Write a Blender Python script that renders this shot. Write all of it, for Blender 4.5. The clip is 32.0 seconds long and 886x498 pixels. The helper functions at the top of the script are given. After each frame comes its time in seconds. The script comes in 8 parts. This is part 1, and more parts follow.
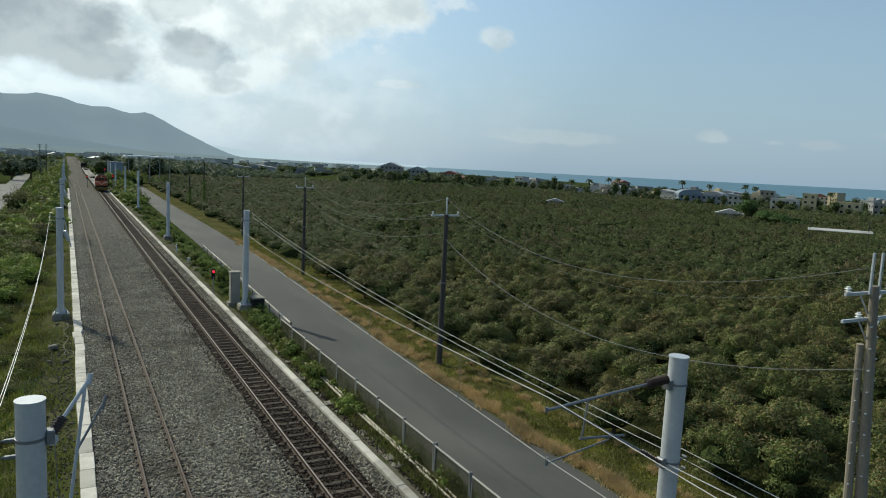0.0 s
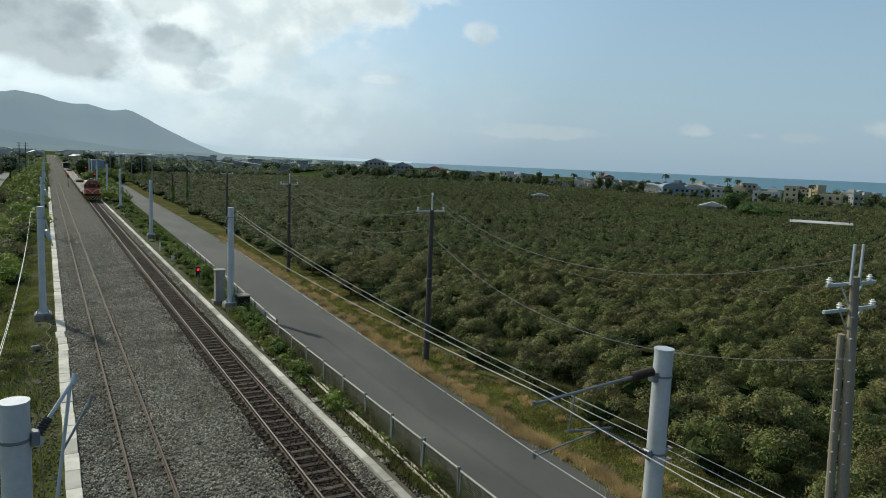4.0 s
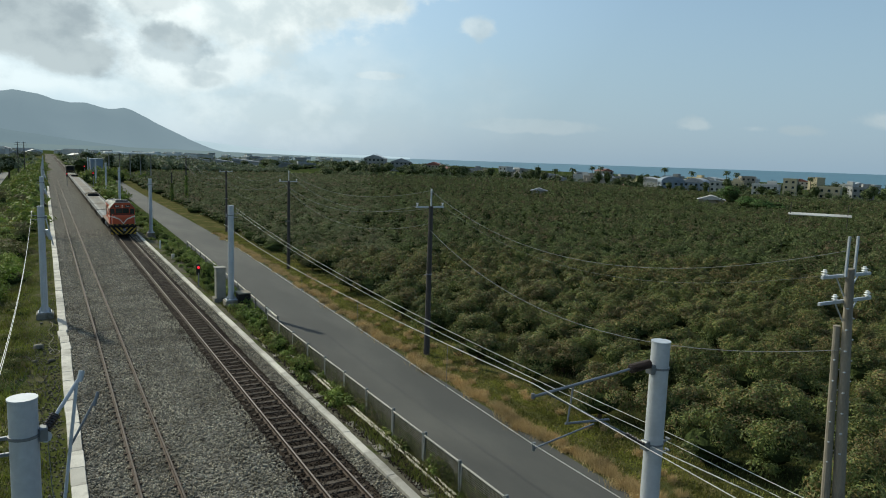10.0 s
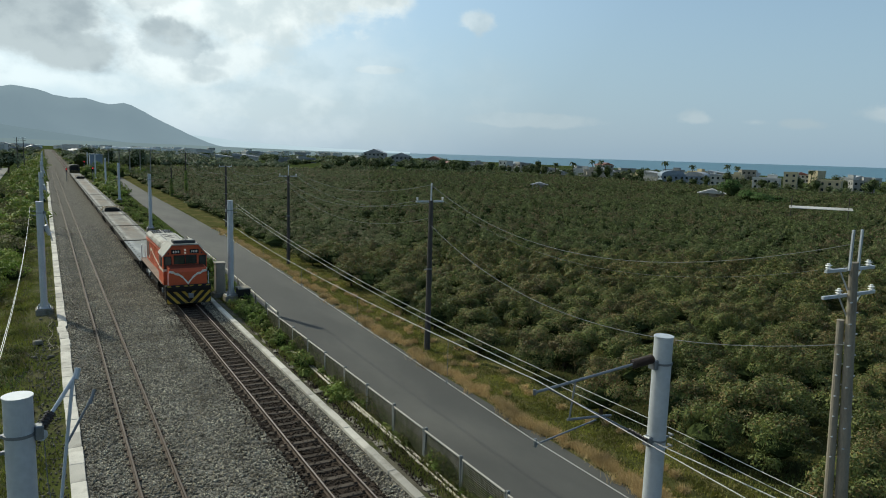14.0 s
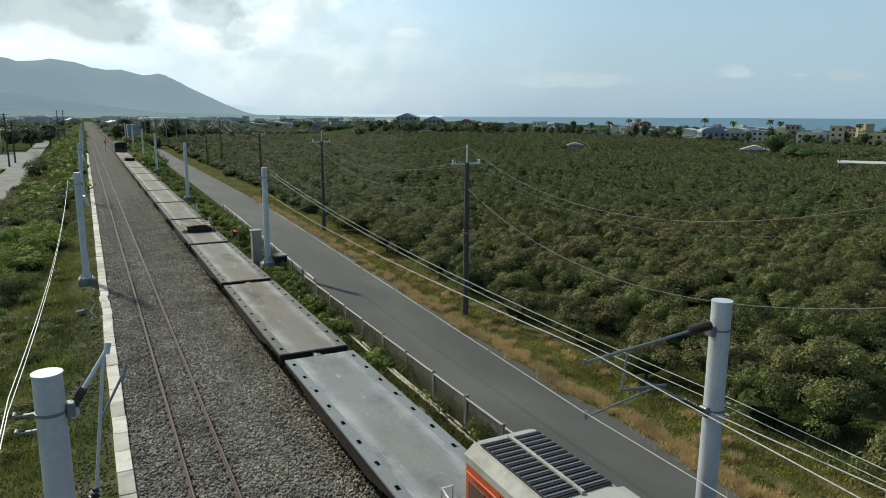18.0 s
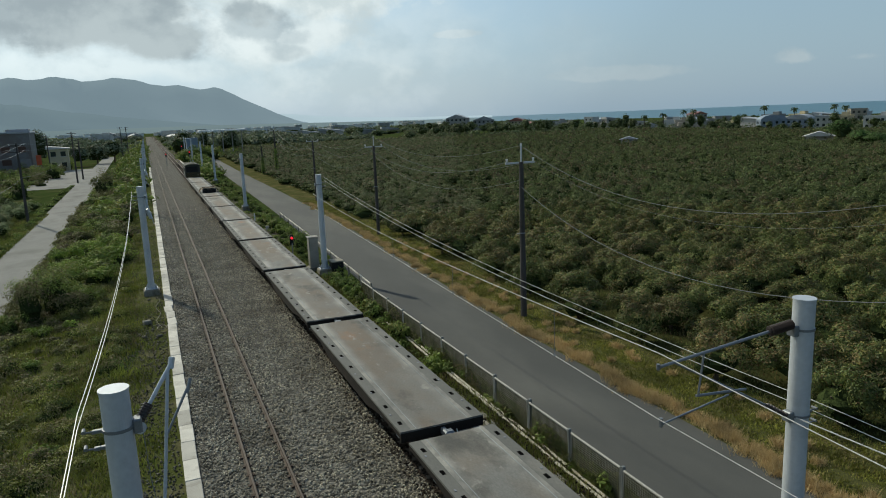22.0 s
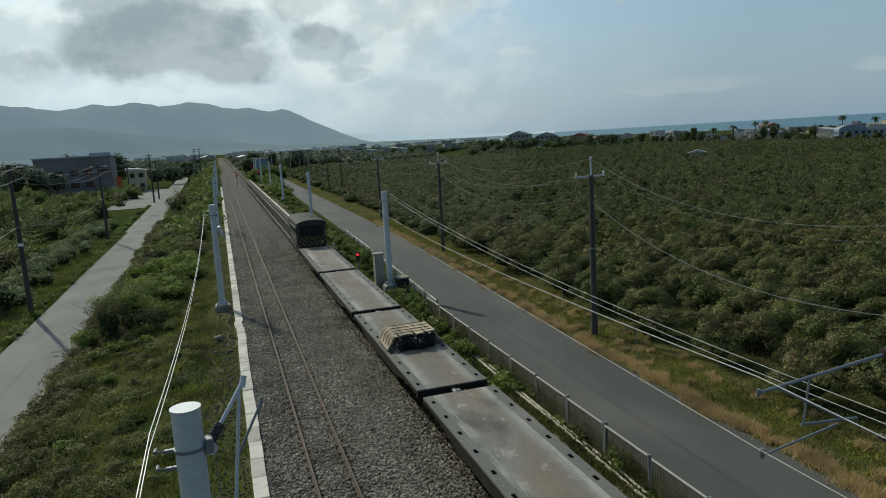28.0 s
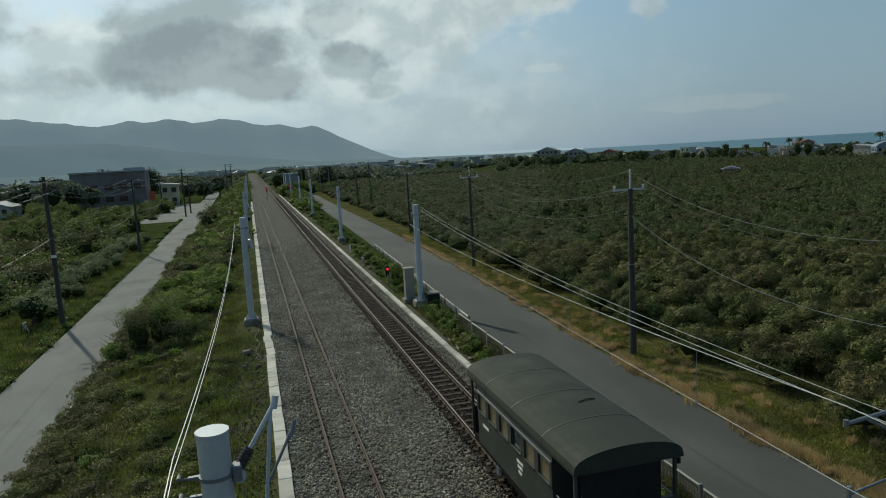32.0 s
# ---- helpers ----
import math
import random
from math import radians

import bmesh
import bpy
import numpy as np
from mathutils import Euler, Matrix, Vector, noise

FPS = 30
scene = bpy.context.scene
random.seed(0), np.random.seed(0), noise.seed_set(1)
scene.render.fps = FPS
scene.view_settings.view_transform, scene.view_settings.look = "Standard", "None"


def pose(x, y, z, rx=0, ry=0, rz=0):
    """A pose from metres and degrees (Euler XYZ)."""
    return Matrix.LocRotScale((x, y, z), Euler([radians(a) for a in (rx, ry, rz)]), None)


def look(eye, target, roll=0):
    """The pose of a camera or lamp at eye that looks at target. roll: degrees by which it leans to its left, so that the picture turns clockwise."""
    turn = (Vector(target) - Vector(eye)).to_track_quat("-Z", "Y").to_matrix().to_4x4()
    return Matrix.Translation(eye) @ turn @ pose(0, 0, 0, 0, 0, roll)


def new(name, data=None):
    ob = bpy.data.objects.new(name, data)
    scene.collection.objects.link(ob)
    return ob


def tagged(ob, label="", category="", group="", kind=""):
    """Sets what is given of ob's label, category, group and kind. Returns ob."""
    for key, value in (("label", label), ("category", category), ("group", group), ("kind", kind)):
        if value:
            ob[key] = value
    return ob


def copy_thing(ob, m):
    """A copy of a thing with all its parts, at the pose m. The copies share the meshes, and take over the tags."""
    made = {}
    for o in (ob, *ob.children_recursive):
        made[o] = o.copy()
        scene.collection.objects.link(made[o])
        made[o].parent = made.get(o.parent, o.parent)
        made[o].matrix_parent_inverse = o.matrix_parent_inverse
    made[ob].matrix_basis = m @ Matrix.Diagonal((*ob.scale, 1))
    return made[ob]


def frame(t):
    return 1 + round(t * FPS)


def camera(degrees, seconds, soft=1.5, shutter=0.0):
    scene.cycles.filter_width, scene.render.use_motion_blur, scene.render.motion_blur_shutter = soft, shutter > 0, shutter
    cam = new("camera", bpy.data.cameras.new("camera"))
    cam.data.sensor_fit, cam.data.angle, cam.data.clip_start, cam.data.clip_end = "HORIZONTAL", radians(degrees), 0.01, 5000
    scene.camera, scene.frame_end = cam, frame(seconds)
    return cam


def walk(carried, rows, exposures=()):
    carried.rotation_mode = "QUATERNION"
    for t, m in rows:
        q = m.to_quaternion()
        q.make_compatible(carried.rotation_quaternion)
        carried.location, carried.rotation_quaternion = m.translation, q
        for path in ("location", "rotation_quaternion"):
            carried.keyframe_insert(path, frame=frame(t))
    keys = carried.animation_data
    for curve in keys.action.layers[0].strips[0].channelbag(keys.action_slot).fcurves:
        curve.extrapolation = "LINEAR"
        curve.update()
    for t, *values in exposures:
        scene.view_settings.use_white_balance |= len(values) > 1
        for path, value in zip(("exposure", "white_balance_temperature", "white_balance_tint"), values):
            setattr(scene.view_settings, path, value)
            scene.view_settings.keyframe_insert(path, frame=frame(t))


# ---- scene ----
cam = camera(65.10, 32.0, soft=1.0)
PATH = [
    (0, (-0.640, -0.522, 10.284), (4.124, 8.190, 9.096), 2.86),
    (0.5, (-0.641, -0.523, 10.284), (4.141, 8.177, 9.087), 2.80),
    (1, (-0.640, -0.522, 10.283), (4.165, 8.164, 9.074), 2.73),
    (1.5, (-0.639, -0.518, 10.282), (4.193, 8.151, 9.061), 2.62),
    (2, (-0.637, -0.514, 10.282), (4.225, 8.137, 9.056), 2.57),
    (2.5, (-0.638, -0.513, 10.282), (4.252, 8.122, 9.051), 2.52),
    (3, (-0.641, -0.515, 10.284), (4.279, 8.103, 9.050), 2.46),
    (3.5, (-0.645, -0.517, 10.285), (4.294, 8.090, 9.046), 2.45),
    (5.5, (-0.709, -0.610, 10.305), (4.237, 7.991, 9.057), 2.41),
    (6, (-0.714, -0.620, 10.305), (4.236, 7.979, 9.060), 2.42),
    (6.5, (-0.722, -0.636, 10.305), (4.226, 7.964, 9.060), 2.39),
    (7, (-0.731, -0.657, 10.307), (4.219, 7.942, 9.061), 2.36),
    (7.5, (-0.738, -0.676, 10.309), (4.218, 7.919, 9.055), 2.29),
    (8, (-0.742, -0.689, 10.311), (4.212, 7.906, 9.052), 2.22),
    (8.5, (-0.743, -0.697, 10.313), (4.207, 7.898, 9.040), 2.10),
    (9, (-0.743, -0.700, 10.314), (4.206, 7.895, 9.034), 1.99),
    (9.5, (-0.741, -0.700, 10.315), (4.207, 7.894, 9.025), 1.97),
    (10, (-0.738, -0.695, 10.314), (4.208, 7.897, 9.010), 1.92),
    (10.5, (-0.732, -0.685, 10.313), (4.211, 7.909, 8.999), 1.87),
    (11, (-0.724, -0.670, 10.310), (4.222, 7.919, 8.985), 1.83),
    (11.5, (-0.717, -0.656, 10.307), (4.227, 7.933, 8.971), 1.77),
    (12, (-0.711, -0.645, 10.306), (4.232, 7.942, 8.955), 1.77),
    (12.5, (-0.704, -0.634, 10.305), (4.241, 7.951, 8.948), 1.74),
    (13, (-0.694, -0.617, 10.304), (4.253, 7.966, 8.937), 1.73),
    (13.5, (-0.678, -0.591, 10.302), (4.266, 7.992, 8.927), 1.76),
    (14, (-0.662, -0.560, 10.298), (4.278, 8.024, 8.915), 1.76),
    (14.5, (-0.649, -0.537, 10.294), (4.264, 8.060, 8.893), 1.79),
    (16.5, (-0.451, 0.003, 10.198), (4.267, 8.666, 8.558), 1.38),
    (17, (-0.437, 0.046, 10.192), (4.198, 8.738, 8.467), 1.09),
    (17.5, (-0.418, 0.105, 10.185), (4.136, 8.821, 8.375), 0.73),
    (18, (-0.400, 0.158, 10.180), (4.067, 8.900, 8.275), 0.29),
    (18.5, (-0.386, 0.201, 10.179), (4.000, 8.968, 8.206), -0.20),
    (19, (-0.375, 0.240, 10.179), (3.924, 9.040, 8.160), -0.70),
    (19.5, (-0.365, 0.281, 10.179), (3.858, 9.115, 8.150), -1.07),
    (20, (-0.358, 0.326, 10.179), (3.793, 9.195, 8.153), -1.41),
    (20.5, (-0.355, 0.379, 10.177), (3.722, 9.286, 8.168), -1.67),
    (21, (-0.353, 0.438, 10.174), (3.652, 9.383, 8.190), -1.88),
    (21.5, (-0.351, 0.501, 10.170), (3.543, 9.506, 8.236), -2.06),
    (22, (-0.349, 0.564, 10.163), (3.422, 9.633, 8.284), -2.31),
    (22.5, (-0.347, 0.621, 10.156), (3.289, 9.756, 8.333), -2.58),
    (23, (-0.345, 0.665, 10.149), (3.170, 9.856, 8.370), -2.81),
    (23.5, (-0.343, 0.695, 10.144), (3.041, 9.942, 8.401), -3.03),
    (24, (-0.340, 0.713, 10.141), (2.941, 10.001, 8.419), -3.18),
    (24.5, (-0.337, 0.722, 10.139), (2.851, 10.047, 8.438), -3.36),
    (25, (-0.335, 0.728, 10.139), (2.773, 10.082, 8.453), -3.49),
    (25.5, (-0.333, 0.730, 10.139), (2.722, 10.104, 8.465), -3.56),
    (27.5, (-0.371, 1.064, 10.063), (2.640, 10.458, 8.424), -3.44),
    (28, (-0.378, 1.151, 10.044), (2.578, 10.569, 8.446), -3.37),
    (28.5, (-0.384, 1.265, 10.022), (2.533, 10.702, 8.458), -3.39),
    (29, (-0.386, 1.376, 10.003), (2.480, 10.834, 8.475), -3.34),
    (29.5, (-0.387, 1.480, 9.985), (2.429, 10.958, 8.492), -3.39),
    (30, (-0.391, 1.597, 9.963), (2.384, 11.092, 8.500), -3.45),
    (30.5, (-0.398, 1.736, 9.933), (2.327, 11.251, 8.511), -3.42),
    (31, (-0.409, 1.882, 9.898), (2.272, 11.415, 8.508), -3.35),
    (31.5, (-0.419, 2.001, 9.866), (2.217, 11.551, 8.505), -3.27),
    (32, (-0.426, 2.070, 9.847), (2.181, 11.629, 8.499), -3.25),
]
walk(cam, [(t, look(eye, target, roll)) for t, eye, target, roll in PATH],
     exposures=[(0, 0.26, 6240, 3), (14, 0.28, 6240, 3), (17, 0.42, 6280, 3), (19, 0.53, 6280, 3), (21, 0.22, 6280, 3), (23, 0.07, 6250, 3), (25, 0.0, 6250, 3), (28, -0.02, 6200, 2), (32, -0.26, 6130, -1)])

# ---- world, sun, exposure ----
SUN_AZ = radians(-20.5)      # seen from the camera, to the left of the track
SUN_EL = radians(37.0)
SUN_DIR = Vector((math.sin(SUN_AZ) * math.cos(SUN_EL), math.cos(SUN_AZ) * math.cos(SUN_EL), math.sin(SUN_EL)))


def node(tree, kind, **kw):
    n = tree.nodes.new(kind)
    for k, v in kw.items():
        if k == "op":
            n.operation = v
        elif k == "blend":
            n.blend_type = v
        elif isinstance(k, str) and k.startswith("in_"):
            n.inputs[int(k[3:])].default_value = v
    return n


CLOUD_SHIFT = (0.35, 0.0, 0.2)


def make_world():
    w = bpy.data.worlds.new("sky")
    scene.world = w
    w.use_nodes = True
    t = w.node_tree
    t.nodes.clear()
    out = t.nodes.new("ShaderNodeOutputWorld")
    bg = t.nodes.new("ShaderNodeBackground")
    bg.inputs[1].default_value = 0.10
    sky = t.nodes.new("ShaderNodeTexSky")
    sky.sky_type = "NISHITA"
    sky.sun_disc = False
    sky.sun_elevation = SUN_EL
    sky.sun_rotation = SUN_AZ
    sky.air_density, sky.dust_density, sky.ozone_density = 1.2, 1.4, 2.2
    co = t.nodes.new("ShaderNodeTexCoord")
    sep = t.nodes.new("ShaderNodeSeparateXYZ")
    t.links.new(co.outputs["Generated"], sep.inputs[0])
    direction = co.outputs["Generated"]

    def cloud_noise(shift, scale, squash, detail=10.0, rough=0.56):
        mp = t.nodes.new("ShaderNodeMapping")
        mp.inputs["Location"].default_value = shift
        mp.inputs["Scale"].default_value = (1.0, 1.0, squash)
        t.links.new(direction, mp.inputs[0])
        nz = t.nodes.new("ShaderNodeTexNoise")
        nz.inputs["Scale"].default_value = scale
        nz.inputs["Detail"].default_value = detail
        nz.inputs["Roughness"].default_value = rough
        nz.inputs["Distortion"].default_value = 0.08
        t.links.new(mp.outputs[0], nz.inputs["Vector"])
        return nz.outputs["Fac"]

    def ramped(value, lo, hi, a=0.0, b=1.0, smooth=True):
        mr = t.nodes.new("ShaderNodeMapRange")
        if smooth:
            mr.interpolation_type = "SMOOTHSTEP"
        mr.inputs["From Min"].default_value, mr.inputs["From Max"].default_value = lo, hi
        mr.inputs["To Min"].default_value, mr.inputs["To Max"].default_value = a, b
        t.links.new(value, mr.inputs["Value"])
        return mr.outputs[0]

    def towards(v):
        dt = t.nodes.new("ShaderNodeVectorMath")
        dt.operation = "DOT_PRODUCT"
        dt.inputs[1].default_value = Vector(v).normalized()
        t.links.new(direction, dt.inputs[0])
        return dt.outputs["Value"]

    def summed(a, b, op="ADD"):
        q = node(t, "ShaderNodeMath", op=op)
        t.links.new(a, q.inputs[0])
        if isinstance(b, float):
            q.inputs[1].default_value = b
        else:
            t.links.new(b, q.inputs[1])
        return q.outputs[0]

    fac = cloud_noise(CLOUD_SHIFT, 6.0, 1.25)
    up = cloud_noise((CLOUD_SHIFT[0] - 0.012, CLOUD_SHIFT[1], CLOUD_SHIFT[2] + 0.045), 6.0, 1.25)
    tatter = cloud_noise((0.1, 0.4, 0.7), 13.0, 1.5, 12.0, 0.62)
    # bearing and height of each direction, in degrees
    turn = node(t, "ShaderNodeMath", op="ARCTAN2")
    t.links.new(sep.outputs[0], turn.inputs[0]); t.links.new(sep.outputs[1], turn.inputs[1])
    bearing = summed(turn.outputs[0], 57.29578, "MULTIPLY")
    lift = node(t, "ShaderNodeMath", op="ARCSINE")
    t.links.new(sep.outputs[2], lift.inputs[0])
    height = summed(lift.outputs[0], 57.29578, "MULTIPLY")

    def cloud(az, el, wide, tall, rag, amp=1.0, soft=(1.25, 0.55)):
        """One ragged cloud about a bearing and a height, with its half sizes in degrees."""
        a = summed(summed(bearing, -az, "ADD"), 1.0 / wide, "MULTIPLY")
        b = summed(summed(height, -el, "ADD"), 1.0 / tall, "MULTIPLY")
        r = summed(summed(summed(a, a, "MULTIPLY"), summed(b, b, "MULTIPLY"), "ADD"), 0.5, "POWER")
        edge = summed(summed(fac, -0.5, "ADD"), rag * 2.2, "MULTIPLY")
        fine = summed(summed(tatter, -0.5, "ADD"), rag * 1.6, "MULTIPLY")
        return ramped(summed(r, summed(edge, fine, "ADD"), "ADD"), *soft, 0.0, amp)

    def deepest(clouds):
        out_ = None
        for c in clouds:
            k = cloud(*c)
            out_ = k if out_ is None else summed(out_, k, "MAXIMUM")
        return out_

    # away from the mountains the cloud field is loose and thins out to the sea
    thick = ramped(towards((-0.62, 0.72, 0.30)), 0.22, 0.66, -0.27, 0.21, False)
    dens = summed(fac, thick)
    outer = summed(ramped(height, 15.0, 24.0), ramped(bearing, -15.0, -24.0), "MAXIMUM")
    field = summed(ramped(dens, 0.42, 0.62), outer, "MULTIPLY")
    # the sunlit sheet over the coast and the gaps beside the bank
    sheet = deepest(((12.0, 10.6, 11.0, 4.2, 0.9), (20.0, 12.2, 6.5, 2.2, 1.0), (-11.5, 8.6, 5.5, 2.6, 0.9), (2.0, 5.0, 16.0, 1.9, 0.6, 0.55), (17.0, 4.5, 16.0, 6.0, 0.5, 0.5, (1.3, 0.1)), (10.0, 6.5, 9.0, 3.0, 0.9, 0.85), (-2.0, 9.0, 9.0, 4.5, 0.7), (-16.0, 6.0, 7.0, 3.0, 0.8, 0.8),
                     (28.6, 12.6, 1.7, 0.8, 2.6, 0.5), (32.0, 10.2, 1.8, 0.9, 1.6, 0.6), (24.2, 6.3, 3.2, 0.45, 1.3, 0.6), (20.5, 5.9, 3.0, 0.8, 1.2, 0.35),
                     (16.0, 3.6, 9.0, 2.2, 1.0, 0.55), (36.0, 2.7, 6.0, 0.45, 1.5, 0.25), (49.5, 3.1, 1.7, 0.6, 2.4, 0.34), (53.5, 2.9, 1.7, 0.4, 1.5, 0.25), (56.6, 2.8, 2.2, 0.5, 1.5, 0.35), (62.0, 3.4, 2.2, 0.7, 1.5, 0.4)))
    # the heavy bank over the mountains and the smaller grey cumulus beside it
    bank = deepest(((-2.0, 8.0, 6.4, 3.1, 0.85), (2.3, 6.3, 3.9, 1.8, 0.9), (-6.2, 7.8, 3.4, 2.0, 0.8, 0.85), (-3.0, 11.6, 6.0, 2.6, 1.0, 0.6), (9.2, 7.7, 3.0, 1.5, 1.3, 0.8), (7.6, 10.8, 2.6, 1.2, 1.4, 0.5), (11.6, 6.4, 1.7, 0.7, 1.3, 0.5), (11.0, 5.4, 1.8, 0.8, 1.1, 0.5),
                    (13.5, 4.4, 2.4, 0.7, 1.1, 0.35), (-14.5, 6.6, 4.0, 1.2, 0.9, 0.6), (-18.0, 11.0, 5.0, 3.0, 0.9, 0.8)))
    ramp = node(t, "ShaderNodeMath", op="MAXIMUM")
    t.links.new(summed(field, sheet, "MAXIMUM"), ramp.inputs[0])
    t.links.new(bank, ramp.inputs[1])
    loose = summed(ramped(summed(fac, thick), 0.62, 0.86), outer, "MULTIPLY")
    core = summed(bank, loose, "MAXIMUM")
    rim = ramped(summed(fac, up, "SUBTRACT"), -0.09, 0.10)
    pale = t.nodes.new("ShaderNodeMix")
    pale.data_type = "RGBA"
    pale.inputs["A"].default_value = (4.8, 5.25, 5.4, 1)
    pale.inputs["B"].default_value = (6.7, 6.9, 6.85, 1)
    t.links.new(rim, pale.inputs["Factor"])
    grey = t.nodes.new("ShaderNodeMix")
    grey.data_type = "RGBA"
    grey.inputs["A"].default_value = (3.4, 3.85, 4.15, 1)
    grey.inputs["B"].default_value = (4.7, 5.15, 5.35, 1)
    t.links.new(rim, grey.inputs["Factor"])
    # clouds nearer the sun shine more
    glow = t.nodes.new("ShaderNodeVectorMath")
    glow.operation = "DOT_PRODUCT"
    glow.inputs[1].default_value = SUN_DIR
    t.links.new(co.outputs["Generated"], glow.inputs[0])
    gain = t.nodes.new("ShaderNodeMapRange")
    gain.inputs["From Min"].default_value = 0.45
    gain.inputs["From Max"].default_value = 1.0
    gain.inputs["To Min"].default_value = 0.84
    gain.inputs["To Max"].default_value = 1.5
    t.links.new(glow.outputs["Value"], gain.inputs["Value"])
    lit = t.nodes.new("ShaderNodeVectorMath")
    lit.operation = "SCALE"
    away = node(t, "ShaderNodeMath", op="MULTIPLY")
    t.links.new(ramped(glow.outputs["Value"], -0.85, 0.02, 0.42, 1.0), away.inputs[0])
    t.links.new(gain.outputs[0], away.inputs[1])
    t.links.new(pale.outputs["Result"], lit.inputs[0])
    t.links.new(away.outputs[0], lit.inputs["Scale"])
    cc = t.nodes.new("ShaderNodeMix")
    cc.data_type = "RGBA"
    t.links.new(lit.outputs[0], cc.inputs["A"])
    t.links.new(grey.outputs["Result"], cc.inputs["B"])
    t.links.new(core, cc.inputs["Factor"])
    # milky air low over the horizon
    low = t.nodes.new("ShaderNodeMapRange")
    low.interpolation_type = "SMOOTHSTEP"
    low.inputs["From Min"].default_value = 0.0
    low.inputs["From Max"].default_value = 0.45
    low.inputs["To Min"].default_value = 0.8
    low.inputs["To Max"].default_value = 0.0
    t.links.new(sep.outputs[2], low.inputs["Value"])
    milk = t.nodes.new("ShaderNodeMix")
    milk.data_type = "RGBA"
    milk.inputs["B"].default_value = (3.5, 4.6, 5.2, 1)
    air = t.nodes.new("ShaderNodeVectorMath")
    air.operation = "SCALE"
    air.inputs[0].default_value = (3.35, 4.55, 5.85)
    t.links.new(away.outputs[0], air.inputs["Scale"])
    t.links.new(air.outputs[0], milk.inputs["B"])
    t.links.new(low.outputs[0], milk.inputs["Factor"])
    t.links.new(sky.outputs[0], milk.inputs["A"])
    mix = t.nodes.new("ShaderNodeMix")
    mix.data_type = "RGBA"
    t.links.new(ramp.outputs[0], mix.inputs["Factor"])
    t.links.new(milk.outputs["Result"], mix.inputs["A"])
    t.links.new(cc.outputs["Result"], mix.inputs["B"])
    t.links.new(mix.outputs["Result"], bg.inputs[0])
    t.links.new(bg.outputs[0], out.inputs[0])


make_world()
sun = new("sun", bpy.data.lights.new("sun", "SUN"))
sun.data.energy = 3.1
sun.data.angle = radians(0.9)
sun.data.color = (1.0, 0.90, 0.73)
sun.matrix_world = look((0, 0, 60), Vector((0, 0, 60)) - SUN_DIR)

# ---- materials ----
MATS = {}


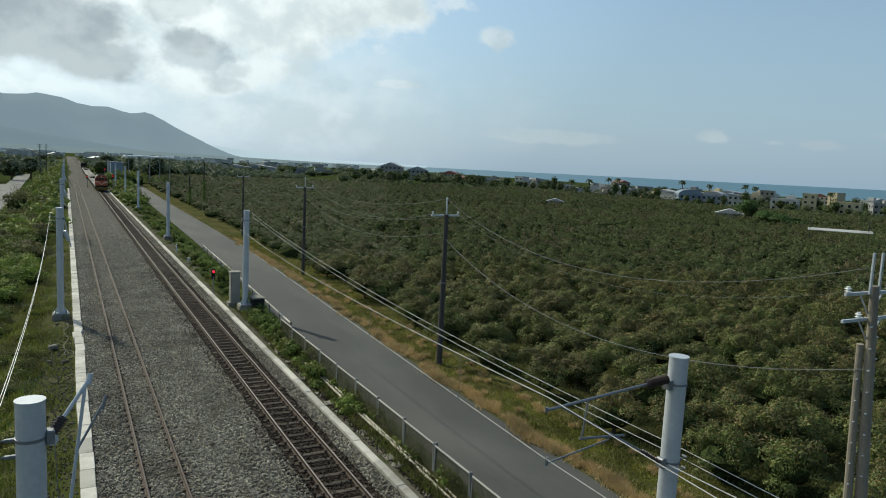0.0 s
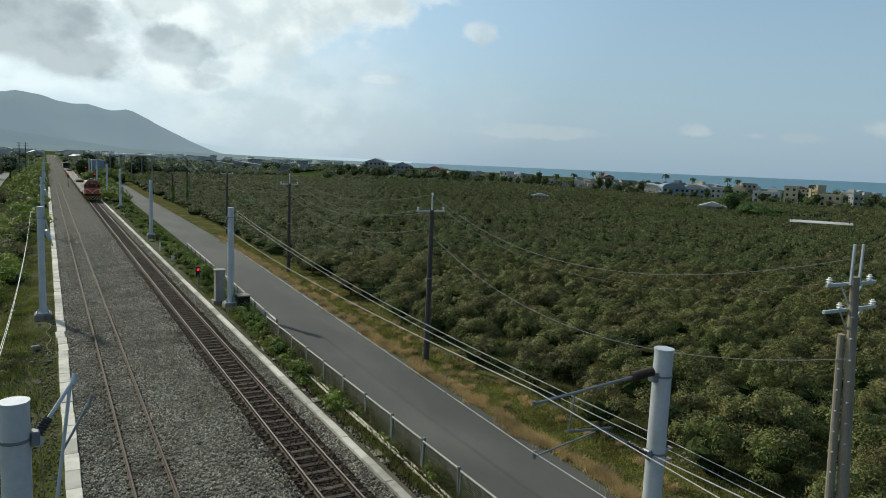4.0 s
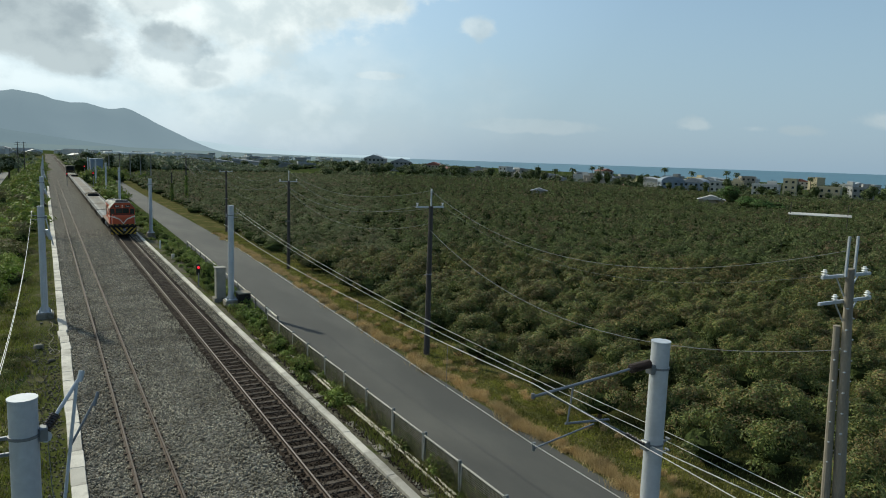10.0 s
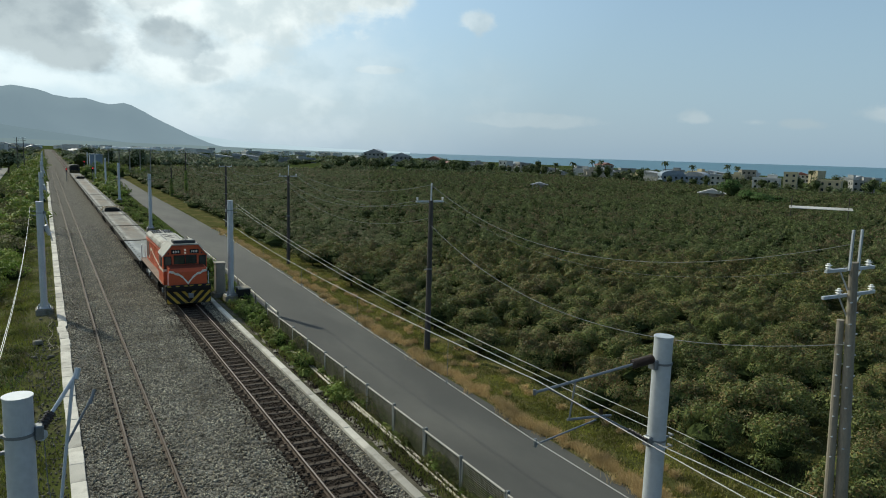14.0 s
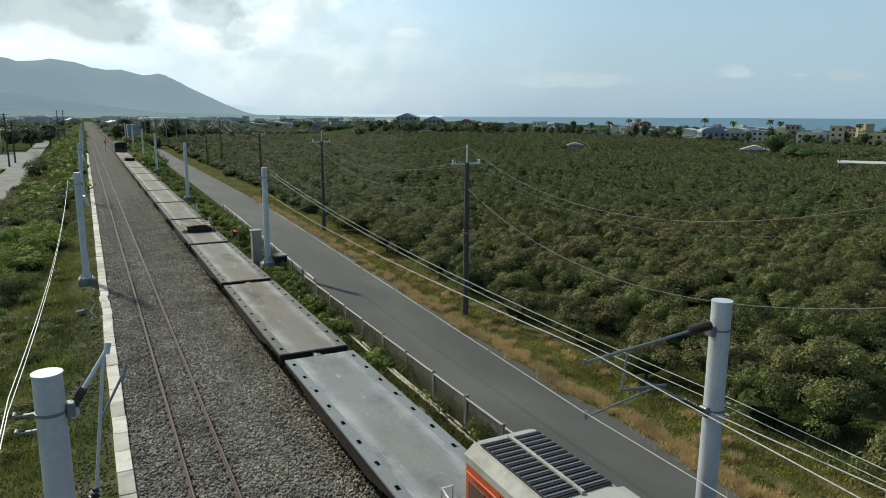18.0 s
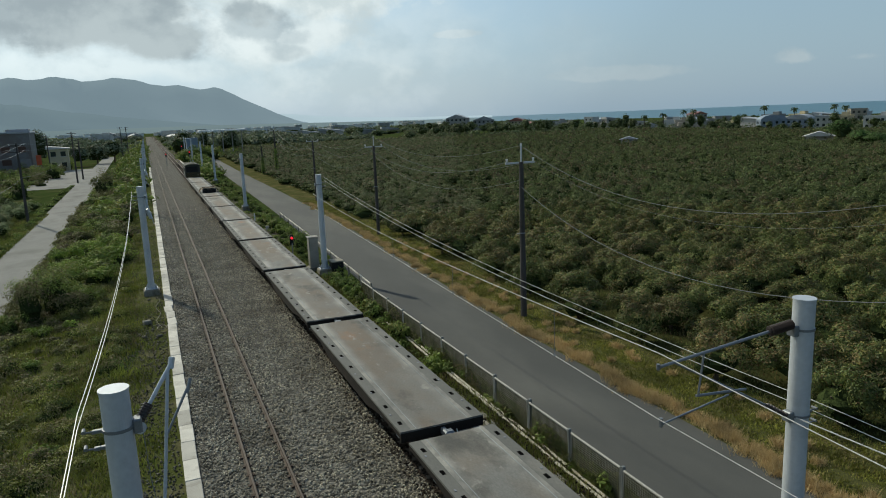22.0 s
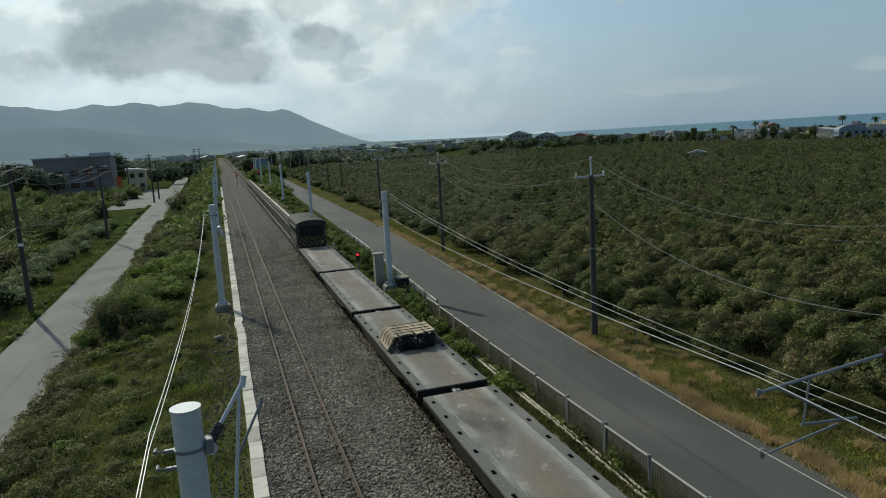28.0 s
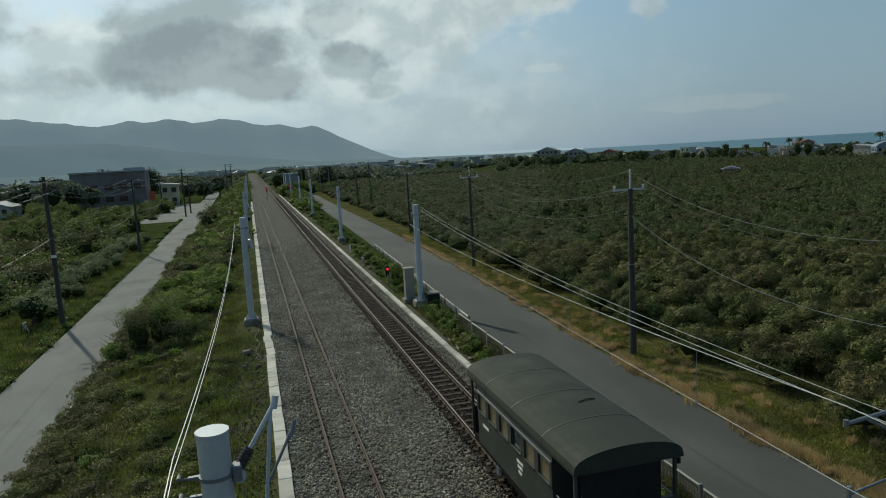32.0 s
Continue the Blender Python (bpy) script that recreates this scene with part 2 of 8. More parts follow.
def mat(name, base, rough=0.8, metal=0.0, var=0.25, scale=3.0, fine=40.0, bump=0.2, bscale=None, second=None,
        second_scale=0.6, second_at=(0.5, 0.65), per="", spec=0.4, stretch=(1, 1, 1), emit=None, spread=0.3):
    """A surface with grain at two scales; per: 'object' or 'island' random brightness."""
    m = bpy.data.materials.new(name)
    MATS[name] = m
    m.use_nodes = True
    t = m.node_tree
    b = t.nodes["Principled BSDF"]
    b.inputs["Roughness"].default_value = rough
    b.inputs["Metallic"].default_value = metal
    b.inputs["Specular IOR Level"].default_value = spec
    co = t.nodes.new("ShaderNodeTexCoord")
    mp = t.nodes.new("ShaderNodeMapping")
    mp.inputs["Scale"].default_value = stretch
    t.links.new(co.outputs["Object"], mp.inputs[0])
    if per == "object":
        rnd = t.nodes.new("ShaderNodeObjectInfo")
        far_off = t.nodes.new("ShaderNodeVectorMath")
        far_off.operation = "SCALE"
        far_off.inputs[0].default_value = (37.0, 53.0, 17.0)
        t.links.new(rnd.outputs["Random"], far_off.inputs["Scale"])
        t.links.new(far_off.outputs[0], mp.inputs["Location"])
    big = t.nodes.new("ShaderNodeTexNoise")
    big.inputs["Scale"].default_value = scale
    big.inputs["Detail"].default_value = 5
    fin = t.nodes.new("ShaderNodeTexNoise")
    fin.inputs["Scale"].default_value = fine
    fin.inputs["Detail"].default_value = 4
    t.links.new(mp.outputs[0], big.inputs["Vector"])
    t.links.new(mp.outputs[0], fin.inputs["Vector"])
    col = t.nodes.new("ShaderNodeRGB")
    col.outputs[0].default_value = (*base, 1)
    cur = col.outputs[0]
    if second:
        pn = t.nodes.new("ShaderNodeTexNoise")
        pn.inputs["Scale"].default_value = second_scale
        pn.inputs["Detail"].default_value = 6
        pn.inputs["Roughness"].default_value = 0.65
        t.links.new(mp.outputs[0], pn.inputs["Vector"])
        mr = t.nodes.new("ShaderNodeMapRange")
        mr.inputs["From Min"].default_value, mr.inputs["From Max"].default_value = second_at
        t.links.new(pn.outputs["Fac"], mr.inputs["Value"])
        mx = t.nodes.new("ShaderNodeMix")
        mx.data_type = "RGBA"
        t.links.new(mr.outputs[0], mx.inputs["Factor"])
        t.links.new(cur, mx.inputs["A"])
        mx.inputs["B"].default_value = (*second, 1)
        cur = mx.outputs["Result"]
    hv = t.nodes.new("ShaderNodeHueSaturation")
    t.links.new(cur, hv.inputs["Color"])
    add = node(t, "ShaderNodeMath", op="ADD")
    t.links.new(big.outputs["Fac"], add.inputs[0])
    t.links.new(fin.outputs["Fac"], add.inputs[1])
    val = t.nodes.new("ShaderNodeMapRange")
    val.inputs["From Min"].default_value, val.inputs["From Max"].default_value = 0.6, 1.4
    val.inputs["To Min"].default_value, val.inputs["To Max"].default_value = 1 - var, 1 + var
    t.links.new(add.outputs[0], val.inputs["Value"])
    last = val.outputs[0]
    if per:
        if per == "object":
            src = t.nodes.new("ShaderNodeObjectInfo").outputs["Random"]
        else:
            src = t.nodes.new("ShaderNodeNewGeometry").outputs["Random Per Island"]
        pr = t.nodes.new("ShaderNodeMapRange")
        pr.inputs["To Min"].default_value, pr.inputs["To Max"].default_value = 1 - spread, 1 + spread
        t.links.new(src, pr.inputs["Value"])
        mu = node(t, "ShaderNodeMath", op="MULTIPLY")
        t.links.new(last, mu.inputs[0]); t.links.new(pr.outputs[0], mu.inputs[1])
        last = mu.outputs[0]
    t.links.new(last, hv.inputs["Value"])
    t.links.new(hv.outputs[0], b.inputs["Base Color"])
    if bump:
        bp = t.nodes.new("ShaderNodeBump")
        bp.inputs["Strength"].default_value = bump
        bp.inputs["Distance"].default_value = bscale or 0.02
        t.links.new(fin.outputs["Fac"], bp.inputs["Height"])
        t.links.new(bp.outputs[0], b.inputs["Normal"])
    if emit:
        b.inputs["Emission Color"].default_value = (*emit[:3], 1)
        b.inputs["Emission Strength"].default_value = emit[3]
    return m


def leaf_mat(name, lo, hi, warm=None, warm_share=0.12, patch=0.05, rough=0.68, spec=0.22):
    """Foliage: each leaf its own tone, large patches of another tone, some light through the leaf."""
    m = bpy.data.materials.new(name)
    MATS[name] = m
    m.use_nodes = True
    t = m.node_tree
    b = t.nodes["Principled BSDF"]
    b.inputs["Roughness"].default_value = rough
    b.inputs["Specular IOR Level"].default_value = spec
    geo = t.nodes.new("ShaderNodeNewGeometry")
    mx = t.nodes.new("ShaderNodeMix")
    mx.data_type = "RGBA"
    mx.inputs["A"].default_value = (*lo, 1)
    mx.inputs["B"].default_value = (*hi, 1)
    t.links.new(geo.outputs["Random Per Island"], mx.inputs["Factor"])
    cur = mx.outputs["Result"]
    if warm:
        nz = t.nodes.new("ShaderNodeTexNoise")
        nz.inputs["Scale"].default_value = patch
        nz.inputs["Detail"].default_value = 5
        nz.inputs["Roughness"].default_value = 0.7
        t.links.new(geo.outputs["Position"], nz.inputs["Vector"])
        sm = node(t, "ShaderNodeMath", op="ADD")
        sc_ = node(t, "ShaderNodeMath", op="MULTIPLY", in_1=0.35)
        t.links.new(geo.outputs["Random Per Island"], sc_.inputs[0])
        t.links.new(nz.outputs["Fac"], sm.inputs[0]); t.links.new(sc_.outputs[0], sm.inputs[1])
        mr = t.nodes.new("ShaderNodeMapRange")
        mr.inputs["From Min"].default_value = 0.86 - warm_share
        mr.inputs["From Max"].default_value = 0.92 - warm_share * 0.5
        t.links.new(sm.outputs[0], mr.inputs["Value"])
        m2 = t.nodes.new("ShaderNodeMix")
        m2.data_type = "RGBA"
        t.links.new(mr.outputs[0], m2.inputs["Factor"])
        t.links.new(cur, m2.inputs["A"])
        m2.inputs["B"].default_value = (*warm, 1)
        cur = m2.outputs["Result"]
    clump = t.nodes.new("ShaderNodeTexNoise")
    clump.inputs["Scale"].default_value = 0.8
    clump.inputs["Detail"].default_value = 2
    t.links.new(geo.outputs["Position"], clump.inputs["Vector"])
    tone = t.nodes.new("ShaderNodeMapRange")
    tone.inputs["From Min"].default_value, tone.inputs["From Max"].default_value = 0.3, 0.7
    tone.inputs["To Min"].default_value, tone.inputs["To Max"].default_value = 0.52, 1.45
    t.links.new(clump.outputs["Fac"], tone.inputs["Value"])
    hue = t.nodes.new("ShaderNodeHueSaturation")
    t.links.new(cur, hue.inputs["Color"]); t.links.new(tone.outputs[0], hue.inputs["Value"])
    cur = hue.outputs[0]
    t.links.new(cur, b.inputs["Base Color"])
    tr = t.nodes.new("ShaderNodeBsdfTranslucent")
    t.links.new(cur, tr.inputs[0])
    ms = t.nodes.new("ShaderNodeMixShader")
    ms.inputs[0].default_value = 0.22
    out = t.nodes["Material Output"]
    t.links.new(b.outputs[0], ms.inputs[1]); t.links.new(tr.outputs[0], ms.inputs[2])
    t.links.new(ms.outputs[0], out.inputs[0])
    return m


M_GROUND = mat("soil_and_grass", (0.040, 0.058, 0.018), 0.95, second=(0.075, 0.075, 0.034), second_scale=0.15, scale=0.5, fine=14, bump=0.3, bscale=0.05, spec=0.0)
M_SLOPE = mat("weedy_slope", (0.060, 0.070, 0.022), 0.95, second=(0.125, 0.115, 0.070), second_scale=0.45, second_at=(0.48, 0.66), scale=0.7, fine=18, bump=0.6, bscale=0.08, spec=0.0)
M_LAWN_FIELD = mat("pale_green_crop", (0.125, 0.165, 0.040), 0.95, second=(0.17, 0.185, 0.06), second_scale=0.08, scale=0.3, fine=6, bump=0.4, bscale=0.08, spec=0.0)
M_PATH = mat("gravelly_path", (0.115, 0.107, 0.080), 0.95, second=(0.070, 0.085, 0.026), second_scale=0.9, second_at=(0.48, 0.60), scale=1.2, fine=24, var=0.4, bump=0.6, bscale=0.05, spec=0.0)
M_VERGE = mat("verge_grass", (0.072, 0.074, 0.028), 0.95, second=(0.14, 0.115, 0.055), second_scale=0.5, second_at=(0.50, 0.70), scale=0.9, fine=22, bump=0.6, bscale=0.06, spec=0.0)
M_ORCHARD_FLOOR = mat("orchard_floor", (0.045, 0.048, 0.018), 0.95, scale=0.4, fine=12, bump=0.4, bscale=0.06, spec=0.0)
M_ASPHALT = mat("asphalt", (0.064, 0.065, 0.060), 0.82, second=(0.092, 0.091, 0.081), second_scale=0.18, second_at=(0.45, 0.7), scale=0.35, fine=60, var=0.18, bump=0.15, bscale=0.01, stretch=(1, 0.35, 1), spec=0.25)
M_OLDROAD = mat("worn_concrete_road", (0.200, 0.200, 0.186), 0.9, second=(0.155, 0.154, 0.140), second_scale=0.25, scale=0.4, fine=50, var=0.2, bump=0.15, bscale=0.01, stretch=(1, 0.6, 1), spec=0.15)
M_CONCRETE = mat("pale_concrete", (0.46, 0.44, 0.385), 0.85, second=(0.27, 0.25, 0.21), second_scale=1.3, second_at=(0.5, 0.70), scale=1.2, fine=35, var=0.2, bump=0.2, bscale=0.012, per="object")
M_CONC_DARK = mat("weathered_concrete", (0.24, 0.225, 0.185), 0.9, second=(0.12, 0.115, 0.085), second_scale=1.4, scale=2, fine=30, var=0.25, bump=0.3, bscale=0.015, spec=0.15)
M_PIPE = mat("dirty_plastic_pipe", (0.46, 0.43, 0.34), 0.6, second=(0.28, 0.25, 0.18), second_scale=1.6, scale=1.5, fine=20, var=0.15, bump=0.05)
M_RAIL = mat("rusty_rail", (0.062, 0.045, 0.034), 0.75, metal=0.0, scale=1.2, fine=30, var=0.25, bump=0.1, stretch=(1, 0.1, 1), spec=0.2)
M_RAILTOP = mat("worn_rail_head", (0.078, 0.060, 0.047), 0.65, metal=0.15, scale=0.8, fine=20, var=0.15, bump=0.02, stretch=(1, 0.05, 1), spec=0.3)
M_RAILTOP_RUN = mat("polished_rail_head", (0.24, 0.20, 0.165), 0.4, metal=0.35, scale=0.8, fine=20, var=0.15, bump=0.02, stretch=(1, 0.05, 1), spec=0.4)
M_SLEEPER = mat("dark_sleeper", (0.066, 0.055, 0.044), 0.9, second=(0.10, 0.086, 0.070), second_scale=2.0, scale=3, fine=40, var=0.35, bump=0.3, per="object", spec=0.15)
M_SLEEPER_C = mat("concrete_sleeper", (0.125, 0.118, 0.098), 0.9, second=(0.09, 0.082, 0.066), second_scale=2.0, scale=3, fine=40, var=0.2, bump=0.2, per="object", spec=0.1)
M_STEEL = mat("galvanised_steel", (0.50, 0.53, 0.56), 0.45, metal=0.25, second=(0.42, 0.45, 0.48), second_scale=0.8, scale=1.0, fine=12, var=0.10, bump=0.03)
M_STEEL_DK = mat("dull_steel", (0.20, 0.215, 0.23), 0.5, metal=0.5, scale=2, fine=20, var=0.15, bump=0.05)
M_INSUL = mat("dark_insulator", (0.045, 0.035, 0.032), 0.3, scale=3, fine=20, var=0.15, bump=0)
M_WIRE = mat("bright_wire", (0.62, 0.62, 0.58), 0.45, metal=0.15, scale=2, fine=10, var=0.08, bump=0)
M_WIRE_DK = mat("grey_wire", (0.20, 0.21, 0.20), 0.6, scale=2, fine=10, var=0.08, bump=0)
M_POLE_DK = mat("tarred_pole", (0.06, 0.055, 0.05), 0.85, scale=1.5, fine=25, var=0.3, bump=0.3, stretch=(1, 1, 0.2))
M_POLE_C = mat("concrete_pole", (0.25, 0.225, 0.18), 0.88, second=(0.17, 0.155, 0.125), second_scale=1.0, scale=1.2, fine=25, var=0.2, bump=0.2, stretch=(1, 1, 0.25), spec=0.15)
M_WHITE = mat("white_porcelain", (0.78, 0.78, 0.76), 0.35, scale=2, fine=20, var=0.05, bump=0)
M_FENCE = mat("mossy_mesh_panel", (0.100, 0.094, 0.068), 0.9, second=(0.055, 0.058, 0.030), second_scale=1.6, second_at=(0.43, 0.62), scale=3, fine=50, var=0.45, bump=0.4, bscale=0.01, spec=0.1)
M_FENCE_POST = mat("fence_steel", (0.17, 0.185, 0.185), 0.55, metal=0.2, second=(0.11, 0.11, 0.09), second_scale=2, scale=2, fine=20, var=0.15, bump=0.1)
M_FRAME = mat("fence_tube", (0.34, 0.335, 0.30), 0.6, metal=0.1, second=(0.24, 0.23, 0.18), second_scale=2, scale=2, fine=20, var=0.2, bump=0.1)
M_CABINET = mat("cabinet_paint", (0.27, 0.26, 0.225), 0.65, second=(0.22, 0.21, 0.175), second_scale=1.2, scale=1.5, fine=20, var=0.12, bump=0.03, spec=0.2)
M_RED_LIGHT = mat("red_signal_light", (0.5, 0.01, 0.02), 0.4, var=0, bump=0, emit=(1.0, 0.02, 0.04, 1.1))
M_HEADLIGHT = mat("headlight", (0.8, 0.75, 0.65), 0.25, var=0, bump=0, emit=(1.0, 0.75, 0.45, 0.12))
M_BLACK = mat("black_paint", (0.018, 0.018, 0.018), 0.6, scale=2, fine=20, var=0.3, bump=0.1, spec=0.15)
M_ORANGE = mat("orange_paint", (0.50, 0.088, 0.03), 0.5, second=(0.34, 0.068, 0.03), second_scale=0.8, scale=1.0, fine=18, var=0.12, bump=0.04)
M_LOCO_ROOF = mat("sooty_grey_roof", (0.36, 0.355, 0.32), 0.75, second=(0.19, 0.178, 0.155), second_scale=0.9, second_at=(0.46, 0.7), scale=1.2, fine=22, var=0.12, bump=0.06)
M_CREAM = mat("off_white_paint", (0.74, 0.70, 0.60), 0.55, second=(0.55, 0.50, 0.42), second_scale=1.0, scale=1.5, fine=20, var=0.08, bump=0.03)
M_YELLOW = mat("yellow_paint", (0.50, 0.33, 0.05), 0.6, second=(0.24, 0.16, 0.05), second_scale=1.5, scale=1.5, fine=20, var=0.2, bump=0.04, spec=0.2)
M_YELLOW_OLD = mat("faded_yellow_paint", (0.15, 0.115, 0.045), 0.75, second=(0.07, 0.06, 0.035), second_scale=1.5, scale=1.5, fine=20, var=0.2, bump=0.04, spec=0.15)
# Matt near-black: the shade down inside the stake pockets, as colour.
M_HOLE = mat("pocket_shade", (0.006, 0.006, 0.006), 1.0, scale=3, fine=30, var=0.2, bump=0, spec=0.0)
M_WALKWAY = mat("dusty_walkway", (0.175, 0.125, 0.095), 0.8, second=(0.115, 0.085, 0.068), second_scale=1.0, scale=2, fine=25, var=0.2, bump=0.1)
M_GLASS_DK = mat("dark_window_glass", (0.02, 0.03, 0.033), 0.08, var=0.05, bump=0, spec=0.6)
M_GRILLE = mat("dark_grille", (0.05, 0.052, 0.055), 0.6, metal=0.3, scale=2, fine=30, var=0.2, bump=0.1)
M_RUST_GRILLE = mat("rusty_grille", (0.10, 0.055, 0.04), 0.75, scale=2, fine=40, var=0.4, bump=0.3)
M_NOSE_TOP = mat("dull_red_paint", (0.16, 0.045, 0.028), 0.85, scale=1, fine=18, var=0.2, bump=0.04, spec=0.1)


def deck_mat(name, base, scuff, rust, soot):
    """Steel deck plate: a rusty walked-on middle, pale scuffed flanks and sooty blotches, other on each wagon."""
    m = mat(name, base, 0.72, spec=0.25, scale=0.9, fine=22, var=0.22, bump=0.06, stretch=(1, 0.5, 1), per="object", spread=0.14)
    t = m.node_tree
    hv = [n for n in t.nodes if n.bl_idname == "ShaderNodeHueSaturation"][0]
    mp = [n for n in t.nodes if n.bl_idname == "ShaderNodeMapping"][0]
    co = [n for n in t.nodes if n.bl_idname == "ShaderNodeTexCoord"][0]
    sep = t.nodes.new("ShaderNodeSeparateXYZ")
    t.links.new(co.outputs["Object"], sep.inputs[0])
    ax = node(t, "ShaderNodeMath", op="ABSOLUTE")
    t.links.new(sep.outputs["X"], ax.inputs[0])

    def cloud(scale, lo, hi, detail=6):
        nz = t.nodes.new("ShaderNodeTexNoise")
        nz.inputs["Scale"].default_value = scale
        nz.inputs["Detail"].default_value = detail
        nz.inputs["Roughness"].default_value = 0.62
        t.links.new(mp.outputs[0], nz.inputs["Vector"])
        return ranged(nz.outputs["Fac"], lo, hi)

    def ranged(v, lo, hi):
        mr = t.nodes.new("ShaderNodeMapRange")
        mr.inputs["From Min"].default_value, mr.inputs["From Max"].default_value = lo, hi
        t.links.new(v, mr.inputs["Value"])
        return mr.outputs[0]

    def times(a, b):
        k = node(t, "ShaderNodeMath", op="MULTIPLY")
        t.links.new(a, k.inputs[0]); t.links.new(b, k.inputs[1])
        return k.outputs[0]

    def over(a, colour, f):
        mx = t.nodes.new("ShaderNodeMix")
        mx.data_type = "RGBA"
        t.links.new(f, mx.inputs["Factor"]); t.links.new(a, mx.inputs["A"])
        mx.inputs["B"].default_value = (*colour, 1)
        return mx.outputs["Result"]

    cur = hv.inputs["Color"].links[0].from_socket
    cur = over(cur, scuff, times(ranged(ax.outputs[0], 0.50, 0.85), cloud(0.9, 0.38, 0.60)))
    cur = over(cur, rust, times(ranged(ax.outputs[0], 0.80, 0.50), cloud(0.35, 0.36, 0.60)))
    cur = over(cur, soot, cloud(0.55, 0.55, 0.68))
    cur = over(cur, (0.26, 0.135, 0.065), times(ranged(ax.outputs[0], 0.9, 0.5), cloud(0.42, 0.63, 0.76)))
    cur = over(cur, scuff, cloud(2.6, 0.60, 0.72, 8))
    t.links.new(cur, hv.inputs["Color"])
    return m


M_DECK = deck_mat("steel_deck", (0.172, 0.170, 0.155), (0.29, 0.28, 0.245), (0.165, 0.135, 0.102), (0.082, 0.080, 0.070))
M_DECK_B = deck_mat("pale_steel_deck", (0.190, 0.210, 0.218), (0.285, 0.300, 0.295), (0.170, 0.175, 0.165), (0.115, 0.122, 0.124))
M_DECK_EDGE = mat("deck_edge_paint", (0.128, 0.127, 0.115), 0.75, spec=0.2, second=(0.20, 0.19, 0.165), second_scale=1.1, second_at=(0.55, 0.75), scale=0.8, fine=18, var=0.18, bump=0.05, stretch=(1, 0.4, 1))
M_DECK_EDGE_B = mat("pale_deck_edge_paint", (0.180, 0.197, 0.205), 0.75, spec=0.2, second=(0.15, 0.15, 0.135), second_scale=1.1, second_at=(0.55, 0.75), scale=0.8, fine=18, var=0.18, bump=0.05, stretch=(1, 0.4, 1))
M_UNDER = mat("grimy_underframe", (0.022, 0.019, 0.016), 0.95, second=(0.050, 0.038, 0.028), second_scale=1.0, second_at=(0.55, 0.75), scale=1.5, fine=25, var=0.3, bump=0.15, spec=0.15)
M_TIMBER = mat("weathered_timber", (0.36, 0.30, 0.215), 0.85, second=(0.24, 0.20, 0.15), second_scale=1.2, scale=1.5, fine=30, var=0.2, bump=0.2, per="object", stretch=(1, 0.2, 1))
M_ROPE = mat("dark_strap", (0.09, 0.06, 0.045), 0.8, scale=4, fine=40, var=0.2, bump=0.1)
M_VAN = mat("dark_green_paint", (0.036, 0.042, 0.037), 0.55, second=(0.058, 0.060, 0.052), second_scale=0.7, scale=0.8, fine=18, var=0.18, bump=0.05)
M_VAN_ROOF = mat("dark_canvas_roof", (0.036, 0.042, 0.033), 0.75, second=(0.055, 0.058, 0.046), second_scale=0.5, scale=0.7, fine=20, var=0.2, bump=0.08, spec=0.2)
M_PANE_TAN = mat("dusty_blinded_pane", (0.17, 0.140, 0.085), 0.35, second=(0.20, 0.15, 0.09), second_scale=2, scale=2, fine=20, var=0.15, bump=0)
M_STONE_RUST = mat("rusty_ballast_stone", (0.050, 0.039, 0.030), 0.92, second=(0.030, 0.023, 0.018), second_scale=0.6, second_at=(0.42, 0.66), scale=8, fine=60, var=0.3, bump=0.2, per="island", spread=0.8, spec=0.1)
M_STONE = mat("ballast_stone", (0.375, 0.345, 0.268), 0.92, second=(0.170, 0.148, 0.106), second_scale=0.5, second_at=(0.42, 0.66), scale=8, fine=60, var=0.3, bump=0.2, per="island", spread=0.62, spec=0.15)
M_GRAVEL = mat("dusty_bank_gravel", (0.130, 0.120, 0.096), 0.95, second=(0.075, 0.070, 0.054), second_scale=0.5, second_at=(0.44, 0.68), scale=8, fine=60, var=0.3, bump=0.2, per="island", spread=0.6, spec=0.1)
M_WALL_GREY = mat("grey_render", (0.25, 0.255, 0.25), 0.85, second=(0.17, 0.17, 0.165), second_scale=0.15, scale=0.3, fine=3, var=0.1, bump=0.05)
M_WALL_WHITE = mat("white_render", (0.47, 0.47, 0.45), 0.8, second=(0.33, 0.32, 0.29), second_scale=0.2, scale=0.3, fine=3, var=0.1, bump=0.05)
M_WALL_CREAM = mat("cream_render", (0.46, 0.40, 0.26), 0.8, second=(0.36, 0.31, 0.21), second_scale=0.2, scale=0.3, fine=3, var=0.1, bump=0.05)
M_WALL_BEIGE = mat("beige_render", (0.30, 0.275, 0.225), 0.85, second=(0.20, 0.185, 0.155), second_scale=0.2, scale=0.3, fine=3, var=0.1, bump=0.05)
M_WALL_BLUE = mat("blue_grey_cladding", (0.20, 0.25, 0.31), 0.6, second=(0.15, 0.19, 0.24), second_scale=0.2, scale=0.3, fine=4, var=0.1, bump=0.05)
M_ROOF_GREY = mat("sheet_roof", (0.33, 0.345, 0.36), 0.55, second=(0.22, 0.225, 0.23), second_scale=0.2, scale=0.3, fine=4, var=0.1, bump=0.05)
M_ROOF_RED = mat("red_sheet_roof", (0.25, 0.10, 0.075), 0.6, second=(0.19, 0.09, 0.07), second_scale=0.2, scale=0.3, fine=4, var=0.1, bump=0.05)
# Cladding grey is raised to include the haze before the warehouse.
M_DARKWALL = mat("hazed_cladding", (0.215, 0.212, 0.205), 0.9, second=(0.185, 0.160, 0.145), second_scale=0.1, second_at=(0.52, 0.62), scale=0.2, fine=2, var=0.12, bump=0.05, spec=0.1)
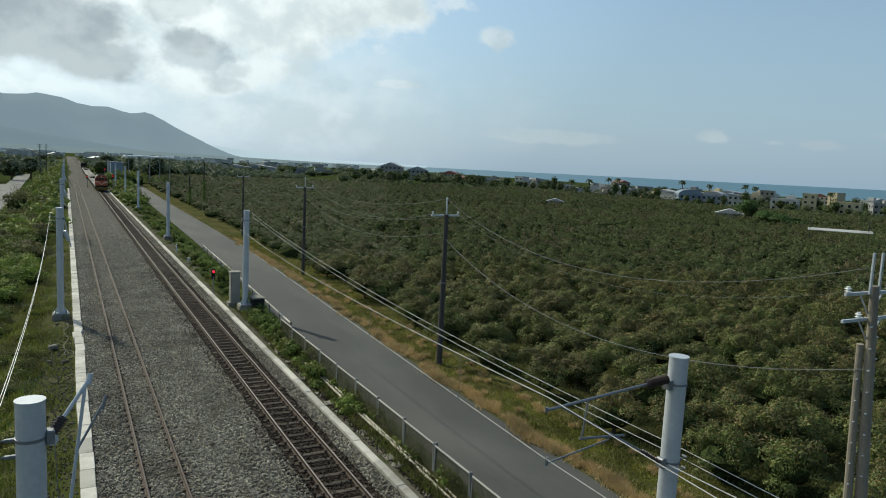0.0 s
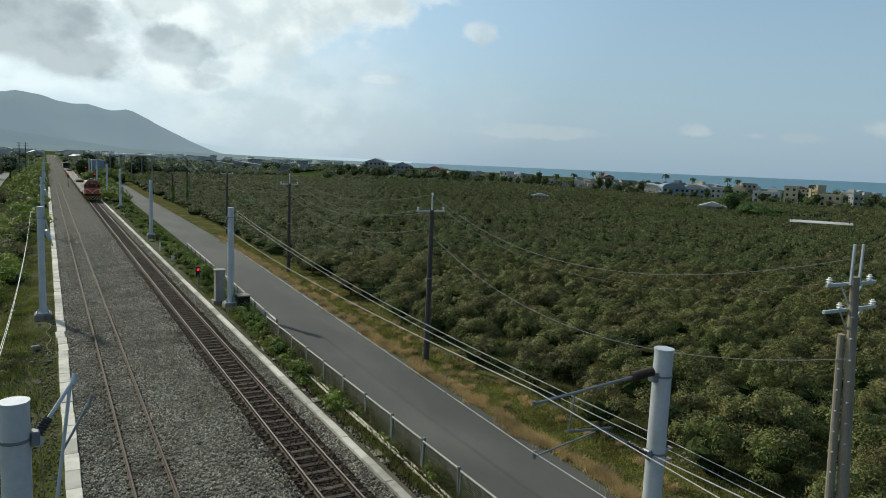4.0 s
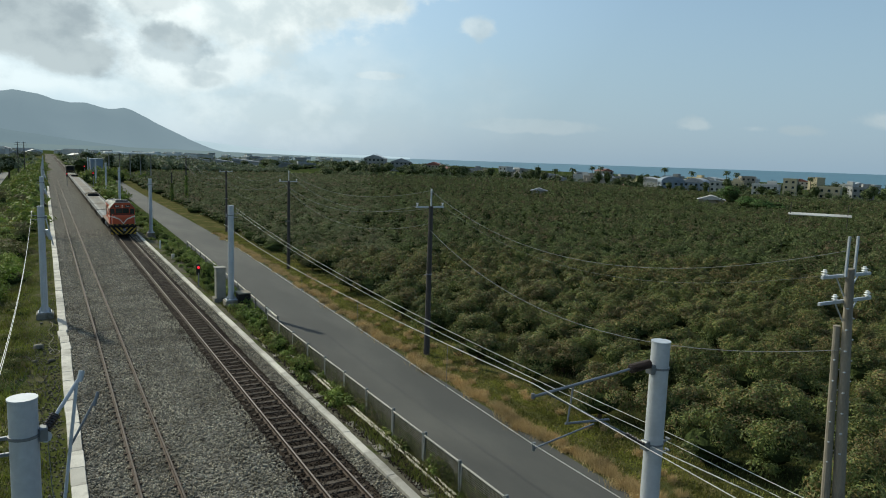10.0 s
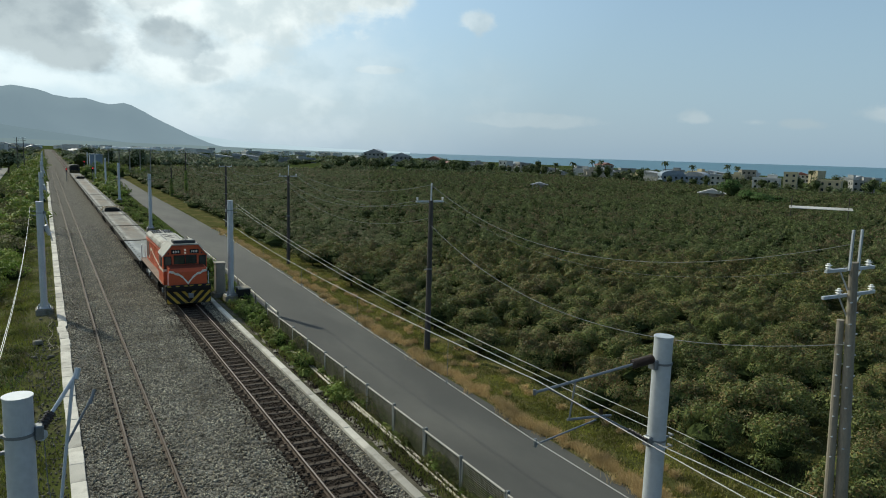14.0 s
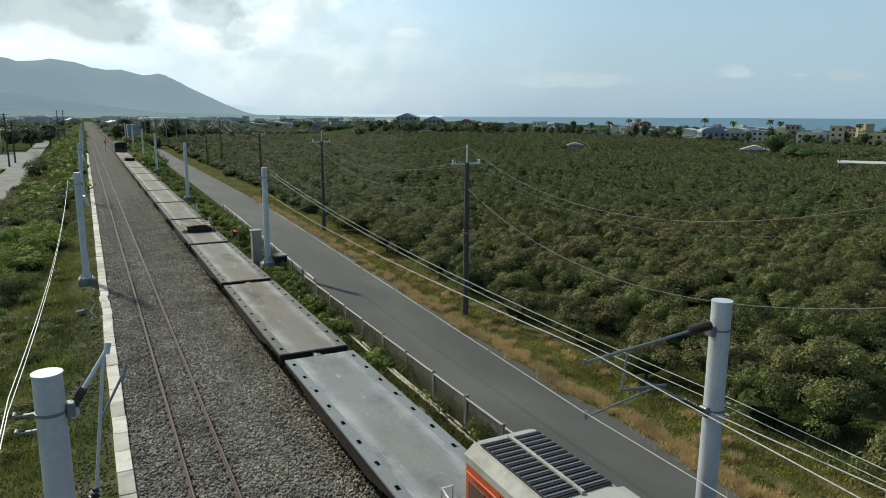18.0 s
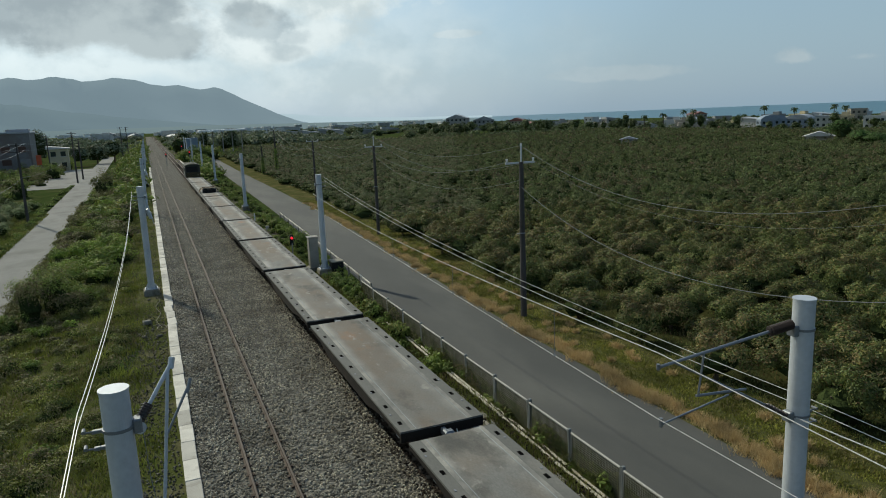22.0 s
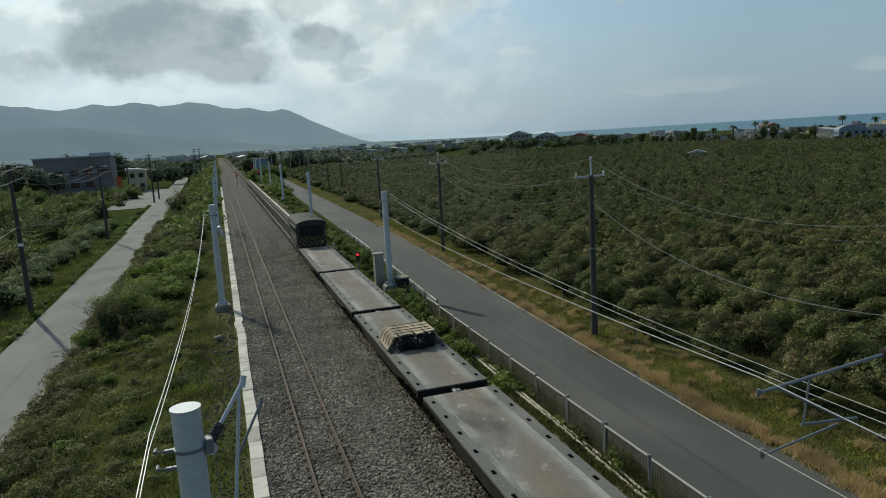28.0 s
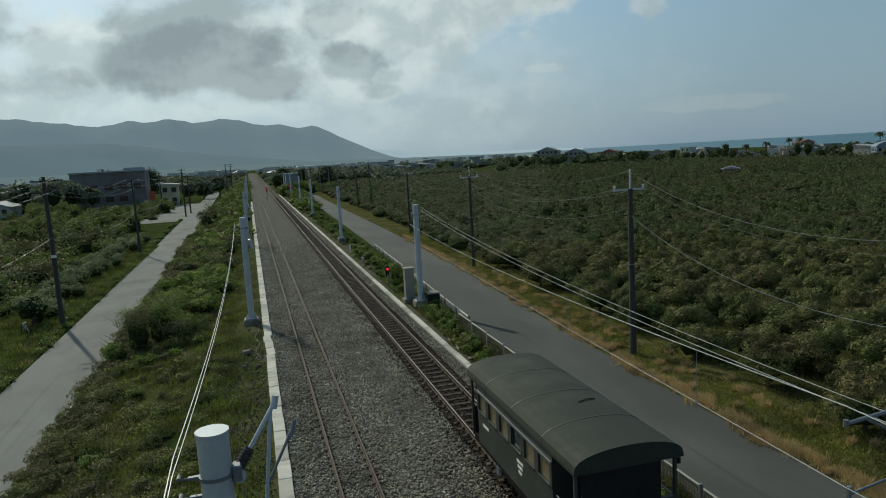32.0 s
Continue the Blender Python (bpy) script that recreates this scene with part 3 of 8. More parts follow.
M_BARK = mat("bark", (0.085, 0.065, 0.045), 0.9, scale=3, fine=25, var=0.3, bump=0.4, bscale=0.02)
# Far ridges and tree line glow: the haze before them is emission.
M_HILL = mat("haze_glow_mountain", (0.04, 0.05, 0.055), 1.0, second=(0.045, 0.055, 0.06), second_scale=0.004, scale=0.002, fine=0.02, var=0.04, bump=0, spec=0.0, emit=(0.166, 0.214, 0.243, 1.0))
M_HILL_NEAR = mat("haze_glow_foothill", (0.03, 0.04, 0.042), 1.0, scale=0.003, fine=0.02, var=0.04, bump=0, spec=0.0, emit=(0.140, 0.184, 0.208, 1.0))
M_HILL_FAR = mat("haze_glow_far_mountain", (0.06, 0.07, 0.075), 1.0, scale=0.002, fine=0.02, var=0.02, bump=0, spec=0.0, emit=(0.39, 0.47, 0.515, 1.0))
M_TREELINE = mat("haze_glow_tree_line", (0.04, 0.05, 0.04), 1.0, scale=0.01, fine=0.05, var=0.15, bump=0, spec=0.0, emit=(0.142, 0.183, 0.200, 1.0))
# The pale base colour holds the distance haze over the town walls.
M_TOWN = mat("hazy_town_walls", (0.55, 0.56, 0.55), 0.9, scale=0.02, fine=0.2, var=0.1, bump=0, per="island", spread=0.5, spec=0.1)
M_LEAF = leaf_mat("orchard_leaves", (0.050, 0.074, 0.022), (0.180, 0.212, 0.056), warm=(0.205, 0.150, 0.068), warm_share=0.12, patch=0.26, rough=0.58, spec=0.26)
M_SHOOT = leaf_mat("reddish_young_leaves", (0.120, 0.080, 0.036), (0.250, 0.185, 0.070), warm=(0.22, 0.20, 0.06), warm_share=0.2, patch=0.4)
M_LEAF_FAR = leaf_mat("orchard_canopy_leaves", (0.068, 0.094, 0.034), (0.172, 0.204, 0.072), warm=(0.170, 0.120, 0.072), warm_share=0.13, patch=0.13)
M_LEAF_PALE = leaf_mat("pale_plot_leaves", (0.100, 0.122, 0.056), (0.205, 0.228, 0.104), warm=(0.200, 0.150, 0.095), warm_share=0.13, patch=0.10)
M_LEAF_GREEN = leaf_mat("fresh_tree_leaves", (0.050, 0.105, 0.026), (0.105, 0.180, 0.045), warm=(0.10, 0.12, 0.04), warm_share=0.05, patch=0.2)
# Both distant leaf colours are lifted: haze is mixed into them.
M_TREE_DK = leaf_mat("dark_tree_leaves", (0.060, 0.085, 0.036), (0.135, 0.170, 0.070), warm=(0.10, 0.10, 0.045), warm_share=0.05, patch=0.05)
M_TREE_HAZED = leaf_mat("hazed_tree_leaves", (0.100, 0.130, 0.080), (0.185, 0.220, 0.130), warm=(0.15, 0.14, 0.08), warm_share=0.06, patch=0.03)
# Dark green for lumps that stand in for shade inside the foliage.
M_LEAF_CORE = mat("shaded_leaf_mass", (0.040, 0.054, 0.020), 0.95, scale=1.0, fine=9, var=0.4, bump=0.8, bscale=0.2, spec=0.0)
M_SHRUB = leaf_mat("shrub_leaves", (0.095, 0.140, 0.026), (0.205, 0.275, 0.055), warm=(0.22, 0.215, 0.06), warm_share=0.10, patch=0.35)
M_SHRUB_BRIGHT = leaf_mat("bright_shrub_leaves", (0.120, 0.190, 0.022), (0.240, 0.340, 0.050), warm=(0.26, 0.27, 0.06), warm_share=0.10, patch=0.35)
M_SHRUB_GREY = leaf_mat("silvery_shrub_leaves", (0.110, 0.150, 0.062), (0.265, 0.315, 0.150), warm=(0.22, 0.20, 0.09), warm_share=0.08, patch=0.10)
M_GRASS = leaf_mat("green_grass", (0.110, 0.140, 0.028), (0.215, 0.240, 0.058), warm=(0.27, 0.225, 0.10), warm_share=0.12, patch=0.5)
M_LAWN = leaf_mat("yellowing_verge_grass", (0.140, 0.146, 0.028), (0.270, 0.275, 0.058), warm=(0.35, 0.29, 0.11), warm_share=0.10, patch=0.6)
M_BANK_GRASS = leaf_mat("lush_bank_grass", (0.108, 0.128, 0.022), (0.255, 0.280, 0.054), warm=(0.215, 0.185, 0.095), warm_share=0.16, patch=0.35)
M_BRAMBLE = leaf_mat("bramble_leaves", (0.078, 0.094, 0.026), (0.170, 0.188, 0.054), warm=(0.185, 0.150, 0.085), warm_share=0.20, patch=0.22)
M_BRAMBLE_DRY = leaf_mat("withered_bramble_leaves", (0.108, 0.100, 0.036), (0.200, 0.182, 0.066), warm=(0.13, 0.15, 0.045), warm_share=0.22, patch=0.5)
M_DRY = leaf_mat("dry_grass", (0.40, 0.295, 0.135), (0.66, 0.52, 0.275), warm=(0.30, 0.205, 0.095), warm_share=0.12, patch=0.8)


def ballast_mat():
    m = bpy.data.materials.new("ballast")
    m.use_nodes = True
    t = m.node_tree
    b = t.nodes["Principled BSDF"]
    b.inputs["Roughness"].default_value = 0.92
    b.inputs["Specular IOR Level"].default_value = 0.05
    co = t.nodes.new("ShaderNodeTexCoord")
    vo = t.nodes.new("ShaderNodeTexVoronoi")
    vo.inputs["Scale"].default_value = 9.0
    t.links.new(co.outputs["Object"], vo.inputs["Vector"])
    nz = t.nodes.new("ShaderNodeTexNoise")
    nz.inputs["Scale"].default_value = 0.5
    nz.inputs["Detail"].default_value = 6
    t.links.new(co.outputs["Object"], nz.inputs["Vector"])
    sp = t.nodes.new("ShaderNodeSeparateColor")
    t.links.new(vo.outputs["Color"], sp.inputs[0])
    mx = t.nodes.new("ShaderNodeMix")
    mx.data_type = "RGBA"
    mx.inputs["A"].default_value = (0.030, 0.028, 0.023, 1)
    mx.inputs["B"].default_value = (0.185, 0.178, 0.155, 1)
    t.links.new(sp.outputs[0], mx.inputs["Factor"])
    # rusty brown dust along the running tracks
    sx = t.nodes.new("ShaderNodeSeparateXYZ")
    t.links.new(co.outputs["Object"], sx.inputs[0])
    near = node(t, "ShaderNodeMath", op="SUBTRACT", in_1=7.0)
    t.links.new(sx.outputs[0], near.inputs[0])
    ab = node(t, "ShaderNodeMath", op="ABSOLUTE")
    t.links.new(near.outputs[0], ab.inputs[0])
    mr = t.nodes.new("ShaderNodeMapRange")
    mr.inputs["From Min"].default_value, mr.inputs["From Max"].default_value = 0.5, 1.9
    mr.inputs["To Min"].default_value, mr.inputs["To Max"].default_value = 0.6, 0.0
    t.links.new(ab.outputs[0], mr.inputs["Value"])
    nm = node(t, "ShaderNodeMath", op="MULTIPLY")
    t.links.new(mr.outputs[0], nm.inputs[0]); t.links.new(nz.outputs["Fac"], nm.inputs[1])
    m2 = t.nodes.new("ShaderNodeMix")
    m2.data_type = "RGBA"
    t.links.new(nm.outputs[0], m2.inputs["Factor"])
    t.links.new(mx.outputs["Result"], m2.inputs["A"])
    m2.inputs["B"].default_value = (0.062, 0.045, 0.032, 1)
    t.links.new(m2.outputs["Result"], b.inputs["Base Color"])
    bp = t.nodes.new("ShaderNodeBump")
    bp.inputs["Strength"].default_value = 1.0
    bp.inputs["Distance"].default_value = 0.05
    inv = node(t, "ShaderNodeMath", op="SUBTRACT", in_0=1.0)
    t.links.new(vo.outputs["Distance"], inv.inputs[1])
    t.links.new(inv.outputs[0], bp.inputs["Height"])
    t.links.new(bp.outputs[0], b.inputs["Normal"])
    return m


M_BALLAST = ballast_mat()
M_TRACKBED = mat("oily_track_bed", (0.032, 0.024, 0.018), 0.9, second=(0.065, 0.050, 0.037), second_scale=1.5, second_at=(0.48, 0.7), scale=4, fine=28, var=0.5, bump=0.8, bscale=0.05, spec=0.1)


def sea_mat():
    m = mat("sea_water", (0.020, 0.10, 0.135), 0.35, var=0.12, scale=0.01, fine=0.05, bump=0.3, bscale=0.3, stretch=(1, 0.3, 1))
    return m


M_SEA = sea_mat()

# ---- builders ----


class Shape:
    """Collects vertices and faces of one mesh."""

    def __init__(self):
        self.v, self.f, self.mi = [], [], []

    def add(self, vs, fs, m=0):
        o = len(self.v)
        self.v += [tuple(p) for p in vs]
        self.f += [tuple(o + i for i in f) for f in fs]
        self.mi += [m] * len(fs)
        return self

    def box(self, c, s, m=0, ch=0.0, rz=0.0):
        """A box with chamfered upright and top edges."""
        x, y, z = s[0] / 2, s[1] / 2, s[2] / 2
        ch = min(ch, x * 0.9, y * 0.9, z * 0.9)
        if ch <= 0:
            ring = [(-x, -y), (x, -y), (x, y), (-x, y)]
            levels = [(-z, ring), (z, ring)]
        else:
            ring = [(-x + ch, -y), (x - ch, -y), (x, -y + ch), (x, y - ch), (x - ch, y), (-x + ch, y), (-x, y - ch), (-x, -y + ch)]
            small = [(-x + ch, -y + ch), (x - ch, -y + ch), (x - ch, -y + ch), (x - ch, y - ch), (x - ch, y - ch), (-x + ch, y - ch), (-x + ch, y - ch), (-x + ch, -y + ch)]
            small = [(a * 0.995 if i % 2 else a, b) for i, (a, b) in enumerate(small)]
            levels = [(-z, ring), (z - ch, ring), (z, small)]
        n = len(ring)
        ca, sa = math.cos(rz), math.sin(rz)
        vs = [(c[0] + a * ca - b * sa, c[1] + a * sa + b * ca, c[2] + h) for h, r in levels for a, b in r]
        fs = [tuple(range(n))[::-1], tuple(range(n * (len(levels) - 1), n * len(levels)))]
        for k in range(len(levels) - 1):
            fs += [(k * n + i, k * n + (i + 1) % n, (k + 1) * n + (i + 1) % n, (k + 1) * n + i) for i in range(n)]
        return self.add(vs, fs, m)

    def rod(self, a, b, r, n=8, m=0, r2=None, cap=True):
        a, b = Vector(a), Vector(b)
        d = (b - a).normalized()
        u = d.orthogonal().normalized()
        w = d.cross(u)
        r2 = r if r2 is None else r2
        vs = []
        for p, q in ((a, r), (b, r2)):
            vs += [p + (u * math.cos(2 * math.pi * i / n) + w * math.sin(2 * math.pi * i / n)) * q for i in range(n)]
        fs = [(i, (i + 1) % n, n + (i + 1) % n, n + i) for i in range(n)]
        if cap:
            fs += [tuple(range(n))[::-1], tuple(range(n, 2 * n))]
        return self.add(vs, fs, m)

    def tube(self, pts, r, n=5, m=0):
        """One closed skin swept along the points."""
        pts = [Vector(p) for p in pts]
        vs, last = [], len(pts) - 1
        u = None
        for k, p in enumerate(pts):
            d = (pts[min(k + 1, last)] - pts[max(k - 1, 0)]).normalized()
            u = d.orthogonal().normalized() if u is None else (u - d * u.dot(d)).normalized()
            w = d.cross(u)
            vs += [p + (u * math.cos(2 * math.pi * i / n) + w * math.sin(2 * math.pi * i / n)) * r for i in range(n)]
        fs = [(k * n + i, k * n + (i + 1) % n, (k + 1) * n + (i + 1) % n, (k + 1) * n + i) for k in range(last) for i in range(n)]
        fs += [tuple(range(n))[::-1], tuple(range(last * n, last * n + n))]
        return self.add(vs, fs, m)

    def ribbed(self, a, b, r, disc, ribs, n=10):
        """A core with round sheds along it, one skin."""
        a, b = Vector(a), Vector(b)
        d = (b - a).normalized()
        u = d.orthogonal().normalized()
        w = d.cross(u)
        prof = [(0.0, r)]
        for k in range(ribs):
            t0, t1 = (k + 0.55) / (ribs + 0.6), (k + 0.95) / (ribs + 0.6)
            prof += [(t0, r), (t0 + 0.15 / ribs, disc), (t1 - 0.1 / ribs, disc * 0.94), (t1, r)]
        prof.append((1.0, r))
        vs = [a + (b - a) * t + (u * math.cos(2 * math.pi * i / n) + w * math.sin(2 * math.pi * i / n)) * q for t, q in prof for i in range(n)]
        last = len(prof) - 1
        fs = [(k * n + i, k * n + (i + 1) % n, (k + 1) * n + (i + 1) % n, (k + 1) * n + i) for k in range(last) for i in range(n)]
        fs += [tuple(range(n))[::-1], tuple(range(last * n, last * n + n))]
        return self.add(vs, fs)

    def prism(self, profile, axis, lo, hi, m=0):
        """A closed profile (two coordinates) carried along an axis from lo to hi."""
        n = len(profile)
        put = {"y": lambda p, k: (p[0], k, p[1]), "x": lambda p, k: (k, p[0], p[1]), "z": lambda p, k: (p[0], p[1], k)}[axis]
        vs = [put(p, lo) for p in profile] + [put(p, hi) for p in profile]
        fs = [(i, (i + 1) % n, n + (i + 1) % n, n + i) for i in range(n)] + [tuple(range(n))[::-1], tuple(range(n, 2 * n))]
        return self.add(vs, fs, m)

    def mesh(self, name, mats):
        me = bpy.data.meshes.new(name)
        me.from_pydata(self.v, [], self.f)
        for q in (mats if isinstance(mats, (list, tuple)) else [mats]):
            me.materials.append(q)
        if any(self.mi):
            me.polygons.foreach_set("material_index", self.mi)
        me.update()
        bm = bmesh.new()
        bm.from_mesh(me)
        bmesh.ops.recalc_face_normals(bm, faces=bm.faces)
        bm.to_mesh(me)
        bm.free()
        return me


def part(name, shape, material, parent, label="", smooth=False):
    me = shape if isinstance(shape, bpy.types.Mesh) else shape.mesh(name, material)
    if smooth:
        me.polygons.foreach_set("use_smooth", [True] * len(me.polygons))
    ob = new(name, me)
    ob.parent = parent
    if label:
        tagged(ob, label=label)
    return ob


def thing(name, label, category, m=None, group="", kind=""):
    ob = new(name)
    ob.empty_display_size = 0.2
    if m is not None:
        ob.matrix_basis = m
    return tagged(ob, label, category, group, kind)


def solid(name, shape, material, label, category, kind="", group="", m=None, smooth=False):
    ob = part(name, shape, material, None, smooth=smooth)
    if m is not None:
        ob.matrix_basis = m
    return tagged(ob, label, category, group, kind)


RNG = np.random.default_rng(7)


def quad_mesh(name, centers, sizes, normals, material, aspect=0.55, rng=RNG, bend=0.0):
    """Many loose leaves in one mesh: a bent diamond each."""
    n = len(centers)
    up = rng.normal(size=(n, 3))
    nrm = normals / np.maximum(np.linalg.norm(normals, axis=1, keepdims=True), 1e-6)
    a = np.cross(nrm, up)
    a /= np.maximum(np.linalg.norm(a, axis=1, keepdims=True), 1e-6)
    b = np.cross(nrm, a)
    s = sizes[:, None]
    p = np.empty((n, 4, 3))
    p[:, 0] = centers - a * s
    p[:, 1] = centers + b * s * aspect
    p[:, 2] = centers + a * s - nrm * s * 0.35
    p[:, 3] = centers - b * s * aspect
    me = bpy.data.meshes.new(name)
    me.vertices.add(4 * n)
    me.vertices.foreach_set("co", p.astype(np.float32).ravel())
    me.loops.add(4 * n)
    me.loops.foreach_set("vertex_index", np.arange(4 * n, dtype=np.int32))
    me.polygons.add(n)
    me.polygons.foreach_set("loop_start", np.arange(0, 4 * n, 4, dtype=np.int32))
    me.materials.append(material)
    me.update(calc_edges=True)
    return me


def crown_points(n, rng, rx=1.0, rz=0.8, lobes=9, flat=0.25, round_=0.0):
    """Points and normals on an uneven crown made of several lobes."""
    lc = rng.normal(size=(lobes, 3))
    lc /= np.linalg.norm(lc, axis=1, keepdims=True)
    lc[:, 2] = np.abs(lc[:, 2]) * 0.9 - flat
    lc *= rng.uniform(0.35, 0.72, (lobes, 1))
    lr = rng.uniform(0.30, 0.52, lobes)
    k = rng.integers(0, lobes, n)
    d = rng.normal(size=(n, 3))
    d /= np.linalg.norm(d, axis=1, keepdims=True)
    d[:, 2] = np.where(rng.random(n) < 0.75, np.abs(d[:, 2]), d[:, 2])
    p = lc[k] + d * lr[k][:, None] * rng.uniform(0.80, 1.08, (n, 1))
    nr = d * (1.2 - 0.7 * round_) + 0.34 * rng.normal(size=(n, 3)) + np.array([0, 0, 0.3])
    nr = nr + round_ * 1.6 * p / np.maximum(np.linalg.norm(p, axis=1, keepdims=True), 1e-6)
    return p * np.array([rx, rx, rz]), nr


def blob(shape, c, r, rng, m=0, n=7, rings=4):
    """A rough closed lump."""
    vs, fs = [], []
    for i in range(1, rings):
        a = math.pi * i / rings
        for j in range(n):
            q = 2 * math.pi * j / n + i * 0.4
            k = 1 + 0.18 * rng.standard_normal()
            vs.append((c[0] + r[0] * k * math.sin(a) * math.cos(q), c[1] + r[1] * k * math.sin(a) * math.sin(q), c[2] + r[2] * k * math.cos(a)))
    vs += [(c[0], c[1], c[2] + r[2]), (c[0], c[1], c[2] - r[2])]
    top, bot = len(vs) - 2, len(vs) - 1
    for j in range(n):
        fs.append((top, j, (j + 1) % n))
        fs.append((bot, (rings - 2) * n + (j + 1) % n, (rings - 2) * n + j))
        for i in range(rings - 2):
            fs.append((i * n + j, (i + 1) * n + j, (i + 1) * n + (j + 1) % n, i * n + (j + 1) % n))
    shape.add(vs, fs, m)


def lerp_line(a, b, sag, n=14):
    a, b = Vector(a), Vector(b)
    return [a.lerp(b, i / n) + Vector((0, 0, -4 * sag * (i / n) * (1 - i / n))) for i in range(n + 1)]


def polar(az, d):
    """A place by its bearing from the viewpoint (degrees right of the track) and distance."""
    a = radians(az)
    return d * math.sin(a) - 0.6, d * math.cos(a)


# ---- ground ----
TRACK_L, TRACK_R = 2.0, 7.0
GAUGE = 1.132


def lane_left(y):
    """Left edge of the lane, which draws away from the railway little by little."""
    return float(np.interp(y, (-30, 0, 30, 45, 65, 90, 150, 250, 900), (11.1, 11.15, 11.4, 11.9, 12.6, 13.3, 14.4, 16.2, 29.0)))


def lane_right(y):
    return float(np.interp(y, (-30, 0, 30, 42, 57, 80, 110, 155, 250, 900), (15.5, 15.55, 15.8, 16.4, 17.1, 17.9, 18.3, 18.6, 20.2, 33.0)))


def verge_edge(y):
    """Where the verge ends and the orchard soil begins."""
    return float(np.interp(y, (-30, 25, 42, 56, 80, 145, 255, 900), (19.3, 19.4, 20.1, 20.5, 20.9, 21.8, 23.4, 36.0)))


def left_shift(y):
    return 0.0 if y < 60 else -(y - 60) * 0.012


def strip(name, left, right, ys, material, label, category, z0=0.0, nx=6, jitter=0.0):
    """A surface between two lines given as functions of y that return (x, z)."""
    rng = np.random.default_rng(len(name))
    s = Shape()
    vs = []
    for y in ys:
        (xa, za), (xb, zb) = left(y), right(y)
        for i in range(nx + 1):
            k = i / nx
            vs.append((xa + (xb - xa) * k, y, za + (zb - za) * k + z0 + (jitter * rng.standard_normal() if 0 < i < nx else 0)))
    w = nx + 1
    fs = [(r * w + i, r * w + i + 1, (r + 1) * w + i + 1, (r + 1) * w + i) for r in range(len(ys) - 1) for i in range(nx)]
    s.add(vs, fs)
    return solid(name, s, material, label, category, kind="structure")


def ground_height(x, y):
    if x < -9:
        return -1.06
    if x < -0.4:
        return -0.30 - (-0.4 - x) / 8.6 * 0.76
    if x < 9.2:
        return -0.42
    if x < 11:
        return -0.42 - (x - 9.2) / 1.8 * 0.12
    if x < 215:
        return -0.54
    return -0.54 - 4.6 * min((x - 215) / 40, 1.0)


def build_ground():
    xs = [-4900, -1500, -400, -150, -60, -30, -18, -14, -11, -9, -7, -5, -3, -1.5, -0.4, 4, 9.2, 11, 16, 20, 40, 90, 180, 215, 235, 255, 300, 400, 560, 710]
    ys = [-300, -60, -20, 0, 10, 20, 35, 50, 70, 100, 140, 200, 300, 500, 900, 1800, 3200, 4900]
    rng = np.random.default_rng(3)
    s = Shape()
    w = len(xs)
    s.add([(x, y, ground_height(x, y) + (0.06 * rng.standard_normal() if -8 < x < -1 else 0)) for y in ys for x in xs],
          [(r * w + i, r * w + i + 1, (r + 1) * w + i + 1, (r + 1) * w + i) for r in range(len(ys) - 1) for i in range(w - 1)])
    solid("ground", s, M_GROUND, "flat coastal land with grass and bare soil", "ground", kind="structure")
    s = Shape()
    s.add([(700, -4000, -6.0), (4900, -4000, -6.0), (4900, 4900, -6.0), (700, 4900, -6.0)], [(0, 1, 2, 3)])
    solid("water", s, M_SEA, "blue-green sea reaching to the horizon", "sea", kind="structure")
    far = [-30, -10, 5, 12, 20, 28, 36, 46, 58, 72, 90, 112, 140, 170, 210, 260, 340, 460, 640, 900]
    strip("ballast_bed", lambda y: (0.05, -0.17), lambda y: (6.02, -0.17), far, M_BALLAST, "grey crushed-stone ballast between the tracks", "ballast", nx=10, jitter=0.012)
    strip("track_bed", lambda y: (6.02, -0.182), lambda y: (8.02, -0.182), far, M_TRACKBED, "oily dark brown ballast in the running track", "ballast", nx=4)
    strip("ballast_shoulder", lambda y: (8.02, -0.17), lambda y: (8.66, -0.17), far, M_BALLAST, "grey crushed-stone ballast shoulder", "ballast", nx=2)
    strip("bed_side", lambda y: (6.02, -0.17), lambda y: (6.021, -0.182), far, M_TRACKBED, "edge of the worn track bed", "ballast", nx=1)
    strip("road", lambda y: (lane_left(y), -0.50), lambda y: (lane_right(y) + 0.01, -0.50), far, M_ASPHALT,
          "narrow grey asphalt lane beside the railway", "road")
    strip("dirt_edge", lambda y: (lane_right(y), -0.515), lambda y: (verge_edge(y) + 0.1, -0.46), far, M_VERGE,
          "grass verge with dry tussocks along the lane", "verge", nx=8, jitter=0.03)
    strip("orchard_ground", lambda y: (verge_edge(y), -0.47), lambda y: (214.0, -0.50), far[:16], M_ORCHARD_FLOOR,
          "shaded bare soil under the orchard trees", "orchard soil", nx=10)
    strip("field_strip", lambda y: (lane_right(y) + 1.5, -0.46), lambda y: (0.38 * y, -0.46), [333, 345, 360, 374], M_LAWN_FIELD,
          "strip of pale green crop behind the orchard", "field")
    strip("side_road", lambda y: (-13.6 + left_shift(y), -1.0), lambda y: (-9.4 + left_shift(y), -1.0), [-30, 0, 15, 30, 45, 60, 90, 130, 180, 240, 320], M_OLDROAD,
          "pale worn country road below the railway bank", "road")
    strip("side_lot", lambda y: (-24.5 + 0.02 * (y - 160), -1.01), lambda y: (-13.2 + left_shift(y), -1.004), [158, 180, 205, 232], M_OLDROAD,
          "bare gravel lot beside the country road", "lot")
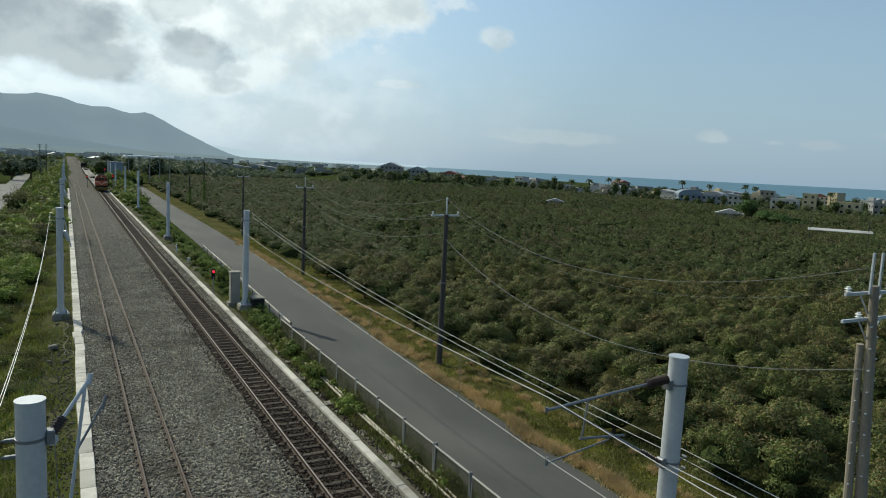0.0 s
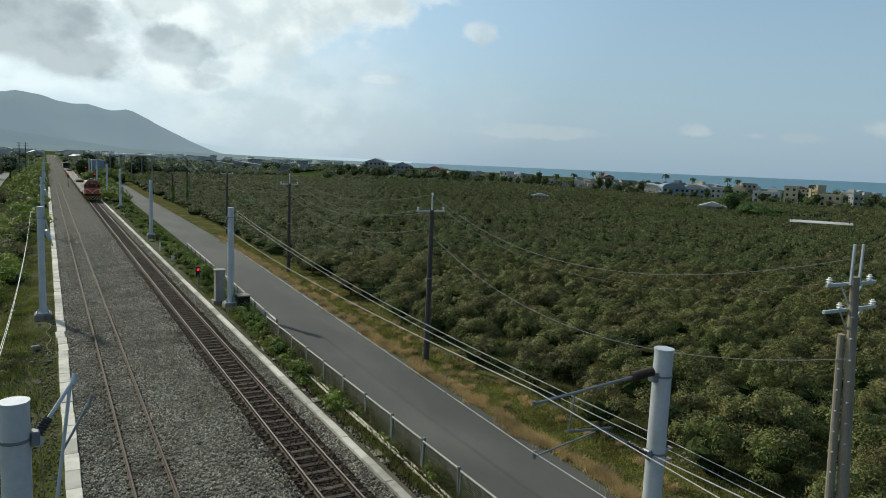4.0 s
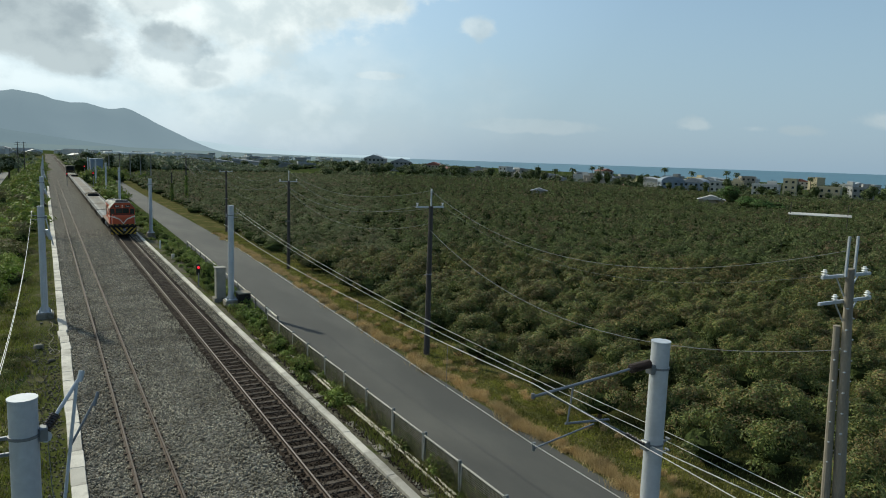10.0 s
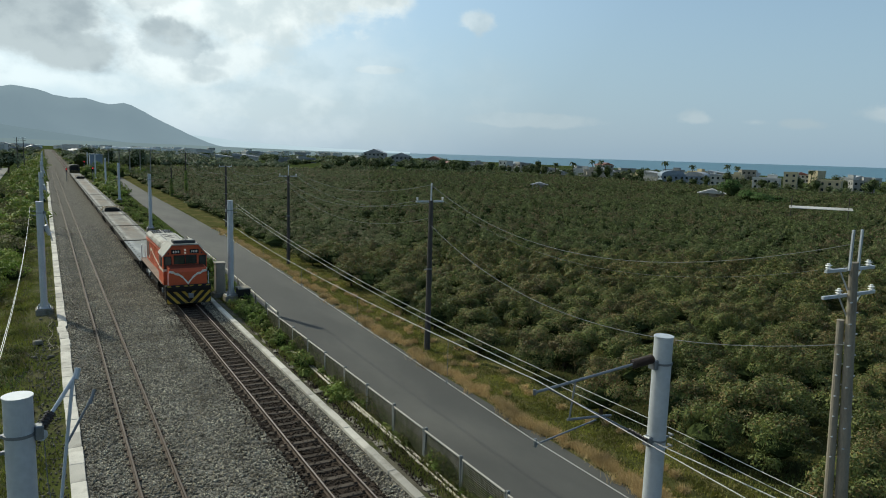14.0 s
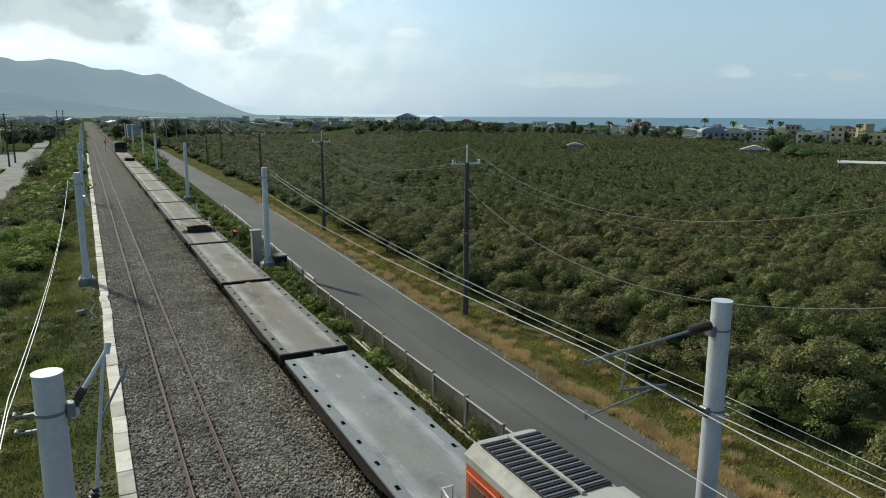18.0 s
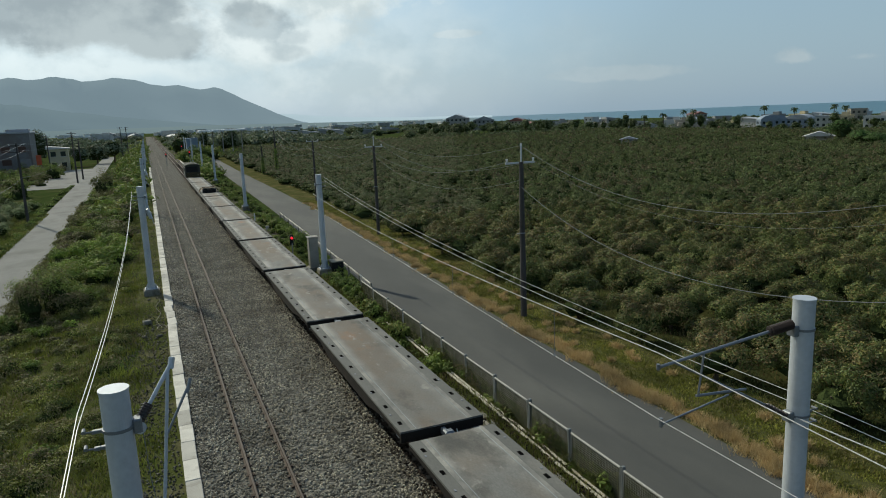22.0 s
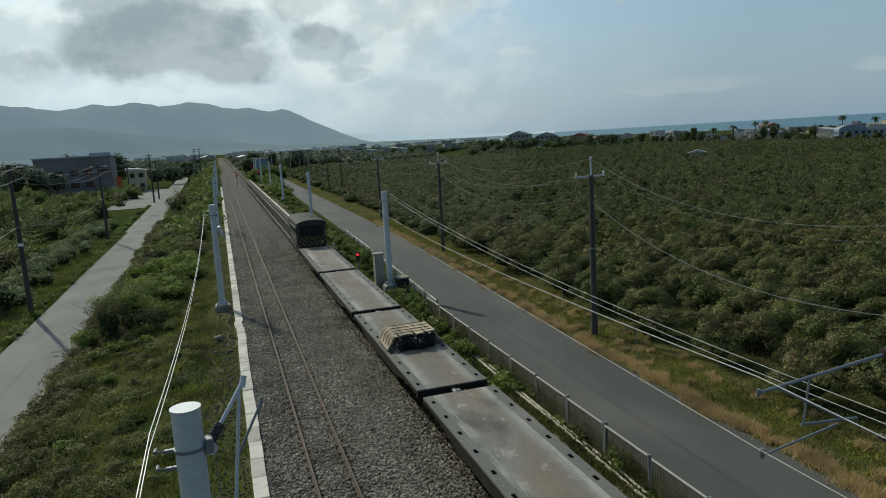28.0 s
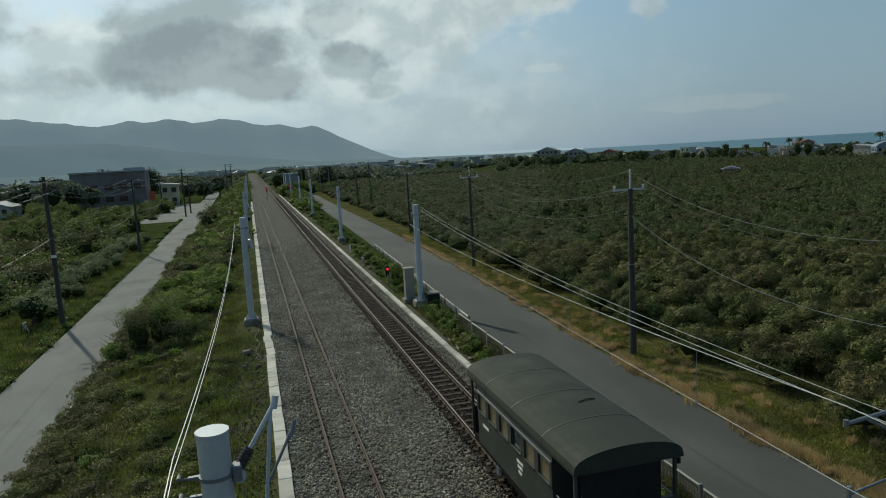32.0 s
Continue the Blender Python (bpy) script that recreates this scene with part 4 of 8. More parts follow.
    strip("side_road_edge", lambda y: (-9.52 + left_shift(y), -0.994), lambda y: (-9.40 + left_shift(y), -0.994), [-30, 0, 15, 30, 45, 60, 90, 130, 180], M_CONCRETE,
          "thin pale edging along the country road", "road edging", nx=1)
    strip("bank", lambda y: (-9.3 + left_shift(y) * 0.3, -1.02), lambda y: (-0.36, -0.22), far, M_SLOPE,
          "weedy railway bank with gravel and grass", "bank", nx=14, jitter=0.05)
    strip("drain_side", lambda y: (8.95, -0.22), lambda y: (10.62, -0.50), far, M_PATH, "gravelly strip beside the track kerb", "bank", nx=5, jitter=0.03)


build_ground()


def rail_profile(x):
    return [(x - 0.065, -0.15), (x + 0.065, -0.15), (x + 0.065, -0.135), (x + 0.012, -0.115), (x + 0.012, -0.045), (x + 0.034, -0.03), (x + 0.034, -0.004),
            (x - 0.034, -0.004), (x - 0.034, -0.03), (x - 0.012, -0.045), (x - 0.012, -0.115), (x - 0.065, -0.135)]


def build_track(x, dark):
    label = "rusty railway track on dark sleepers in worn ballast" if dark else "rusty railway track on pale concrete sleepers sunk in ballast"
    tr = thing("railway_track", label, "railway track", group="railway tracks")
    for sx in (-1, 1):
        s = Shape().prism(rail_profile(x + sx * GAUGE / 2), "y", -30, 890)
        rail = part("rail", s, M_RAIL, tr)
        xr = x + sx * GAUGE / 2
        part("rail_head", Shape().box((xr, 430, -0.0015), (0.05, 920, 0.005)), M_RAILTOP_RUN if dark else M_RAILTOP, rail, "worn bright running surface")
    top = -0.150 if dark else -0.164
    rng = np.random.default_rng(5 if dark else 6)
    wide = 1.72 if dark else 2.05
    me = Shape().box((0, 0, -0.06), (wide, 0.22, 0.12), ch=0.02).mesh("sleeper", M_SLEEPER if dark else M_SLEEPER_C)
    far = Shape()
    for i in range(330):
        y = 10 + i * 0.62
        if i < 110:
            ob = part("sleeper", me, None, tr)
            ob.matrix_basis = pose(x + rng.normal(0, 0.02), y, top, 0, 0, rng.normal(0, 0.8))
        else:
            far.box((x, y, (top if dark else -0.192) - 0.06), (wide, 0.22, 0.12))
    ob = part("sleeper", far, M_SLEEPER if dark else M_SLEEPER_C, tr)
    ob["kind"] = "stuff"
    clip = Shape().box((0, 0, 0), (0.10, 0.12, 0.05), ch=0.01).mesh("rail_clip", M_RAIL)
    for i in range(60):
        for sx in (-1, 1):
            for o in (-0.09, 0.09):
                ob = part("rail_clip", clip, None, tr)
                ob.matrix_basis = pose(x + sx * GAUGE / 2 + o, 10 + i * 0.62, top + 0.03)


def build_kerbs():
    k = tagged(thing("kerb", "pale concrete slab kerb along the ballast", "kerb", group="track kerbs"), kind="structure")
    rng = np.random.default_rng(11)
    me = Shape().box((0, 0, -0.10), (0.44, 1.36, 0.20), ch=0.015).mesh("slab", M_CONCRETE)
    for i in range(150):
        y = -6 + i * 1.38
        off = 0.0
        if 36.8 < y < 46:
            off = rng.uniform(-0.10, 0.06)
        ob = part("slab", me, None, k)
        ob.matrix_basis = pose(-0.15 + off + rng.normal(0, 0.006), y, -0.06 + rng.normal(0, 0.008), rng.normal(0, 0.3), rng.normal(0, 0.5), rng.normal(0, 2.5 if off else 0.3))
    k = tagged(thing("kerb", "long pale concrete kerb beside the running track", "kerb", group="track kerbs"), kind="structure")
    me = Shape().box((0, 0, -0.11), (0.30, 1.97, 0.22), ch=0.015).mesh("slab", M_CONCRETE)
    for i in range(120):
        ob = part("slab", me, None, k)
        ob.matrix_basis = pose(8.80 + rng.normal(0, 0.006), -6 + i * 1.98, -0.05 + rng.normal(0, 0.006), 0, 0, rng.normal(0, 0.15))


build_track(TRACK_L, False)
build_track(TRACK_R, True)
build_kerbs()


# ---- masts and wires of the electrified line ----
MAST_TOP = 6.65


def build_mast(x, y, side, arm=True, pad=True, near=False):
    """A round steel mast; side: the way to its track (+1 or -1 along x)."""
    n = 32 if near else 12
    label = "round galvanised steel catenary mast" + (" on a bolted concrete pad" if pad else " with its bracket arm")
    t = thing("catenary_mast", label, "mast", pose(x, y, -0.25), group="catenary masts")
    s = Shape().rod((0, 0, 0.1), (0, 0, MAST_TOP + 0.20), 0.205, n, r2=0.195)
    part("pole", s, M_STEEL, t, smooth=False)
    part("top_cap", Shape().rod((0, 0, MAST_TOP + 0.2), (0, 0, MAST_TOP + 0.23), 0.205, n), M_STEEL, t, "flat welded top plate")
    if pad:
        part("foundation", Shape().box((0, 0, 0.05), (0.95, 0.95, 0.62), ch=0.05), M_CONC_DARK, t, "weathered concrete footing")
        part("base_plate", Shape().box((0, 0, 0.40), (0.74, 0.74, 0.05), ch=0.01), M_STEEL, t)
        bolt = Shape().rod((0, 0, 0), (0, 0, 0.12), 0.03, 6).rod((0, 0, 0.0), (0, 0, 0.05), 0.05, 6).mesh("bolt", M_STEEL_DK)
        for bx in (-0.29, 0.29):
            for by in (-0.29, 0.29):
                part("bolt", bolt, None, t).location = (bx, by, 0.42)
        rib = Shape().prism([(0.2, 0.42), (0.34, 0.42), (0.2, 0.75)], "y", -0.015, 0.015).mesh("stiffener", M_STEEL)
        for a in range(4):
            part("stiffener", rib, None, t).rotation_euler = (0, 0, a * math.pi / 2)
    for h in (6.30, 4.62) if near else (6.2,):
        c = Shape().rod((0, 0, h - 0.022), (0, 0, h + 0.022), 0.212, n)
        c.box((0.25 * side, 0, h), (0.12, 0.20, 0.20), ch=0.02)
        part("clamp", c, M_STEEL_DK, t)
    if arm:
        zt, zl = 6.42, 4.62
        reach = 3.35
        a = part("bracket_arm", Shape().rod((0.82 * side, 0, zt - 0.05), (reach * side, 0, zt - 0.28), 0.029, 8).rod((reach * side - 0.02 * side, 0, zt - 0.32), (reach * side - 0.02 * side, 0, zt - 0.22), 0.034, 8), M_STEEL_DK, t, "galvanised tube arm")
        part("insulator", Shape().ribbed((0.28 * side, 0, zt), (0.86 * side, 0, zt - 0.05), 0.062, 0.100, 11), M_INSUL, a, "dark ribbed insulator")
        part("drop_tube", Shape().rod((2.35 * side, 0, zt - 0.2), (2.45 * side, 0, zt - 0.95), 0.022, 6), M_STEEL_DK, t)
        part("registration_tube", Shape().rod((2.5 * side, 0, zt - 0.95), (1.35 * side, 0, zt - 1.05), 0.026, 6), M_STEEL_DK, t)
        part("steady_arm", Shape().rod((1.75 * side, 0, zt - 1.08), (3.25 * side, 0, zt - 1.32), 0.018, 6).rod((3.25 * side, 0, zt - 1.36), (3.25 * side, 0, zt - 1.2), 0.035, 6), M_STEEL_DK, t)
        part("lower_insulator", Shape().ribbed((0.28 * side, 0, zl), (0.86 * side, 0, zl + 0.35), 0.030, 0.060, 7), M_INSUL, t, "dark ribbed insulator")
        part("strut", Shape().rod((0.86 * side, 0, zl + 0.35), (3.0 * side, 0, zt - 0.25), 0.021, 8), M_STEEL_DK, t)
    bz = 4.36 if arm and near else 6.05
    for dz in (0.25, 0.0):
        part("feeder_bracket", Shape().box((-0.26 * side, 0, bz + dz), (0.16, 0.07, 0.045), ch=0.01).rod((-0.33 * side, 0, bz + dz), (-0.44 * side, 0, bz + dz), 0.016, 6).rod((-0.44 * side, -0.06, bz + dz + 0.03), (-0.44 * side, 0.06, bz + dz + 0.03), 0.026, 8), M_STEEL_DK, t, "small wire clamp")
    return t


def folded_mast(x, y):
    """The near mast whose bracket is swung back along the line, carrying no wire."""
    t = build_mast(x, y, 1, arm=False, pad=False, near=True)
    a = part("bracket_arm", Shape().rod((0.34, 0.12, 6.38), (0.78, 0.42, 6.98), 0.030, 8).rod((0.76, 0.40, 6.90), (0.80, 0.44, 7.06), 0.045, 8), M_STEEL, t, "folded galvanised tube arm")
    part("insulator", Shape().ribbed((0.24, 0.06, 6.26), (0.42, 0.18, 6.50), 0.07, 0.095, 7), M_INSUL, a, "dark ribbed insulator")
    part("end_fitting", Shape().rod((0.20, 0.10, 6.24), (0.29, -0.05, 6.24), 0.085, 12), M_STEEL, a, "silver clevis at the insulator's end")
    part("strut", Shape().rod((0.72, 0.36, 6.90), (0.46, 0.02, 4.9), 0.026, 8), M_STEEL, t)
    part("steady_arm", Shape().rod((0.60, 0.2, 5.95), (0.98, 0.5, 6.55), 0.02, 6).rod((0.95, 0.46, 6.45), (1.02, 0.52, 6.66), 0.028, 6), M_STEEL_DK, t)
    part("lower_insulator", Shape().ribbed((0.46, 0.02, 5.0), (0.40, 0, 4.5), 0.05, 0.095, 7), M_INSUL, t, "dark ribbed insulator")
    part("hanging_wire", Shape().tube([(0.3, 0.1, 6.2), (0.33, 0.05, 5.4), (0.42, 0.02, 4.6)], 0.008, 4), M_STEEL_DK, t)


RIGHT_MASTS = [(10.46, 9.38), (10.15, 47.3), (10.25, 89.6), (10.85, 136.5), (11.3, 174), (11.6, 215), (12.0, 262)]
LEFT_MASTS = [(-1.14, 10.8), (-1.02, 47.5), (-1.1, 91.8), (-1.1, 138), (-1.1, 172), (-1.1, 215), (-1.1, 262)]
for i, (x, y) in enumerate(RIGHT_MASTS):
    build_mast(x, y, -1, arm=(i == 0), pad=(i > 0), near=(i == 0))
folded_mast(*LEFT_MASTS[0])
for x, y in LEFT_MASTS[1:]:
    build_mast(x, y, 1, arm=False)


def bracket_far(x, y, side):
    t = thing("spare_bracket", "folded bracket arm with dark insulators beside a mast", "bracket", pose(x + 0.25 * side, y - 0.1, 0), group="spare brackets")
    part("arm", Shape().rod((0, 0, 5.9), (0.35 * side, 0.3, 4.2), 0.04, 6), M_STEEL, t)
    part("insulator", Shape().rod((0, 0, 5.2), (0.22 * side, 0.1, 4.6), 0.11, 8), M_STEEL, t)


for x, y in LEFT_MASTS[1:4]:
    bracket_far(x, y, 1)


def wire(name, runs, r, material, label):
    s = Shape()
    line = list(runs[0])
    for pts in runs[1:]:
        line += pts[1:]
    s.tube(line, r, 4)
    return solid(name, s, material, label, "wire", group="overhead wires")


# two bright feeders on the outer side of each row of masts
for dz, dx in ((0.0, 0.0), (-0.22, 0.03)):
    wire("feeder_wire", [lerp_line((11.0 + dx, -34, 5.6 + dz), (10.90 + dx, 9.36, 4.52 + dz), 0.5), lerp_line((10.90 + dx, 9.36, 4.52 + dz), (10.52 + dx, 47.3, 6.42 + dz), 0.55, 20)], 0.0075, M_WIRE, "pair of bright feeder wires slung between the masts")
    wire("feeder_wire", [lerp_line((-1.6 - dx, -30, 7.2 + dz), (-1.62 - dx, 10.8, 6.35 + dz), 0.6), lerp_line((-1.62 - dx, 10.8, 6.35 + dz), (-1.49 - dx, 47.5, 6.35 + dz), 0.75, 20)], 0.0075, M_WIRE, "pair of bright feeder wires slung between the masts")


def catenary():
    """Messenger and contact wire with droppers over the running track."""
    mess = lerp_line((7.0, -36, 6.2), (7.12, 9.36, 6.15), 0.6, 16)
    mess2 = lerp_line((7.12, 9.36, 6.15), (9.7, 47.3, 5.35), 0.35, 20)
    wire("messenger_wire", [mess, mess2], 0.008, M_WIRE, "thin grey messenger wire over the track")
    con = lerp_line((7.0, -36, 5.0), (7.1, 9.36, 5.0), 0.0, 4)
    con2 = lerp_line((7.1, 9.36, 5.0), (9.7, 47.3, 4.35), 0.0, 6)
    wire("contact_wire", [con, con2], 0.006, M_WIRE, "thin bright contact wire over the track")
    d = Shape()
    for y in (13.0, 19.5, 26.5, 34.0):
        k = (y - 9.36) / 37.94
        x = 7.11 + 2.59 * k
        zm = 6.15 - 0.8 * k - 4 * 0.35 * k * (1 - k)
        zc = 5.0 - 0.65 * k
        d.rod((x, y, zc), (x, y, zm), 0.006, 4)
        d.box((x, y, zc), (0.03, 0.06, 0.06))
    solid("dropper_wires", d, M_STEEL_DK, "thin droppers between messenger and contact wire", "wire", kind="stuff")
    m = Shape().tube(lerp_line((10.28, 9.36, 4.36), (13.5, -20, 4.2), 0.2, 8), 0.012, 4)
    solid("stay_wire", m, M_WIRE, "thin grey stay wire led off the mast", "wire")


catenary()

# ---- utility poles along the lane ----


def utility_pole(x, y, h, arm=0.85, ext=0.85, ang=0.0, vines=False, dark=True):
    t = thing("utility_pole", "dark tarred utility pole with a crossarm and insulators", "utility pole", pose(x, y, -0.55, 0, 0, ang), group="utility poles by the lane")
    part("pole", Shape().rod((0, 0, 0), (0, 0, h), 0.17, 10, r2=0.115), M_POLE_DK, t)
    if ext:
        part("top_bracket", Shape().box((0.0, 0, h + ext / 2 - 0.15), (0.07, 0.05, ext + 0.3)), M_STEEL, t)
        ins = Shape().rod((0, 0, h + ext), (0, 0, h + ext + 0.12), 0.05, 8)
        part("insulator", ins, M_WHITE, t, "small white pin insulator")
    if arm:
        a = part("crossarm", Shape().box((0, 0.12, h - 0.06), (arm * 2, 0.08, 0.09), ch=0.01), M_STEEL, t)
        for sx in (-arm + 0.08, arm - 0.08):
            part("insulator", Shape().rod((sx, 0.12, h), (sx, 0.12, h + 0.10), 0.045, 8).rod((sx, 0.12, h + 0.1), (sx, 0.12, h + 0.16), 0.065, 8), M_WHITE, a, "white pin insulator")
    part("step_band", Shape().rod((0, 0, h * 0.55), (0, 0, h * 0.55 + 0.06), 0.155, 10).box((-0.22, 0, h * 0.55), (0.2, 0.04, 0.04)), M_STEEL_DK, t)
    if vines:
        rng = np.random.default_rng(int(y))
        n = 900
        z = rng.uniform(0.2, h * 0.62, n)
        a = rng.uniform(0, 2 * math.pi, n)
        r = rng.uniform(0.15, 0.55, n) * (1.1 - z / h)
        c = np.stack([r * np.cos(a), r * np.sin(a), z], 1)
        part("ivy", quad_mesh("ivy", c, rng.uniform(0.08, 0.16, n), np.stack([np.cos(a), np.sin(a), 0.4 * np.ones(n)], 1), M_SHRUB, rng=rng), None, t, "climbing green creeper")
    return t


POLES = [(17.2, 31.9, 8.27), (18.75, 62.0, 8.28), (20.2, 94.0, 8.15), (23.7, 145.0, 9.3)]
for i, (x, y, h) in enumerate(POLES):
    utility_pole(x, y, h, ext=0.8 if i != 2 else 0.0, vines=(i == 3))
utility_pole(22.0, 152.0, 6.0, arm=0, ext=0, vines=True)


def twin_pole():
    t = thing("utility_pole", "pale concrete utility pole with crossarms and white insulators", "utility pole", pose(18.08, 9.44, -0.5) @ Matrix.Scale(0.8, 4), group="concrete poles")
    lean = -0.10
    def at(z):
        return (lean * z, 0, z)
    part("pole", Shape().rod(at(-2.7), at(7.7), 0.215, 14, r2=0.13), M_POLE_C, t)
    for dx in (-0.20, 0.28):
        part("top_bracket", Shape().box((lean * 7.9 + dx, 0, 8.1), (0.09, 0.06, 1.3), ch=0.005), M_STEEL, t)
    for z, w in ((7.45, 1.35), (6.6, 1.45)):
        a = part("crossarm", Shape().box((lean * z + 0.1, 0.16, z), (w * 2, 0.09, 0.10), ch=0.01), M_STEEL, t)
        for sx in ((-w + 0.12, w - 0.35) if z > 7 else (-w * 0.42, w - 0.2)):
            x = lean * z + 0.1 + sx
            part("insulator", Shape().ribbed((x, 0.16, z + 0.04), (x, 0.16, z + 0.25), 0.055, 0.11, 2, 14), M_WHITE, a, "white bell insulator")
        for sx in (-0.6, 0.6):
            part("brace", Shape().rod((lean * z + 0.1 + sx, 0.14, z - 0.04), (lean * (z - 0.8), 0.14, z - 0.75), 0.028, 6), M_STEEL, t)
    s = Shape()
    for i in range(16):
        z = 1.0 + i * 0.36
        s.box((lean * z - 0.17 if i % 2 else lean * z + 0.17, -0.08, z), (0.10, 0.05, 0.035))
    part("climbing_steps", s, M_STEEL, t)
    t2 = thing("utility_pole", "shorter concrete prop pole leaning beside the tall one", "utility pole", pose(17.78, 9.66, -0.5) @ Matrix.Scale(0.8, 4), group="concrete poles")
    part("pole", Shape().rod((0.3375, 0, -2.7), (-0.2375, 0, 5.75), 0.16, 12, r2=0.115), M_POLE_C, t2)
    s = Shape()
    for i in range(12):
        z = 1.0 + i * 0.36
        s.box((0.154 - 0.068 * z + (0.12 if i % 2 else -0.12), -0.06, z), (0.09, 0.05, 0.035))
    part("climbing_steps", s, M_STEEL, t2)

    for ob, dx in ((t, -0.27), (t2, -0.3375)):
        for ch in ob.children:
            ch.matrix_basis = pose(dx, 0, 2.7) @ ch.matrix_basis


twin_pole()
top = [(17.2, 31.9, 8.5), (18.75, 62.0, 8.5), (20.2, 94.0, 7.7), (23.7, 145.0, 9.0)]
for dx, dz, sg in ((0, 0.05, 1.1), (-0.75, -0.75, 1.3), (0.75, -0.75, 1.3), (0.05, -1.7, 1.5)):
    runs = [lerp_line((a[0] + dx, a[1], a[2] + dz), (b[0] + dx, b[1], b[2] + dz), sg if b[1] < 100 else 1.6, 14) for a, b in zip(top, top[1:])]
    wire("power_line", runs, 0.010, M_WIRE_DK, "sagging grey power line between the utility poles")
wire("power_line", [lerp_line((17.25, 31.9, 8.5), (17.1, 9.44, 8.3), 1.85, 20)], 0.010, M_WIRE_DK, "sagging grey power line between the utility poles")
wire("power_line", [lerp_line((17.95, 32.0, 7.75), (18.3, 9.52, 7.74), 1.8, 20)], 0.005, M_WIRE_DK, "sagging grey power line between the utility poles")
wire("power_line", [lerp_line((17.15, 31.9, 6.45), (17.26, 9.44, 5.66), 2.0, 20)], 0.012, M_WIRE_DK, "sagging grey power line between the utility poles")

# ---- the fence, pipes and trackside boxes ----


def build_fence():
    f = thing("fence", "mossy panel fence with steel posts beside the lane", "fence")
    rng = np.random.default_rng(21)
    w = 2.52
    panel = Shape()
    for k in range(34):
        panel.box((0.008, 0.12 + k * (w - 0.24) / 33, 0.62), (0.012, 0.020, 1.08))
    for k in range(16):
        panel.box((-0.008, w / 2, 0.10 + k * 0.069), (0.012, w - 0.2, 0.020))
    cap = Shape().rod((0, 0.10, 1.19), (0, w - 0.10, 1.19), 0.036, 8).rod((0, 0.10, 1.18), (0, 0.07, 0.06), 0.028, 6).rod((0, w - 0.10, 1.18), (0, w - 0.07, 0.06), 0.028, 6)
    pm, cm = panel.mesh("panel", M_FENCE), cap.mesh("top_rail", M_FRAME)
    post = Shape().box((0, 0, 0.66), (0.10, 0.09, 1.32), ch=0.012).mesh("post", M_FENCE_POST)
    for i in range(13):
        y = 7.0 + i * w
        x = 10.44 + 0.007 * (y - 20)
        ob = part("post", post, None, f)
        ob.matrix_basis = pose(x, y, -0.5, rng.normal(0, 0.8), rng.normal(0, 0.8))
        ob = part("panel", pm, None, f)
        ob.matrix_basis = pose(x, y, -0.47, 0, rng.normal(0, 1.0), 0.35)
        ob = part("top_rail", cm, None, f)
        ob.matrix_basis = pose(x, y, -0.47, 0, 0, 0.35)
    rail = thing("lane_railing", "low pale railing half hidden by shrubs along the lane", "railing")
    for i in range(14):
        y = 41 + i * 3.0
        x = lane_left(y) - 0.22
        part("post", Shape().box((x, y, -0.2), (0.10, 0.10, 0.8), ch=0.01), M_CONC_DARK, rail)
        if i < 13:
            part("bar", Shape().rod((x, y, 0.12), (lane_left(y + 3) - 0.22, y + 3, 0.12), 0.05, 6), M_CONCRETE, rail)
    for k, (x0, x1, r) in enumerate(((10.02, 10.22, 0.055), (10.20, 10.36, 0.05))):
        pts = [(x0 + (x1 - x0) * i / 12 + 0.04 * math.sin(i * 1.3 + k), 8 + i * 2.2, -0.30 + 0.03 * math.sin(i * 0.9)) for i in range(13)]
        solid("cable_duct", Shape().tube(pts, r, 6), M_PIPE, "pale cable duct laid along the fence foot", "cable duct", group="cable ducts")
    d = thing("drain_cover", "broken row of grey drain covers beside the kerb", "drain cover")
    me = Shape().box((0, 0, 0), (0.52, 0.56, 0.07), ch=0.012).mesh("slab", M_CONC_DARK)
    for i in range(52):
        if rng.random() < 0.55:
            continue
        ob = part("slab", me, None, d)
        ob.matrix_basis = pose(9.45 + rng.normal(0, 0.04), 9 + i * 0.62, -0.335 + rng.normal(0, 0.015), rng.normal(0, 3), rng.normal(0, 3), rng.normal(0, 5))


build_fence()


